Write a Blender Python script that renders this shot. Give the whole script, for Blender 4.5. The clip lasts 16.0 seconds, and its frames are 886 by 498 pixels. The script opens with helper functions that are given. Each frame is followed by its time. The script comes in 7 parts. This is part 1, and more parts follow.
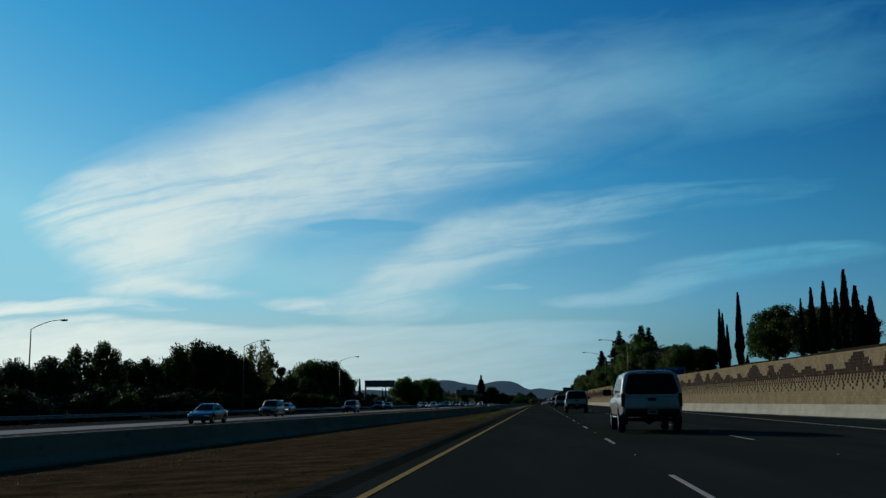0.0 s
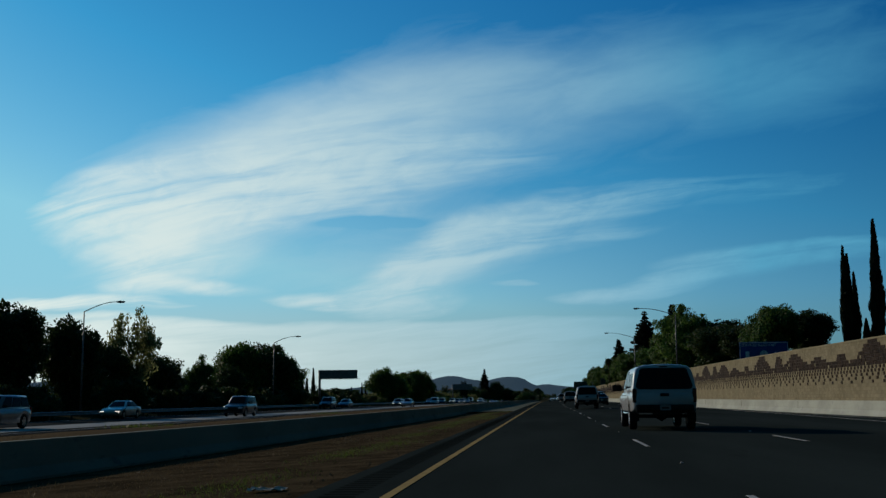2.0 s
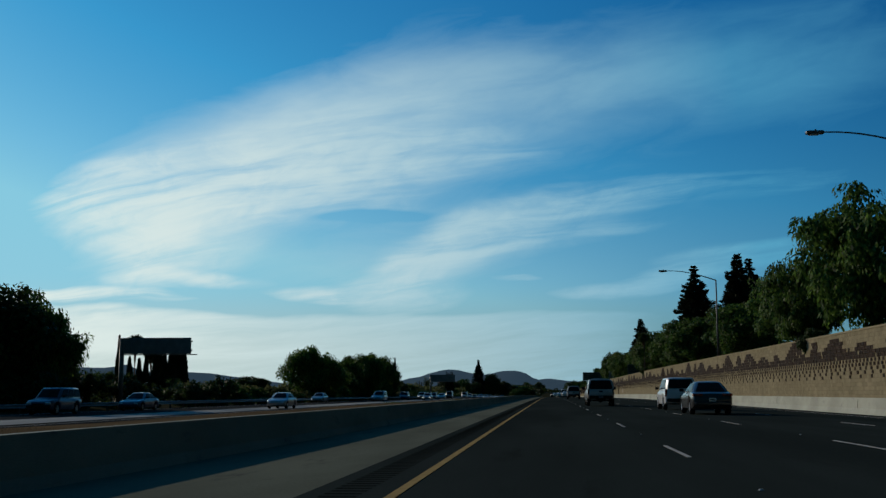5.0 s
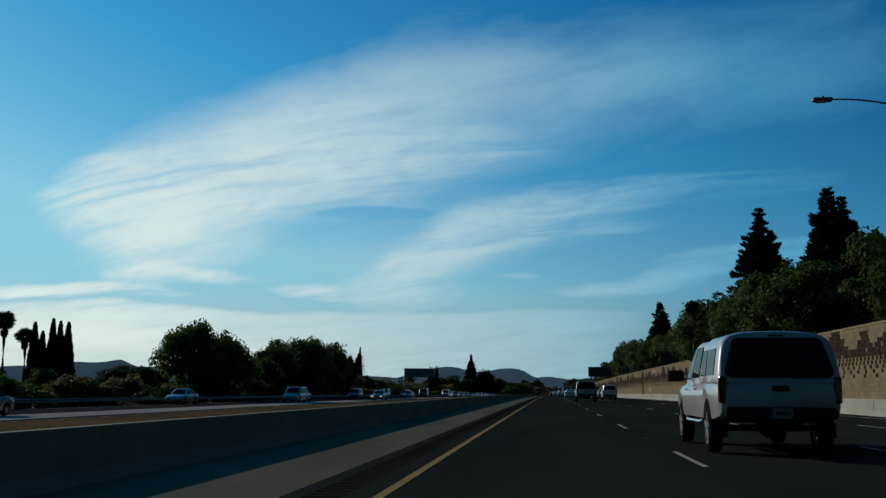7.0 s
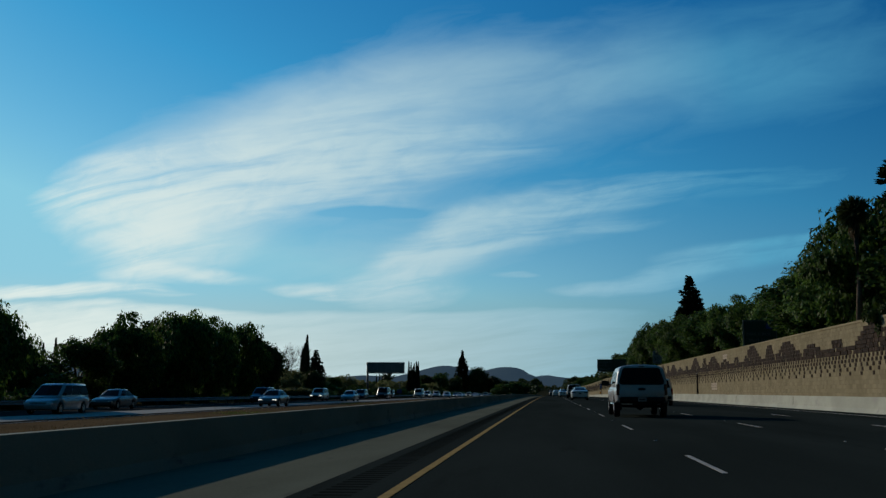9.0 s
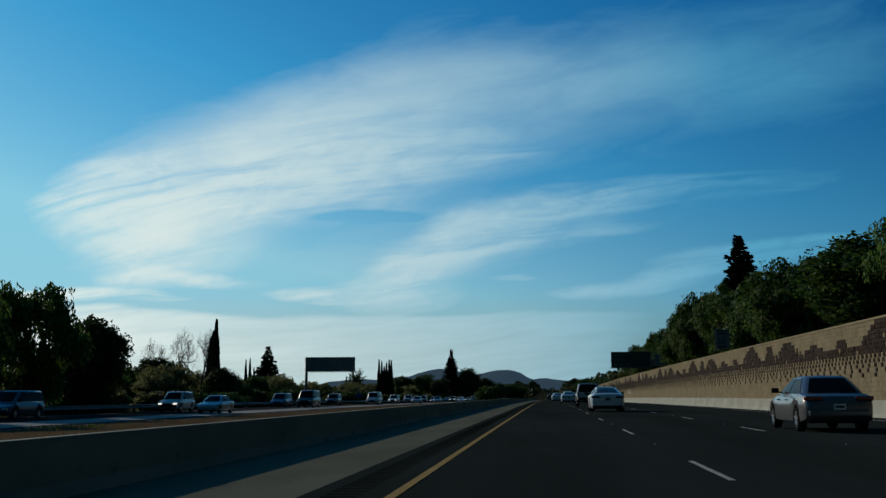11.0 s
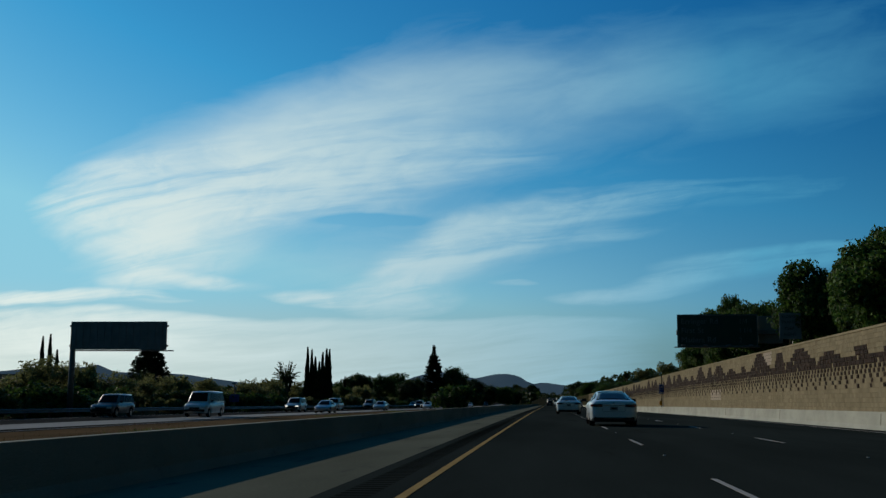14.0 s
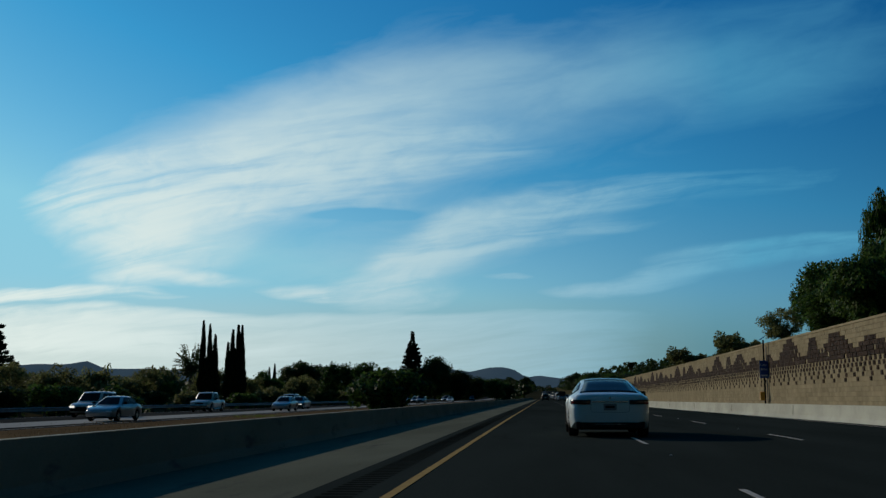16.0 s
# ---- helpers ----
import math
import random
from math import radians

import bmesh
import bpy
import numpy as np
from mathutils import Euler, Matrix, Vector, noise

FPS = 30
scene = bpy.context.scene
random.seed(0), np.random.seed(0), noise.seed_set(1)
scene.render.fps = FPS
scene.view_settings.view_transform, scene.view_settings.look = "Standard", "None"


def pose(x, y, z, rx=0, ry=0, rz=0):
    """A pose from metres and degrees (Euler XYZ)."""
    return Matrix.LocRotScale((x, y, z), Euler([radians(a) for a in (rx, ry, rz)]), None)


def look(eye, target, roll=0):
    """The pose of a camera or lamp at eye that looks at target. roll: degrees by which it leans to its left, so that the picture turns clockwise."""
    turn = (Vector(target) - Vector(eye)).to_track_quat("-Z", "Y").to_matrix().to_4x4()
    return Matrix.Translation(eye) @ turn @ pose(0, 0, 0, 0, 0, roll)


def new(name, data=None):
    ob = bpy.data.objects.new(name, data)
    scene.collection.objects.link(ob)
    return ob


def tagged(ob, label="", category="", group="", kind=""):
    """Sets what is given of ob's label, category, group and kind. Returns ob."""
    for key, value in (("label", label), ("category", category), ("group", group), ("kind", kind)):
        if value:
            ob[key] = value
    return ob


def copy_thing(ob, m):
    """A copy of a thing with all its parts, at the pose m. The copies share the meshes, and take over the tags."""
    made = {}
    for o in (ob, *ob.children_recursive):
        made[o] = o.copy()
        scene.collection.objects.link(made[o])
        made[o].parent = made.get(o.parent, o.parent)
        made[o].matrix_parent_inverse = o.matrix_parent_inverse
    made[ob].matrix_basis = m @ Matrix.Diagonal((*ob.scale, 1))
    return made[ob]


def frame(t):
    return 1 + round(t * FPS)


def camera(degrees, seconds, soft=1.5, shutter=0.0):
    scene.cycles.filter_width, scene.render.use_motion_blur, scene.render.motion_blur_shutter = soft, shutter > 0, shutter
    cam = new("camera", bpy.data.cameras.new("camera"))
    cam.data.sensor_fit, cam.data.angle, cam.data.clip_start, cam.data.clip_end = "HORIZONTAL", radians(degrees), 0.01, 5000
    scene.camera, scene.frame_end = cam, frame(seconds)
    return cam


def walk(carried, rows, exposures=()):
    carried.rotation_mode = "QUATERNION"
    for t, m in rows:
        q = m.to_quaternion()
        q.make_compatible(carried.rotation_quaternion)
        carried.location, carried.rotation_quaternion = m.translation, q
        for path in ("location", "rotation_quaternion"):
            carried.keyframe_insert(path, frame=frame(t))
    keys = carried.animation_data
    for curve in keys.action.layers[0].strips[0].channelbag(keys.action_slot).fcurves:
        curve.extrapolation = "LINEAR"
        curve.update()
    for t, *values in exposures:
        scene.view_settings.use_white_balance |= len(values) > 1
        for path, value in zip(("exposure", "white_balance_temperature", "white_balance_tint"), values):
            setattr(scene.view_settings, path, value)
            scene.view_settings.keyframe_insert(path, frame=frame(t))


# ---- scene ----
cam = camera(44.81, 16.0, 1.4)
PATH = [
    (0.0, pose(0.556, 0.00, 0.998, 98.133, 0.375, 5.192)),
    (0.5, pose(0.434, 15.62, 0.999, 98.044, 0.246, 5.202)),
    (1.0, pose(0.370, 31.22, 1.002, 98.006, 0.278, 5.345)),
    (1.5, pose(0.371, 46.78, 1.006, 97.941, 0.238, 5.462)),
    (2.0, pose(0.201, 62.29, 1.011, 97.938, 0.455, 5.578)),
    (2.5, pose(0.060, 77.78, 1.017, 97.939, 0.040, 5.688)),
    (3.0, pose(-0.038, 93.29, 1.025, 97.853, -0.274, 5.749)),
    (3.5, pose(-0.111, 108.80, 1.032, 97.878, 0.010, 5.652)),
    (4.0, pose(-0.106, 124.33, 1.040, 97.747, 0.080, 5.667)),
    (6.5, pose(0.070, 201.35, 1.074, 97.563, -0.041, 5.624)),
    (7.0, pose(-0.008, 216.37, 1.078, 97.489, -0.340, 5.607)),
    (7.5, pose(-0.128, 231.33, 1.081, 97.388, -0.467, 5.600)),
    (8.0, pose(-0.099, 246.34, 1.083, 97.399, -0.248, 5.619)),
    (8.5, pose(-0.069, 261.38, 1.082, 97.428, -0.172, 5.545)),
    (9.0, pose(-0.061, 276.43, 1.080, 97.453, -0.131, 5.544)),
    (11.5, pose(-0.017, 349.80, 1.032, 97.679, 0.177, 5.418)),
    (12.0, pose(0.034, 364.55, 1.013, 97.702, 0.082, 5.425)),
    (12.5, pose(0.129, 379.34, 0.992, 97.761, 0.166, 5.495)),
    (13.0, pose(0.071, 394.22, 0.966, 97.840, 0.110, 5.487)),
    (13.5, pose(0.016, 409.16, 0.937, 97.858, -0.111, 5.494)),
    (14.0, pose(0.033, 424.18, 0.903, 97.854, -0.363, 5.441)),
    (14.5, pose(0.030, 439.24, 0.865, 97.832, -0.212, 5.433)),
    (15.0, pose(0.112, 454.37, 0.822, 97.704, -0.049, 5.345)),
    (15.5, pose(0.139, 469.56, 0.773, 97.743, 0.042, 5.260)),
    (16.0, pose(0.183, 484.80, 0.720, 97.546, 0.077, 5.203)),
]
walk(cam, PATH)


# ---- the line of the road: grade and bend ----
def grade(y):
    """Height of the carriageway at y."""
    s = min(max(y, -60.0), 560.0) / 500
    z = 1.0141 * s * s + -1.3511 * s ** 3
    far = min(max(y - 900.0, 0.0), 600.0)
    return z + (-0.0053 * (min(y, 1500.0) - 560) if y > 560 else 0.0) + 1.8e-5 * far * far


def bend(y):
    """Where the yellow edge line lies at y."""
    s = min(max(y, -60.0), 560.0) / 500
    x = -1.3504 + -1.0123 * s + 1.0132 * s * s
    return x + (0.0020 * (y - 560) if y > 560 else 0.0)


# ---- light: late sun from ahead on the near-side median, blue sky with cirrus ----
SUN_AZ, SUN_EL = 49.0, 18.5        # degrees to the left of straight ahead, degrees up
sun_dir = Vector((-math.sin(radians(SUN_AZ)) * math.cos(radians(SUN_EL)),
                  math.cos(radians(SUN_AZ)) * math.cos(radians(SUN_EL)), math.sin(radians(SUN_EL))))
lamp = bpy.data.lights.new("sun", "SUN")
lamp.energy, lamp.angle, lamp.color = 2.35, radians(0.6), (1.0, 0.86, 0.69)
sun = new("sun", lamp)
sun.matrix_world = look((0, 0, 0), -sun_dir)

world = bpy.data.worlds.new("sky")
scene.world = world
world.use_nodes = True
wt = world.node_tree
wt.nodes.clear()


def math_node(tree, op, a, b=None, c=None, clamp=False):
    n = tree.nodes.new("ShaderNodeMath")
    n.operation, n.use_clamp = op, clamp
    for i, v in enumerate((a, b, c)):
        if v is None:
            continue
        if isinstance(v, (int, float)):
            n.inputs[i].default_value = v
        else:
            tree.links.new(v, n.inputs[i])
    return n.outputs[0]


def mix_rgb(tree, fac, a, b, blend="MIX"):
    n = tree.nodes.new("ShaderNodeMix")
    n.data_type, n.blend_type = "RGBA", blend
    for sock, v in ((n.inputs[0], fac), (n.inputs[6], a), (n.inputs[7], b)):
        if isinstance(v, (int, float)):
            sock.default_value = v
        elif isinstance(v, tuple):
            sock.default_value = (*v, 1) if len(v) == 3 else v
        else:
            tree.links.new(v, sock)
    return n.outputs[2]


def dot_with(tree, vec, axis):
    n = tree.nodes.new("ShaderNodeVectorMath")
    n.operation = "DOT_PRODUCT"
    tree.links.new(vec, n.inputs[0])
    n.inputs[1].default_value = axis
    return n.outputs["Value"]


def ramp(tree, value, lo, hi, a=0.0, b=1.0, kind="SMOOTHSTEP"):
    n = tree.nodes.new("ShaderNodeMapRange")
    n.interpolation_type = kind
    tree.links.new(value, n.inputs[0])
    for i, v in enumerate((lo, hi, a, b)):
        n.inputs[i + 1].default_value = v
    return n.outputs[0]


def build_sky(t):
    out = t.nodes.new("ShaderNodeOutputWorld")
    back = t.nodes.new("ShaderNodeBackground")
    t.links.new(back.outputs[0], out.inputs[0])
    back.inputs[1].default_value = 0.1
    sky = t.nodes.new("ShaderNodeTexSky")
    sky.sky_type, sky.sun_disc = "NISHITA", False
    sky.sun_elevation, sky.sun_rotation = radians(SUN_EL), radians(-SUN_AZ)
    sky.air_density, sky.dust_density, sky.ozone_density = 1.0, 0.15, 2.5
    way = t.nodes.new("ShaderNodeTexCoord").outputs["Generated"]
    # sky chart fitted to the camera's view at 7 s: 100 pixels a unit
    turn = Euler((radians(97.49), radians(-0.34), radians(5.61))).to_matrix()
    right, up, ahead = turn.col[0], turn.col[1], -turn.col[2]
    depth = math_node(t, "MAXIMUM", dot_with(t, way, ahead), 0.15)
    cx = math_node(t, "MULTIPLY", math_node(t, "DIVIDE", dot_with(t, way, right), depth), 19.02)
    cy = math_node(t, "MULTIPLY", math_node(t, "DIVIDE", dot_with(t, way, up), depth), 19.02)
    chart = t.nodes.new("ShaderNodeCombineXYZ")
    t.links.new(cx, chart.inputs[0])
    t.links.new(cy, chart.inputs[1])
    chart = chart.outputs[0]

    def mapped(vec, place=(0, 0, 0), turned=0.0, size=(1, 1, 1)):
        m = t.nodes.new("ShaderNodeMapping")
        m.vector_type = "TEXTURE"
        t.links.new(vec, m.inputs[0])
        m.inputs[1].default_value, m.inputs[3].default_value = place, size
        m.inputs[2].default_value = (0, 0, radians(turned))
        return m.outputs[0]

    def fbm(vec, scale, detail, rough=0.55, warp=0.0):
        n = t.nodes.new("ShaderNodeTexNoise")
        t.links.new(vec, n.inputs["Vector"])
        n.inputs["Scale"].default_value, n.inputs["Detail"].default_value = scale, detail
        n.inputs["Roughness"].default_value, n.inputs["Distortion"].default_value = rough, warp
        return n

    # ragged coordinates
    jitter = fbm(mapped(chart, size=(2.6, 0.9, 1), turned=8), 0.9, 3, 0.5).outputs["Color"]
    shift = t.nodes.new("ShaderNodeVectorMath")
    shift.operation = "MULTIPLY_ADD"
    t.links.new(jitter, shift.inputs[0])
    shift.inputs[1].default_value = (1.1, 0.46, 0)
    base = t.nodes.new("ShaderNodeVectorMath")
    base.operation = "ADD"
    t.links.new(chart, base.inputs[0])
    base.inputs[1].default_value = (-0.55, -0.23, 0)
    t.links.new(base.outputs[0], shift.inputs[2])
    ragged = shift.outputs[0]

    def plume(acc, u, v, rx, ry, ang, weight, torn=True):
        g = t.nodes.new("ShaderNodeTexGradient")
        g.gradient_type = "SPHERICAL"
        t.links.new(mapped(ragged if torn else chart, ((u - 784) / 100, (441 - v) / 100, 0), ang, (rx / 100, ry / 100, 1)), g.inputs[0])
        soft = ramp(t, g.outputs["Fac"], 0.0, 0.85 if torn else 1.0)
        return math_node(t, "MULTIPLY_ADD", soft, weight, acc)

    none = math_node(t, "MULTIPLY", cx, 0.0)
    split = t.nodes.new("ShaderNodeSeparateXYZ")
    t.links.new(ragged, split.inputs[0])
    rx_, ry_ = split.outputs[0], split.outputs[1]
    # the wind's lines: level streaks that curl down towards the head of the plume
    lag = math_node(t, "MAXIMUM", math_node(t, "SUBTRACT", -2.6, rx_), 0.0)
    curl = math_node(t, "MULTIPLY", math_node(t, "MULTIPLY", lag, lag), ramp(t, ry_, 2.2, 0.2, 0.008, 0.030))
    curl = math_node(t, "MULTIPLY", curl, ramp(t, ry_, -0.95, -0.5))
    lines = math_node(t, "ADD", math_node(t, "MULTIPLY_ADD", rx_, -0.10, ry_), curl)

    def combed(along_size, across_size):
        c = t.nodes.new("ShaderNodeCombineXYZ")
        t.links.new(math_node(t, "DIVIDE", rx_, along_size), c.inputs[0])
        t.links.new(math_node(t, "DIVIDE", lines, across_size), c.inputs[1])
        return c.outputs[0]

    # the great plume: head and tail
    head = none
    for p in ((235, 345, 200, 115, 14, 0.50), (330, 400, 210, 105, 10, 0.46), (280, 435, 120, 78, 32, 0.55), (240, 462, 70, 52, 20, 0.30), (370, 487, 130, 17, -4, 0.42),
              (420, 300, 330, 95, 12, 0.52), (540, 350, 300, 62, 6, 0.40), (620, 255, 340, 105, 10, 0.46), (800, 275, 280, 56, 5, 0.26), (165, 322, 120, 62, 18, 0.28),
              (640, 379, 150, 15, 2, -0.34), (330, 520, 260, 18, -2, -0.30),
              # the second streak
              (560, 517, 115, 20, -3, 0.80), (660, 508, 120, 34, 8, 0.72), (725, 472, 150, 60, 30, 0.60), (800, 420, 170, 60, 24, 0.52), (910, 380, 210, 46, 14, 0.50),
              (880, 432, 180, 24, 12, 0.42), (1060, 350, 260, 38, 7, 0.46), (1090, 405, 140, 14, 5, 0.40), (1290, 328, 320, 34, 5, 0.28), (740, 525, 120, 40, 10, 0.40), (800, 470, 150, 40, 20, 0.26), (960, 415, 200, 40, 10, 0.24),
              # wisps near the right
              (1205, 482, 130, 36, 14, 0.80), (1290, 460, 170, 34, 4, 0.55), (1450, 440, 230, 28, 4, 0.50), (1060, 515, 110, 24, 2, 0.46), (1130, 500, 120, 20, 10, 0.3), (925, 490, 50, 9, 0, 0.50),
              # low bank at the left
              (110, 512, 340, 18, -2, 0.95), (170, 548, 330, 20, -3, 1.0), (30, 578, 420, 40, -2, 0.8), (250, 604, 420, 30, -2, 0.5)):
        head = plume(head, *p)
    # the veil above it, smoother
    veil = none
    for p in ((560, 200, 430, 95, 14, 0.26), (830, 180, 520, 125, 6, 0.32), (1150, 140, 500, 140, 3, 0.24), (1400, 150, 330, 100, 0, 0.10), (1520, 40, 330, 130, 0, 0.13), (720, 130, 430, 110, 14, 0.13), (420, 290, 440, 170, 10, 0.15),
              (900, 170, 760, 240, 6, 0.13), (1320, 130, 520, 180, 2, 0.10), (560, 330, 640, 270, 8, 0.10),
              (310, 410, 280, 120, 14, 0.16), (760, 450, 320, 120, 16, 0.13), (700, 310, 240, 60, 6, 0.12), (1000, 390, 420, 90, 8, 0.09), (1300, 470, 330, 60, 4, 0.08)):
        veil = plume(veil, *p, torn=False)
    # level bank with a sharp upper edge, low over the horizon
    bank = math_node(t, "MULTIPLY", ramp(t, ry_, -1.04, -1.17, 0.0, 0.55), ramp(t, cx, 2.2, 4.4, 1.0, 0.0))
    streak = ramp(t, fbm(combed(5.2, 0.46), 1.1, 3, 0.5, 0.2).outputs["Fac"], 0.33, 0.67)
    fine = ramp(t, fbm(combed(1.9, 0.15), 1.1, 6, 0.62, 0.4).outputs["Fac"], 0.32, 0.68)
    puff = ramp(t, fbm(mapped(ragged, turned=12, size=(1.1, 0.5, 1)), 1.1, 7, 0.62, 0.6).outputs["Fac"], 0.3, 0.7, 0.52, 1.42)
    mist = fbm(mapped(ragged, turned=10, size=(3.2, 1.0, 1)), 0.9, 5, 0.56, 0.3).outputs["Fac"]
    grain = math_node(t, "MULTIPLY", math_node(t, "MULTIPLY_ADD", streak, 1.10, math_node(t, "MULTIPLY", fine, 0.55)), puff)
    cloud = math_node(t, "MULTIPLY", head, math_node(t, "ADD", grain, 0.10))
    cloud = math_node(t, "MULTIPLY_ADD", veil, ramp(t, mist, 0.28, 0.72, 0.55, 1.3), cloud)
    cloud = math_node(t, "MULTIPLY_ADD", bank, math_node(t, "MULTIPLY_ADD", fine, 0.5, 0.7), cloud)
    wisp = fbm(mapped(ragged, turned=12, size=(1.9, 0.5, 1)), 1.0, 6, 0.62, 0.8).outputs["Fac"]
    cloud = math_node(t, "SUBTRACT", cloud, ramp(t, wisp, 0.3, 0.7, 0.06, 0.0))
    cloud = math_node(t, "SUBTRACT", 1.0, math_node(t, "POWER", 2.718, math_node(t, "MULTIPLY", math_node(t, "MAXIMUM", math_node(t, "SUBTRACT", cloud, 0.02), 0.0), -1.75)))
    # elsewhere, out of view: thin scattered cirrus added to whiten the skylight
    thin = fbm(mapped(way, turned=40, size=(1.0, 0.35, 0.5)), 2.4, 6, 0.6, 0.5).outputs["Fac"]
    elsewhere = math_node(t, "MULTIPLY", ramp(t, thin, 0.5, 0.8), ramp(t, dot_with(t, way, ahead), 0.80, 0.55, 0.0, 0.8))
    inside = ramp(t, dot_with(t, way, ahead), 0.55, 0.75)
    cloud = math_node(t, "ADD", math_node(t, "MULTIPLY", cloud, inside), elsewhere, clamp=True)
    height = dot_with(t, way, (0, 0, 1))
    toward = dot_with(t, way, (sun_dir.x, sun_dir.y, 0.0))
    # sky colour, deeper than clean air alone
    deep = t.nodes.new("ShaderNodeGamma")
    t.links.new(mix_rgb(t, 1.0, sky.outputs[0], (0.1, 0.1, 0.1), "MULTIPLY"), deep.inputs[0])
    deep.inputs[1].default_value = SKY_DEEP
    parts = t.nodes.new("ShaderNodeSeparateColor")
    t.links.new(deep.outputs[0], parts.inputs[0])
    level = t.nodes.new("ShaderNodeValToRGB")
    t.links.new(ramp(t, parts.outputs[1], 0.07, 0.48, 0.0, 1.0, "LINEAR"), level.inputs[0])
    steps = level.color_ramp.elements
    steps[0].position, steps[0].color = 0.0, (0.008, 0.130, 0.385, 1)
    steps[1].position, steps[1].color = 1.0, (0.18, 0.47, 0.65, 1)
    for at, col in SKY_STEPS:
        steps.new(at).color = (*col, 1)
    tone = mix_rgb(t, 1.0, level.outputs[0], (10.3, 10.0, 9.3), "MULTIPLY")
    tone = mix_rgb(t, 1.0, tone, ramp(t, toward, 0.3, 0.85, 0.70, 1.24, "LINEAR"), "MULTIPLY")
    # milky band over the horizon
    away = ramp(t, toward, -0.2, 0.40, 0.07, 1.0)
    haze_col = mix_rgb(t, 1.0, mix_rgb(t, ramp(t, toward, 0.50, 0.9, 0.0, 1.0, "LINEAR"), HAZE_FAR, HAZE_SUN), away, "MULTIPLY")
    haze = math_node(t, "ADD", ramp(t, height, 0.03, 0.105, HAZE - 0.22, 0.0), ramp(t, height, 0.0, 0.25, 0.22, 0.0))
    ground_col = mix_rgb(t, haze, mix_rgb(t, 1.0, tone, math_node(t, "MULTIPLY_ADD", away, 0.8, 0.2), "MULTIPLY"), haze_col)
    bright = mix_rgb(t, ramp(t, toward, 0.47, 0.89, 0.0, 1.0, "LINEAR"), CLOUD_FAR, CLOUD)
    cloud_col = mix_rgb(t, 1.0, bright, away, "MULTIPLY")
    colour = mix_rgb(t, cloud, ground_col, cloud_col)
    # paler and greener behind, away from the sun
    colour = mix_rgb(t, 1.0, colour, mix_rgb(t, ramp(t, toward, -0.2, 0.25), (1.0, 1.12, 0.80), (1.0, 1.0, 1.0)), "MULTIPLY")
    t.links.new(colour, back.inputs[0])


SKY_DEEP, HAZE = 1.9, 0.92
HAZE_SUN, HAZE_FAR = (5.1, 6.1, 5.7), (1.05, 2.45, 2.85)
SKY_STEPS = ((0.28, (0.034, 0.258, 0.54)), (0.7, (0.120, 0.385, 0.62)))
CLOUD, CLOUD_FAR = (7.7, 8.6, 8.1), (1.0, 3.8, 5.6)
build_sky(wt)


# ---- materials ----
def surface(name, light, dark, scale=4.0, rough=0.8, bump=0.0, bump_scale=40.0, metal=0.0, spots=None, stretch=(1, 1, 1),
            vary=0.0, island=0.0, coat=0.0, local=True, spec=None):
    """A worn opaque surface: two tones in broad patches and fine grain, with relief; pieces may differ a little."""
    m = bpy.data.materials.new(name)
    m.use_nodes = True
    t = m.node_tree
    b = t.nodes["Principled BSDF"]
    pos = t.nodes.new("ShaderNodeTexCoord").outputs["Object"] if local else t.nodes.new("ShaderNodeNewGeometry").outputs["Position"]
    mp = t.nodes.new("ShaderNodeMapping")
    t.links.new(pos, mp.inputs[0])
    mp.inputs[3].default_value = stretch
    pos = mp.outputs[0]

    def noise_fac(s, d, r=0.55):
        n = t.nodes.new("ShaderNodeTexNoise")
        t.links.new(pos, n.inputs["Vector"])
        n.inputs["Scale"].default_value, n.inputs["Detail"].default_value, n.inputs["Roughness"].default_value = s, d, r
        return n.outputs["Fac"]
    broad = ramp(t, noise_fac(scale, 4), 0.3, 0.7)
    grain = noise_fac(bump_scale, 3, 0.7)
    fac = math_node(t, "ADD", math_node(t, "MULTIPLY", broad, 0.7), math_node(t, "MULTIPLY", ramp(t, grain, 0.3, 0.7), 0.3), clamp=True)
    col = mix_rgb(t, fac, dark, light)
    if spots:
        col = mix_rgb(t, ramp(t, noise_fac(scale * 3.1, 5, 0.65), 0.58, 0.72), col, spots)
    if vary:
        info = t.nodes.new("ShaderNodeObjectInfo")
        col = mix_rgb(t, 1.0, col, ramp(t, info.outputs["Random"], 0, 1, 1 - vary, 1 + vary, "LINEAR"), "MULTIPLY")
    if island:
        geo = t.nodes.new("ShaderNodeNewGeometry")
        col = mix_rgb(t, 1.0, col, ramp(t, geo.outputs["Random Per Island"], 0, 1, 1 - island, 1 + island, "LINEAR"), "MULTIPLY")
    t.links.new(col, b.inputs["Base Color"])
    rg = ramp(t, grain, 0.2, 0.8, max(rough - 0.1, 0.02), min(rough + 0.1, 1), "LINEAR")
    t.links.new(rg, b.inputs["Roughness"])
    b.inputs["Metallic"].default_value = metal
    b.inputs["Coat Weight"].default_value = coat
    b.inputs["Specular IOR Level"].default_value = spec if spec is not None else (0.0 if rough > 0.7 else 0.4)
    if bump:
        bp = t.nodes.new("ShaderNodeBump")
        bp.inputs["Strength"].default_value, bp.inputs["Distance"].default_value = 0.6, bump
        t.links.new(grain, bp.inputs["Height"])
        t.links.new(bp.outputs[0], b.inputs["Normal"])
    return m


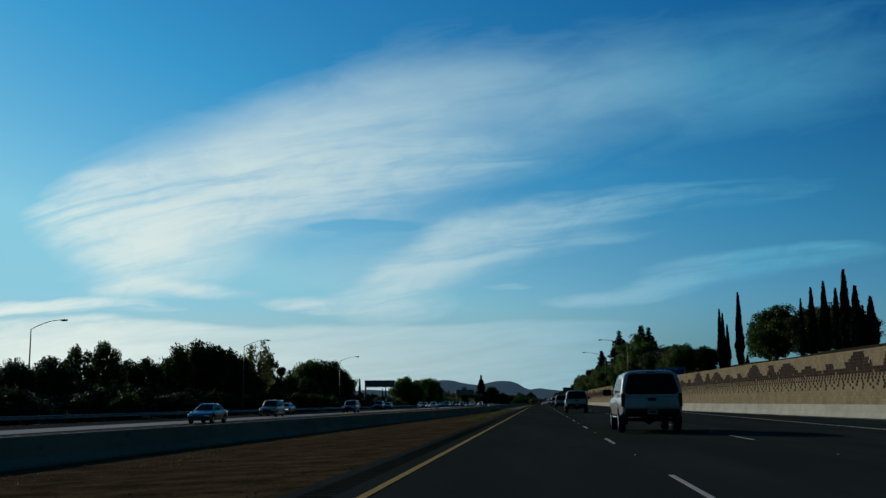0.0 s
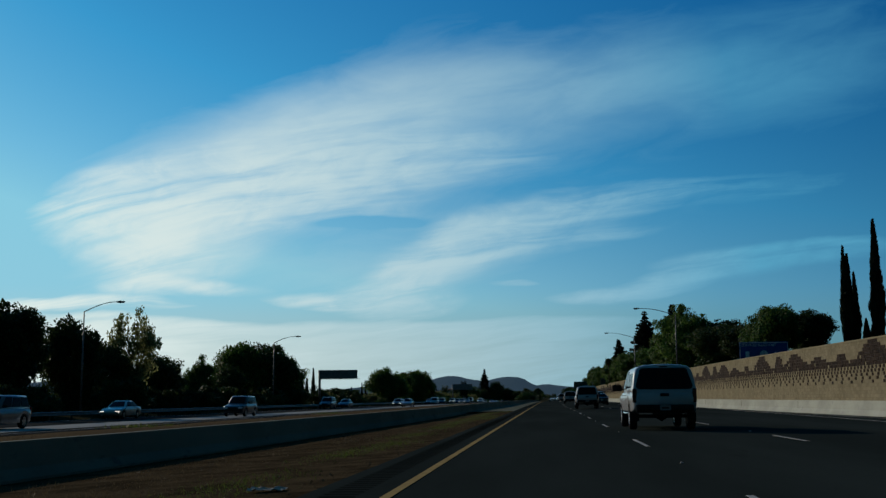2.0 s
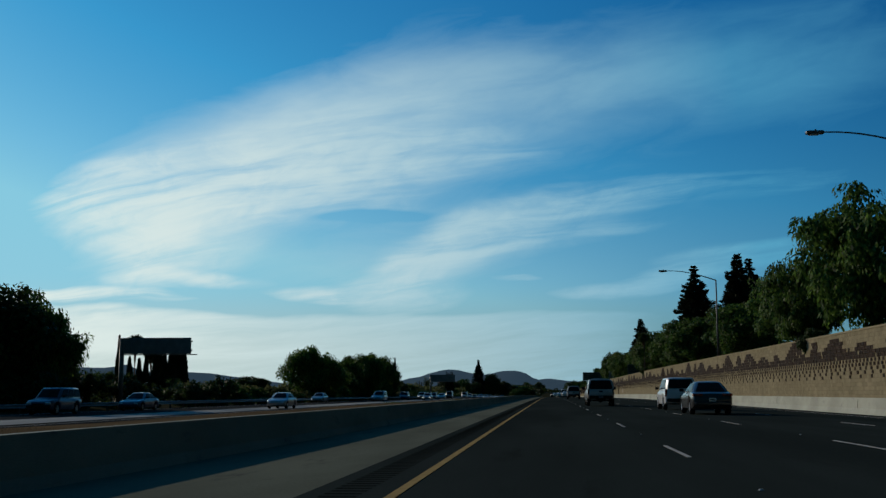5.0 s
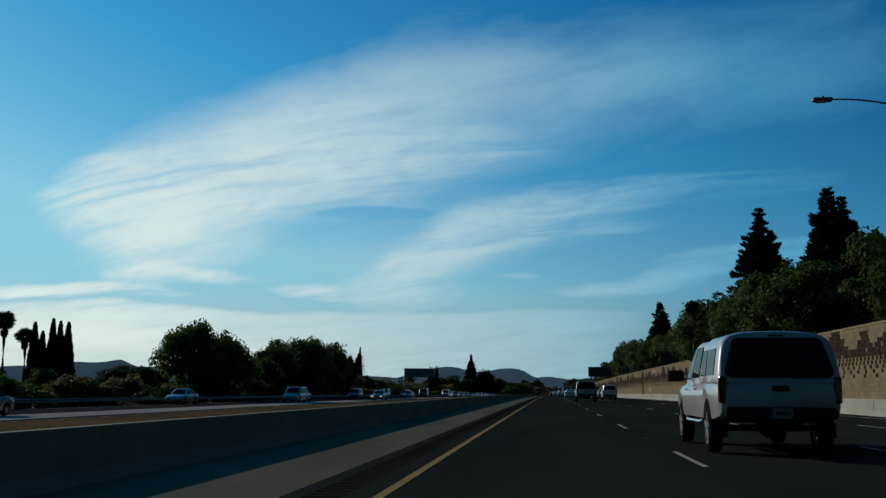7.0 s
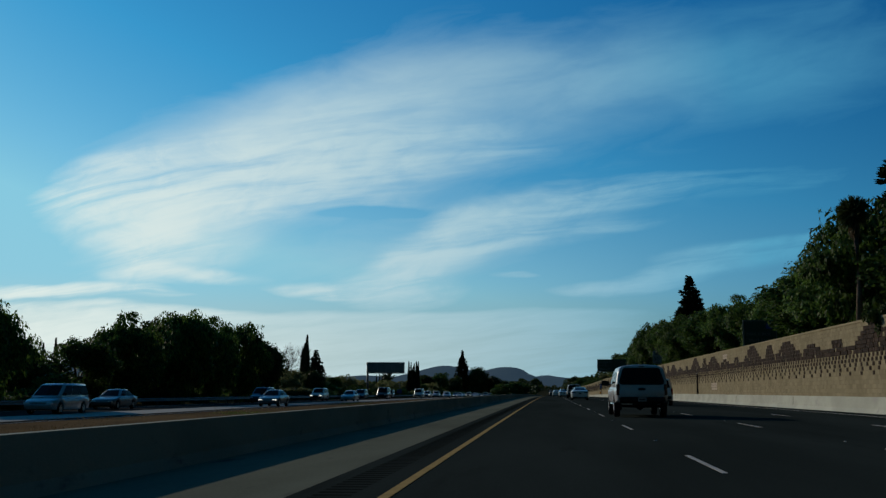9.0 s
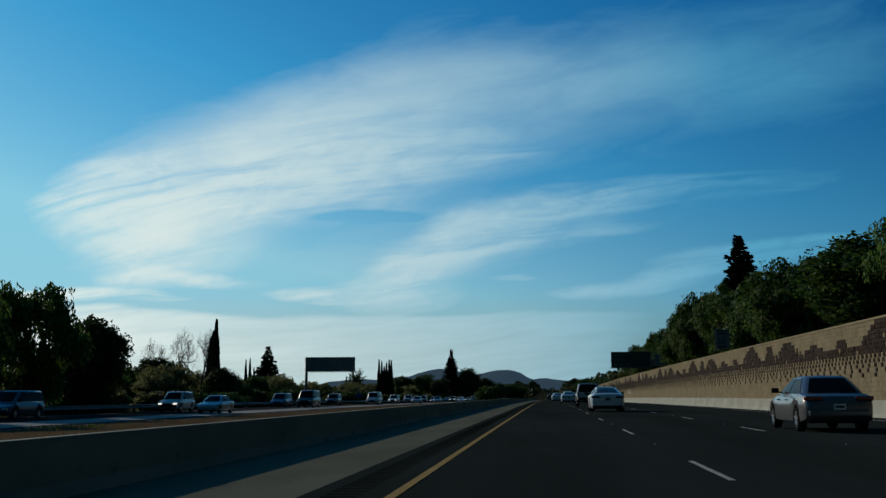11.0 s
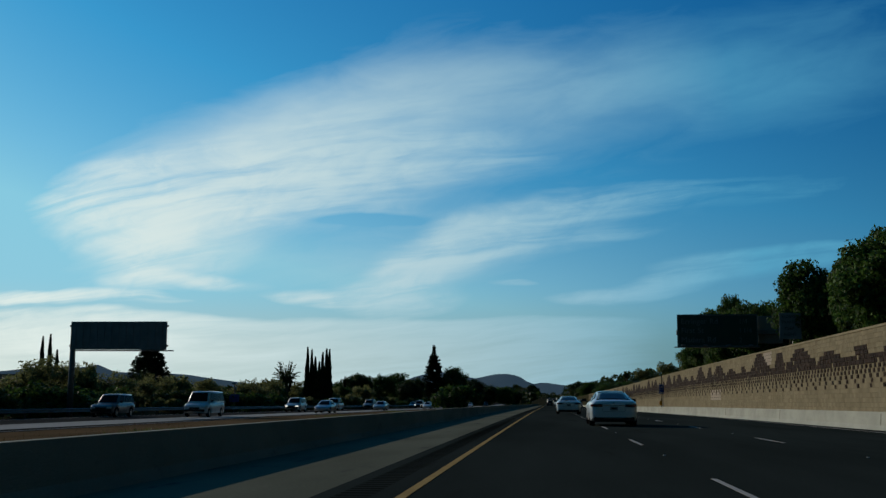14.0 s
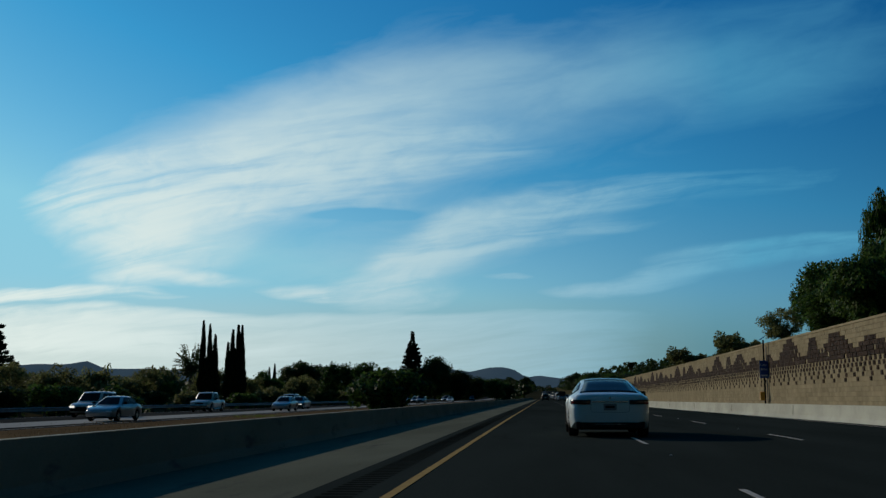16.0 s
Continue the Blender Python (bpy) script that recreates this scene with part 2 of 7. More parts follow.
def leafy(name, light, dark, through_light=0.25):
    """Leaves: each one a little different, letting some light through."""
    m = bpy.data.materials.new(name)
    m.use_nodes = True
    t = m.node_tree
    b = t.nodes["Principled BSDF"]
    geo = t.nodes.new("ShaderNodeNewGeometry")
    info = t.nodes.new("ShaderNodeObjectInfo")
    col = mix_rgb(t, geo.outputs["Random Per Island"], dark, light)
    col = mix_rgb(t, 1.0, col, ramp(t, info.outputs["Random"], 0, 1, 0.75, 1.2, "LINEAR"), "MULTIPLY")
    t.links.new(col, b.inputs["Base Color"])
    b.inputs["Roughness"].default_value = 0.6
    b.inputs["Specular IOR Level"].default_value = 0.1
    tr = t.nodes.new("ShaderNodeBsdfTranslucent")
    t.links.new(col, tr.inputs[0])
    mx = t.nodes.new("ShaderNodeMixShader")
    mx.inputs[0].default_value = through_light
    t.links.new(b.outputs[0], mx.inputs[1])
    t.links.new(tr.outputs[0], mx.inputs[2])
    t.links.new(mx.outputs[0], t.nodes["Material Output"].inputs[0])
    return m


def lamp_glass(name, colour, strength):
    m = bpy.data.materials.new(name)
    m.use_nodes = True
    b = m.node_tree.nodes["Principled BSDF"]
    b.inputs["Base Color"].default_value = (*colour, 1)
    b.inputs["Roughness"].default_value = 0.15
    if strength:
        b.inputs["Emission Color"].default_value = (*colour, 1)
        b.inputs["Emission Strength"].default_value = strength
    return m


ASPHALT = surface("asphalt", (0.0320, 0.0405, 0.0370), (0.0185, 0.0240, 0.0220), 0.35, 0.95, 0.004, 60, spots=(0.0200, 0.0250, 0.0228), stretch=(1, 0.12, 1), local=False)
OLD_ROAD = surface("worn_asphalt", (0.044, 0.046, 0.044), (0.030, 0.032, 0.030), 0.3, 0.9, 0.003, 50, stretch=(1, 0.1, 1), local=False)
# concrete made paler, the glare of the low sun put into the colour
SHOULDER = surface("pale_concrete_lane", (0.36, 0.365, 0.345), (0.27, 0.275, 0.26), 0.3, 0.85, 0.003, 50, stretch=(1, 0.1, 1), local=False)
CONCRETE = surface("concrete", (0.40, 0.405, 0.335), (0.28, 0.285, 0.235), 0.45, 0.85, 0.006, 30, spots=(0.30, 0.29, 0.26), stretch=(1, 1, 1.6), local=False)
# stained concrete, darkened further for a face turned from the sun
SHADE_CONCRETE = surface("shade_stained_concrete", (0.215, 0.232, 0.200), (0.150, 0.164, 0.142), 0.5, 0.9, 0.006, 30, spots=(0.115, 0.118, 0.115), stretch=(1, 0.5, 1.6), local=False)
GUTTER = surface("gutter_concrete", (0.150, 0.158, 0.120), (0.100, 0.106, 0.080), 0.5, 0.9, 0.004, 35, spots=(0.085, 0.088, 0.075), stretch=(1, 0.25, 1), local=False)
DIRT = surface("dry_dirt", (0.088, 0.062, 0.034), (0.022, 0.017, 0.010), 1.1, 0.95, 0.05, 9, spots=(0.015, 0.012, 0.007), local=False)
STRAW = surface("dry_grass_ground", (0.150, 0.102, 0.056), (0.082, 0.058, 0.034), 0.25, 0.95, 0.03, 10, spots=(0.06, 0.05, 0.028), stretch=(1, 0.35, 1), local=False)
SOIL = surface("earth", (0.05, 0.046, 0.026), (0.028, 0.028, 0.016), 0.1, 0.95, 0.05, 6, spots=(0.035, 0.04, 0.02), local=False)
PAINT_WHITE = surface("road_paint_white", (0.42, 0.42, 0.40), (0.28, 0.28, 0.265), 3, 0.8, 0.001, 60, spots=(0.3, 0.3, 0.29), local=False)
PAINT_YELLOW = surface("road_paint_yellow", (0.40, 0.28, 0.120), (0.29, 0.205, 0.088), 3, 0.8, 0.001, 60, spots=(0.24, 0.18, 0.10), local=False)
TAN = surface("tan_split_block", (0.250, 0.212, 0.134), (0.190, 0.160, 0.100), 0.8, 0.9, 0.012, 22, island=0.13, vary=0.10, local=False)
BROWN = surface("brown_split_block", (0.030, 0.019, 0.0125), (0.018, 0.0115, 0.0080), 1.2, 0.95, 0.012, 22, island=0.38, vary=0.35, local=False, spec=0.1)
PATCHED = surface("block_painted_over", (0.37, 0.315, 0.245), (0.32, 0.27, 0.21), 0.8, 0.8, 0.008, 22, local=False)
JOINT = surface("wall_joint", (0.15, 0.125, 0.08), (0.11, 0.092, 0.06), 1.0, 0.95, 0.01, 20, local=False)
BARK = surface("bark", (0.11, 0.085, 0.06), (0.05, 0.04, 0.03), 3, 0.95, 0.03, 12, stretch=(1, 1, 0.3))
TWIG = surface("dark_twig", (0.045, 0.036, 0.028), (0.022, 0.018, 0.014), 3, 0.95, 0.01, 12)
PALM_BARK = surface("palm_bark", (0.16, 0.125, 0.09), (0.08, 0.06, 0.045), 4, 0.95, 0.03, 12, stretch=(1, 1, 4))
LEAF_PEPPER = leafy("pepper_leaf", (0.108, 0.190, 0.036), (0.015, 0.036, 0.009), 0.42)
LEAF_BROAD = leafy("broad_leaf", (0.085, 0.160, 0.030), (0.013, 0.031, 0.008), 0.40)
LEAF_DARK = leafy("dark_leaf", (0.050, 0.080, 0.020), (0.017, 0.030, 0.009), 0.28)
LEAF_CYPRESS = leafy("cypress_leaf", (0.030, 0.042, 0.019), (0.012, 0.018, 0.009), 0.08)
LEAF_CONIFER = leafy("conifer_needle", (0.034, 0.048, 0.024), (0.014, 0.021, 0.011), 0.1)
LEAF_PALM = leafy("palm_frond", (0.07, 0.095, 0.035), (0.03, 0.044, 0.018), 0.2)
LEAF_OLIVE = leafy("grey_green_leaf", (0.19, 0.205, 0.078), (0.075, 0.085, 0.034), 0.6)
GRASS_GREEN = leafy("green_grass", (0.13, 0.17, 0.035), (0.06, 0.085, 0.02), 0.35)
GRASS_DRY = leafy("dry_grass", (0.17, 0.125, 0.065), (0.08, 0.058, 0.032), 0.3)
STEEL = surface("galvanised_steel", (0.16, 0.16, 0.16), (0.10, 0.10, 0.10), 3, 0.55, 0.001, 40, metal=0.5, spots=(0.08, 0.075, 0.07))
SIGN_BACK = surface("sign_back_aluminium", (0.22, 0.225, 0.23), (0.15, 0.155, 0.16), 1.2, 0.55, 0.001, 30, metal=0.5)
SIGN_GREEN = surface("sign_green", (0.009, 0.045, 0.030), (0.006, 0.033, 0.022), 2, 0.5)
SIGN_BLUE = surface("sign_blue", (0.015, 0.06, 0.26), (0.01, 0.045, 0.2), 2, 0.5)
SIGN_WHITE = surface("sign_white", (0.72, 0.72, 0.70), (0.6, 0.6, 0.58), 2, 0.5)
# white lettering turned grey, its backlit shade mixed into the colour
SIGN_SHADED_LETTER = surface("shaded_sign_letter", (0.18, 0.19, 0.185), (0.12, 0.125, 0.12), 2, 0.8)
# sign white darkened, the shade on these faces put into the colour
SIGN_SHADED = surface("shaded_sign_face", (0.22, 0.23, 0.22), (0.16, 0.17, 0.16), 2, 0.8)
SIGN_BLACK = surface("sign_black", (0.02, 0.02, 0.02), (0.012, 0.012, 0.012), 2, 0.5)
BOX_YELLOW = surface("call_box_yellow", (0.62, 0.30, 0.03), (0.45, 0.2, 0.02), 4, 0.5)
GROOVE = surface("milled_groove", (0.015, 0.018, 0.016), (0.011, 0.0135, 0.012), 3, 0.95, spec=0.0, local=False)
RUBBER = surface("rubber", (0.022, 0.022, 0.022), (0.012, 0.012, 0.012), 6, 0.8, 0.001, 40)
ALLOY = surface("wheel_alloy", (0.5, 0.5, 0.5), (0.34, 0.34, 0.34), 6, 0.3, metal=0.9)
TRIM_BLACK = surface("black_plastic", (0.025, 0.025, 0.025), (0.014, 0.014, 0.014), 6, 0.75)
CHROME = surface("chrome", (0.6, 0.6, 0.6), (0.45, 0.45, 0.45), 6, 0.15, metal=1.0)
GLASS_CAR = surface("tinted_glass", (0.012, 0.014, 0.016), (0.008, 0.009, 0.010), 3, 0.12, coat=0.0, spec=0.02)
TAIL_RED = lamp_glass("tail_lamp_red", (0.16, 0.008, 0.008), 0)
TAIL_DARK = lamp_glass("tail_lamp_smoked", (0.03, 0.006, 0.007), 0)
HEAD_CLEAR = lamp_glass("head_lamp_clear", (0.55, 0.56, 0.58), 0)
HEAD_LIT = lamp_glass("head_lamp_lit", (1.0, 0.93, 0.80), 1.0)
SOLAR = surface("solar_cell", (0.012, 0.015, 0.035), (0.008, 0.01, 0.02), 8, 0.2)
STUCCO = surface("beige_stucco", (0.46, 0.40, 0.32), (0.36, 0.31, 0.25), 0.8, 0.9, 0.006, 30)
ROOF_TILE = surface("brown_roof_tile", (0.19, 0.12, 0.085), (0.11, 0.07, 0.05), 1.5, 0.9, 0.02, 8, stretch=(1, 4, 1))


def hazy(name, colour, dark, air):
    """Far slopes whose surface glows faintly bluish, in place of haze in the air."""
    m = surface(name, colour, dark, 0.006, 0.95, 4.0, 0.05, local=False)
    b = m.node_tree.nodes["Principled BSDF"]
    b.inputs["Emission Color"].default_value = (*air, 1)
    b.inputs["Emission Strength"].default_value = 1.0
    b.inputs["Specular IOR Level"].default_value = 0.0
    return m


# haze painted in as emission: the hills and the rise glow a little
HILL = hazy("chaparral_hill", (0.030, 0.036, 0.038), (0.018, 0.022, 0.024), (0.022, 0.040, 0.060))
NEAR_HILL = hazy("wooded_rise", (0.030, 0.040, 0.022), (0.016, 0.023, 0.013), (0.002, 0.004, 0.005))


# ---- helpers for building ----
def along(knots, y):
    """Smooth line through knots (y, value)."""
    if y <= knots[0][0]:
        return knots[0][1]
    for (a, va), (b, vb) in zip(knots, knots[1:]):
        if y <= b:
            s = (y - a) / (b - a)
            return va + (vb - va) * s
    return knots[-1][1]


def mesh_from(name, verts, faces, material, smooth=False):
    me = bpy.data.meshes.new(name)
    me.from_pydata([tuple(v) for v in verts], [], faces)
    me.materials.append(material)
    if smooth:
        me.shade_smooth()
    me.update()
    return me


def finish(bm, name, material, smooth=False):
    bmesh.ops.recalc_face_normals(bm, faces=bm.faces)
    me = bpy.data.meshes.new(name)
    bm.to_mesh(me)
    bm.free()
    me.materials.append(material)
    if smooth:
        me.shade_smooth()
    return me


def part(name, data, parent, m=None, label=""):
    """One mesh object under a thing or a part."""
    ob = new(name, data)
    ob.parent = parent
    if m is not None:
        ob.matrix_basis = m
    return tagged(ob, label)


def block_bm(sx, sy, sz, bevel=0.0, at=(0, 0, 0), bm=None, segments=1):
    """A box of that size round a place, edges eased."""
    bm2 = bmesh.new()
    bmesh.ops.create_cube(bm2, size=1.0, matrix=Matrix.Translation(at) @ Matrix.Diagonal((sx, sy, sz, 1)))
    if bevel:
        bmesh.ops.bevel(bm2, geom=bm2.edges[:], offset=bevel, segments=segments, affect="EDGES", profile=0.5)
    if bm is None:
        return bm2
    tmp = bpy.data.meshes.new("tmp")
    bm2.to_mesh(tmp)
    bm2.free()
    bm.from_mesh(tmp)
    bpy.data.meshes.remove(tmp)
    return bm


def tube_bm(points, radii, sides=8, bm=None, caps=True):
    """A tube along points with a radius at each."""
    bm = bm or bmesh.new()
    rings = []
    for i, p in enumerate(points):
        p = Vector(p)
        d = Vector(points[min(i + 1, len(points) - 1)]) - Vector(points[max(i - 1, 0)])
        q = d.to_track_quat("Z", "Y")
        ring = []
        for k in range(sides):
            a = 2 * math.pi * k / sides
            ring.append(bm.verts.new(p + q @ Vector((math.cos(a) * radii[i], math.sin(a) * radii[i], 0))))
        rings.append(ring)
    for r0, r1 in zip(rings, rings[1:]):
        for k in range(sides):
            bm.faces.new((r0[k], r0[(k + 1) % sides], r1[(k + 1) % sides], r1[k]))
    if caps:
        bm.faces.new(rings[0][::-1])
        bm.faces.new(rings[-1])
    return bm


def sweep(name, section, y0, y1, step, place, material):
    """A section (dx, dz) carried along the road; place(y) gives its foot."""
    n = max(2, int((y1 - y0) / step) + 1)
    verts, faces, m = [], [], len(section)
    for i in range(n):
        y = y0 + (y1 - y0) * i / (n - 1)
        px, pz = place(y)
        verts += [(px + dx, y, pz + dz) for dx, dz in section]
    for i in range(n - 1):
        for k in range(m):
            a, b = i * m + k, i * m + (k + 1) % m
            faces.append((a, b, b + m, a + m))
    faces.append(tuple(range(m))[::-1])
    faces.append(tuple((n - 1) * m + k for k in range(m)))
    me = mesh_from(name, verts, faces, material)
    bm = bmesh.new()
    bm.from_mesh(me)
    bmesh.ops.recalc_face_normals(bm, faces=bm.faces)
    bm.to_mesh(me)
    bm.free()
    return me


# ---- plan of the road ----
CROSSFALL = 0.001
WALL_LINE = ((-60, 27.0), (20, 23.6), (60, 21.4), (100, 18.9), (140, 17.1), (163, 16.3), (203, 15.5), (265, 14.5), (310, 14.0), (450, 13.1), (530, 12.8))
MEDIAN_LINE = ((-60, -13.0), (19, -10.8), (50, -9.95), (79, -9.0), (122, -7.0), (150, -6.0), (180, -5.3), (230, -5.0), (450, -4.95), (560, -4.95))
LANE = 3.66


def wall_x(y):
    """Road-side foot of the concrete barrier under the retaining wall."""
    return along(WALL_LINE, y) + (bend(y) - bend(530) if y > 530 else 0.0)


def median_x(y):
    return along(MEDIAN_LINE, y) + (bend(y) - bend(560) if y > 560 else 0.0)


def wall_z(y):
    """Level from which the barrier, the wall and its blocks are measured."""
    return deck(wall_x(y), y) - along(((190, 0.0), (300, 0.13)), y)


def dip(y):
    """How far the dirt strip and its barrier lie below the paving."""
    return along(((0, 0.25), (85, 0.25), (122, 0.16), (170, 0.0)), y)


def asphalt_edge(y):
    return bend(y) - 0.94


def deck(x, y):
    """Height of the paved surface."""
    edge = bend(y) + 3 * LANE + 0.2
    fall = along(((150, 0.19), (190, 0.17), (320, -0.01), (420, 0.03), (527, 0.13), (610, 0.29)), y)
    return grade(y) + CROSSFALL * max(x, 0.0) + 0.012 * min(x + 2.0, 0.0) - fall * max(x - edge, 0.0) / (wall_x(y) - edge)


def frange(a, b, step):
    n = int(round((b - a) / step))
    return [a + (b - a) * i / n for i in range(n + 1)]


# ground: one sheet from the hills at one side to the hills at the other
def build_ground():
    ys = frange(-120, 120, 12) + frange(132, 720, 12) + [760, 820, 900, 1000, 1150, 1350, 1600, 2000, 2600, 3300, 4300, 4900]
    left = [-2400, -1500, -900, -500, -300, -200, -140, -100, -80, -66, -56, -48, -42, -39, -37.2]
    verts, rows = [], []
    for y in ys:
        g, mx, wx = grade(y), median_x(y), wall_x(y)
        row = []
        for x in left:
            r = noise.noise((x * 0.05, y * 0.05, 3.0))
            far = min(max((-x - 60) / 400, 0), 1)
            row.append((x, y, g * (1 - far) - 0.75 + r * (0.25 if x > -50 else 0.6) + (0.5 if x < -44 else 0) + far * 2.0))
        for x in (-36.5, -22.3, -21.0, -18, -14.5, -8.6):
            u = (x + 36.5) / 28
            bump = 0.10 * noise.noise((x * 0.3, y * 0.08, 9.0)) if -21.5 < x < -8 else 0.0
            row.append((min(x, mx - 0.5 - (-8.6 - x) * 0.1), y, g - 0.56 if x < -21.5 else g - along(((-21.0, 0.36), (-18, 0.32), (-14.5, 0.28), (-8.6, 0.17)), x) - dip(y) * (x > -15) + 0.6 * bump))
        row += [(mx - 0.2, y, g - 0.14 - dip(y)), (mx + 0.3, y, g - 0.12 - dip(y)), (asphalt_edge(y) - 0.02, y, g - 0.022)]
        row += [(asphalt_edge(y) + 0.5, y, g - 0.12), (wx + 0.3, y, deck(wx, y) - 0.15), (wx + 0.62, y, g - 0.2), (wx + 0.64, y, g + 3.98)]
        for off, h in ((2.5, 4.1), (5, 4.6), (9, 5.4), (14, 6.2), (22, 7.0), (40, 8.0), (80, 9.5), (180, 10), (500, 10), (1300, 6), (2400, 4)):
            fade = max(0.0, 1 - max(y - 900, 0) / 700)
            row.append((wx + off, y, g * (1 - min(off / 400, 1)) + h * fade + 0.3 * noise.noise((off * 0.2, y * 0.04, 5))))
        rows.append(len(row))
        verts += row
    n = rows[0]
    faces = [(i * n + k, i * n + k + 1, (i + 1) * n + k + 1, (i + 1) * n + k) for i in range(len(ys) - 1) for k in range(n - 1)]
    me = mesh_from("ground", verts, faces, SOIL)
    me.materials.append(STRAW)
    me.materials.append(DIRT)
    first = len(left)
    for p in me.polygons:
        k = p.index % (n - 1)
        if ys[p.index // (n - 1)] >= 900:
            continue
        if first <= k <= first + 5:
            p.material_index = 1
        elif first + 6 <= k <= first + 8:
            p.material_index = 2
    return tagged(new("ground", me), "dry earth and straw-coloured median strip beside the freeway", "ground", kind="structure")


build_ground()


def ribbon(name, x_a, x_b, y0, y1, step, height, material, across=1, thick=0.05):
    """A paved strip between two lines, with thickness."""
    ys = frange(y0, y1, step)
    verts, faces = [], []
    m = across + 1
    for y in ys:
        a, b = x_a(y), x_b(y)
        for k in range(m):
            x = a + (b - a) * k / across
            verts.append((x, y, height(x, y)))
    top = len(verts)
    for y in ys:
        for x in (x_a(y), x_b(y)):
            verts.append((x, y, height(x, y) - thick))
    for i in range(len(ys) - 1):
        for k in range(across):
            faces.append((i * m + k, i * m + k + 1, (i + 1) * m + k + 1, (i + 1) * m + k))
        a, b = top + 2 * i, top + 2 * i + 1
        faces.append((i * m, (i + 1) * m, a + 2, a))
        faces.append((i * m + across, b, b + 2, (i + 1) * m + across))
    return mesh_from(name, verts, faces, material)


def verge(y):
    """Median-side edge of the oncoming carriageway."""
    return along(((60, -23.2), (110, -22.9), (260, -21.4), (530, -21.8)), y)


road = tagged(new("road", ribbon("road", asphalt_edge, lambda y: wall_x(y) + 0.05, -60, 1560, 10, deck, ASPHALT, 20, 0.1)),
              "dark asphalt freeway carriageway with painted lane lines", "road", kind="structure")
oncoming = tagged(new("road", ribbon("oncoming_road", lambda y: -36.4, verge, -60, 1560, 10, lambda x, y: grade(y) - 0.44, OLD_ROAD, 2, 0.12)),
                  "worn grey carriageway of the oncoming lanes", "road", kind="structure")
part("concrete_lane", ribbon("concrete_lane", lambda y: verge(y) - 7.0, lambda y: verge(y) - 2.6, -60, 1400, 10, lambda x, y: grade(y) - 0.434, SHOULDER, 1, 0.006), oncoming, None, "pale worn concrete lane with the low sun's sheen painted into its colour")
tagged(new("pavement", ribbon("gutter", lambda y: median_x(y) - 0.1, lambda y: asphalt_edge(y) - 0.005, 146, 900, 8,
                              lambda x, y: deck(x, y) - 0.01, GUTTER, 3, 0.1)),
       "light grey concrete gutter strip beside the yellow line", "pavement", kind="structure")


# painted lines
def strip(x_at, y0, y1, width, material, name, parent, label="", lift=0.006):
    return part(name, ribbon(name, lambda y: x_at(y) - width / 2, lambda y: x_at(y) + width / 2, y0, y1, max(min(8.0, y1 - y0), 0.5),
                             lambda x, y: deck(x, y) + lift, material, 1, 0.004), parent, None, label)


strip(bend, -40, 1200, 0.108, PAINT_YELLOW, "edge_line", road, "solid yellow edge line")
strip(lambda y: wall_x(y) - along(((190, 1.7), (260, 1.45), (500, 1.2)), y), -40, 760, 0.075, PAINT_WHITE, "edge_line", road, "solid white edge line along the wall")
strip(lambda y: along(((-40, 11.6), (38, 12.3), (89, 13.2), (130, 14.4), (158, 14.95)), y), -40, 158, 0.10, PAINT_WHITE, "edge_line", road, "solid white line of the ending lane")
DASH0 = 11.4
for lane in (1, 2, 3):
    for k in range(-2, 55):
        y = DASH0 + 14.63 * k + (2.3 if lane == 2 else 1.2 if lane == 3 else 0)
        y += along(((150, 0.0), (300, 0.6), (512, -1.3)), y)
        if lane == 3 and not 140 < y < 330:
            continue
        me = ribbon("lane_dash", lambda q: -0.038, lambda q: 0.038, 0, 3.66, 3.66, lambda x, q: (grade(y + q) - grade(y)), PAINT_WHITE, 1, 0.004)
        x = bend(y) + lane * LANE
        part("lane_dash", me, road, Matrix.Translation((x, y, deck(x, y) + 0.006)))
# raised markers between the dashes
bm = bmesh.new()
bmesh.ops.create_cone(bm, segments=8, radius1=0.032, radius2=0.018, depth=0.014, cap_ends=True)
marker = finish(bm, "road_marker", PAINT_WHITE)
for lane in (1, 2):
    for k in range(-1, 50):
        y = DASH0 + 14.63 * k + 9.1
        x = bend(y) + lane * LANE
        part("road_marker", marker, road, Matrix.Translation((x, y, deck(x, y) + 0.012)))
# rumble grooves on the median shoulder
verts, faces = [], []
for i in range(1900):
    y = -10 + i * 0.3
    x0 = bend(y) - 0.72
    z = deck(x0, y) + 0.003
    n = len(verts)
    verts += [(x0, y, z), (x0 + 0.38, y, z), (x0 + 0.38, y + 0.13, z), (x0, y + 0.13, z)]
    faces.append((n, n + 1, n + 2, n + 3))
part("rumble_strip", mesh_from("rumble_strip", verts, faces, GROOVE), road, None, "dark milled rumble grooves")["kind"] = "stuff"
# lines of the oncoming carriageway
for off in (1.2, 13.4):
    part("edge_line", ribbon("edge_line", lambda y: verge(y) - off - 0.07, lambda y: verge(y) - off + 0.07, -40, 1000, 10, lambda q, y: grade(y) - 0.432, PAINT_WHITE, 1, 0.004), oncoming)

# median barrier: sloped concrete, its face turned from the sun, shade in its colour
section = ((0.0, -0.16), (0.0, 0.02), (-0.09, 0.20), (-0.15, 0.665), (-0.31, 0.665), (-0.37, 0.20), (-0.48, 0.02), (-0.48, -0.3))
tagged(new("median_barrier", sweep("median_barrier", section, -60, 1000, 6, lambda y: (median_x(y), grade(y) - 0.10 - dip(y)), SHADE_CONCRETE)),
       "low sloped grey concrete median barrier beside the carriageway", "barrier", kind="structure")
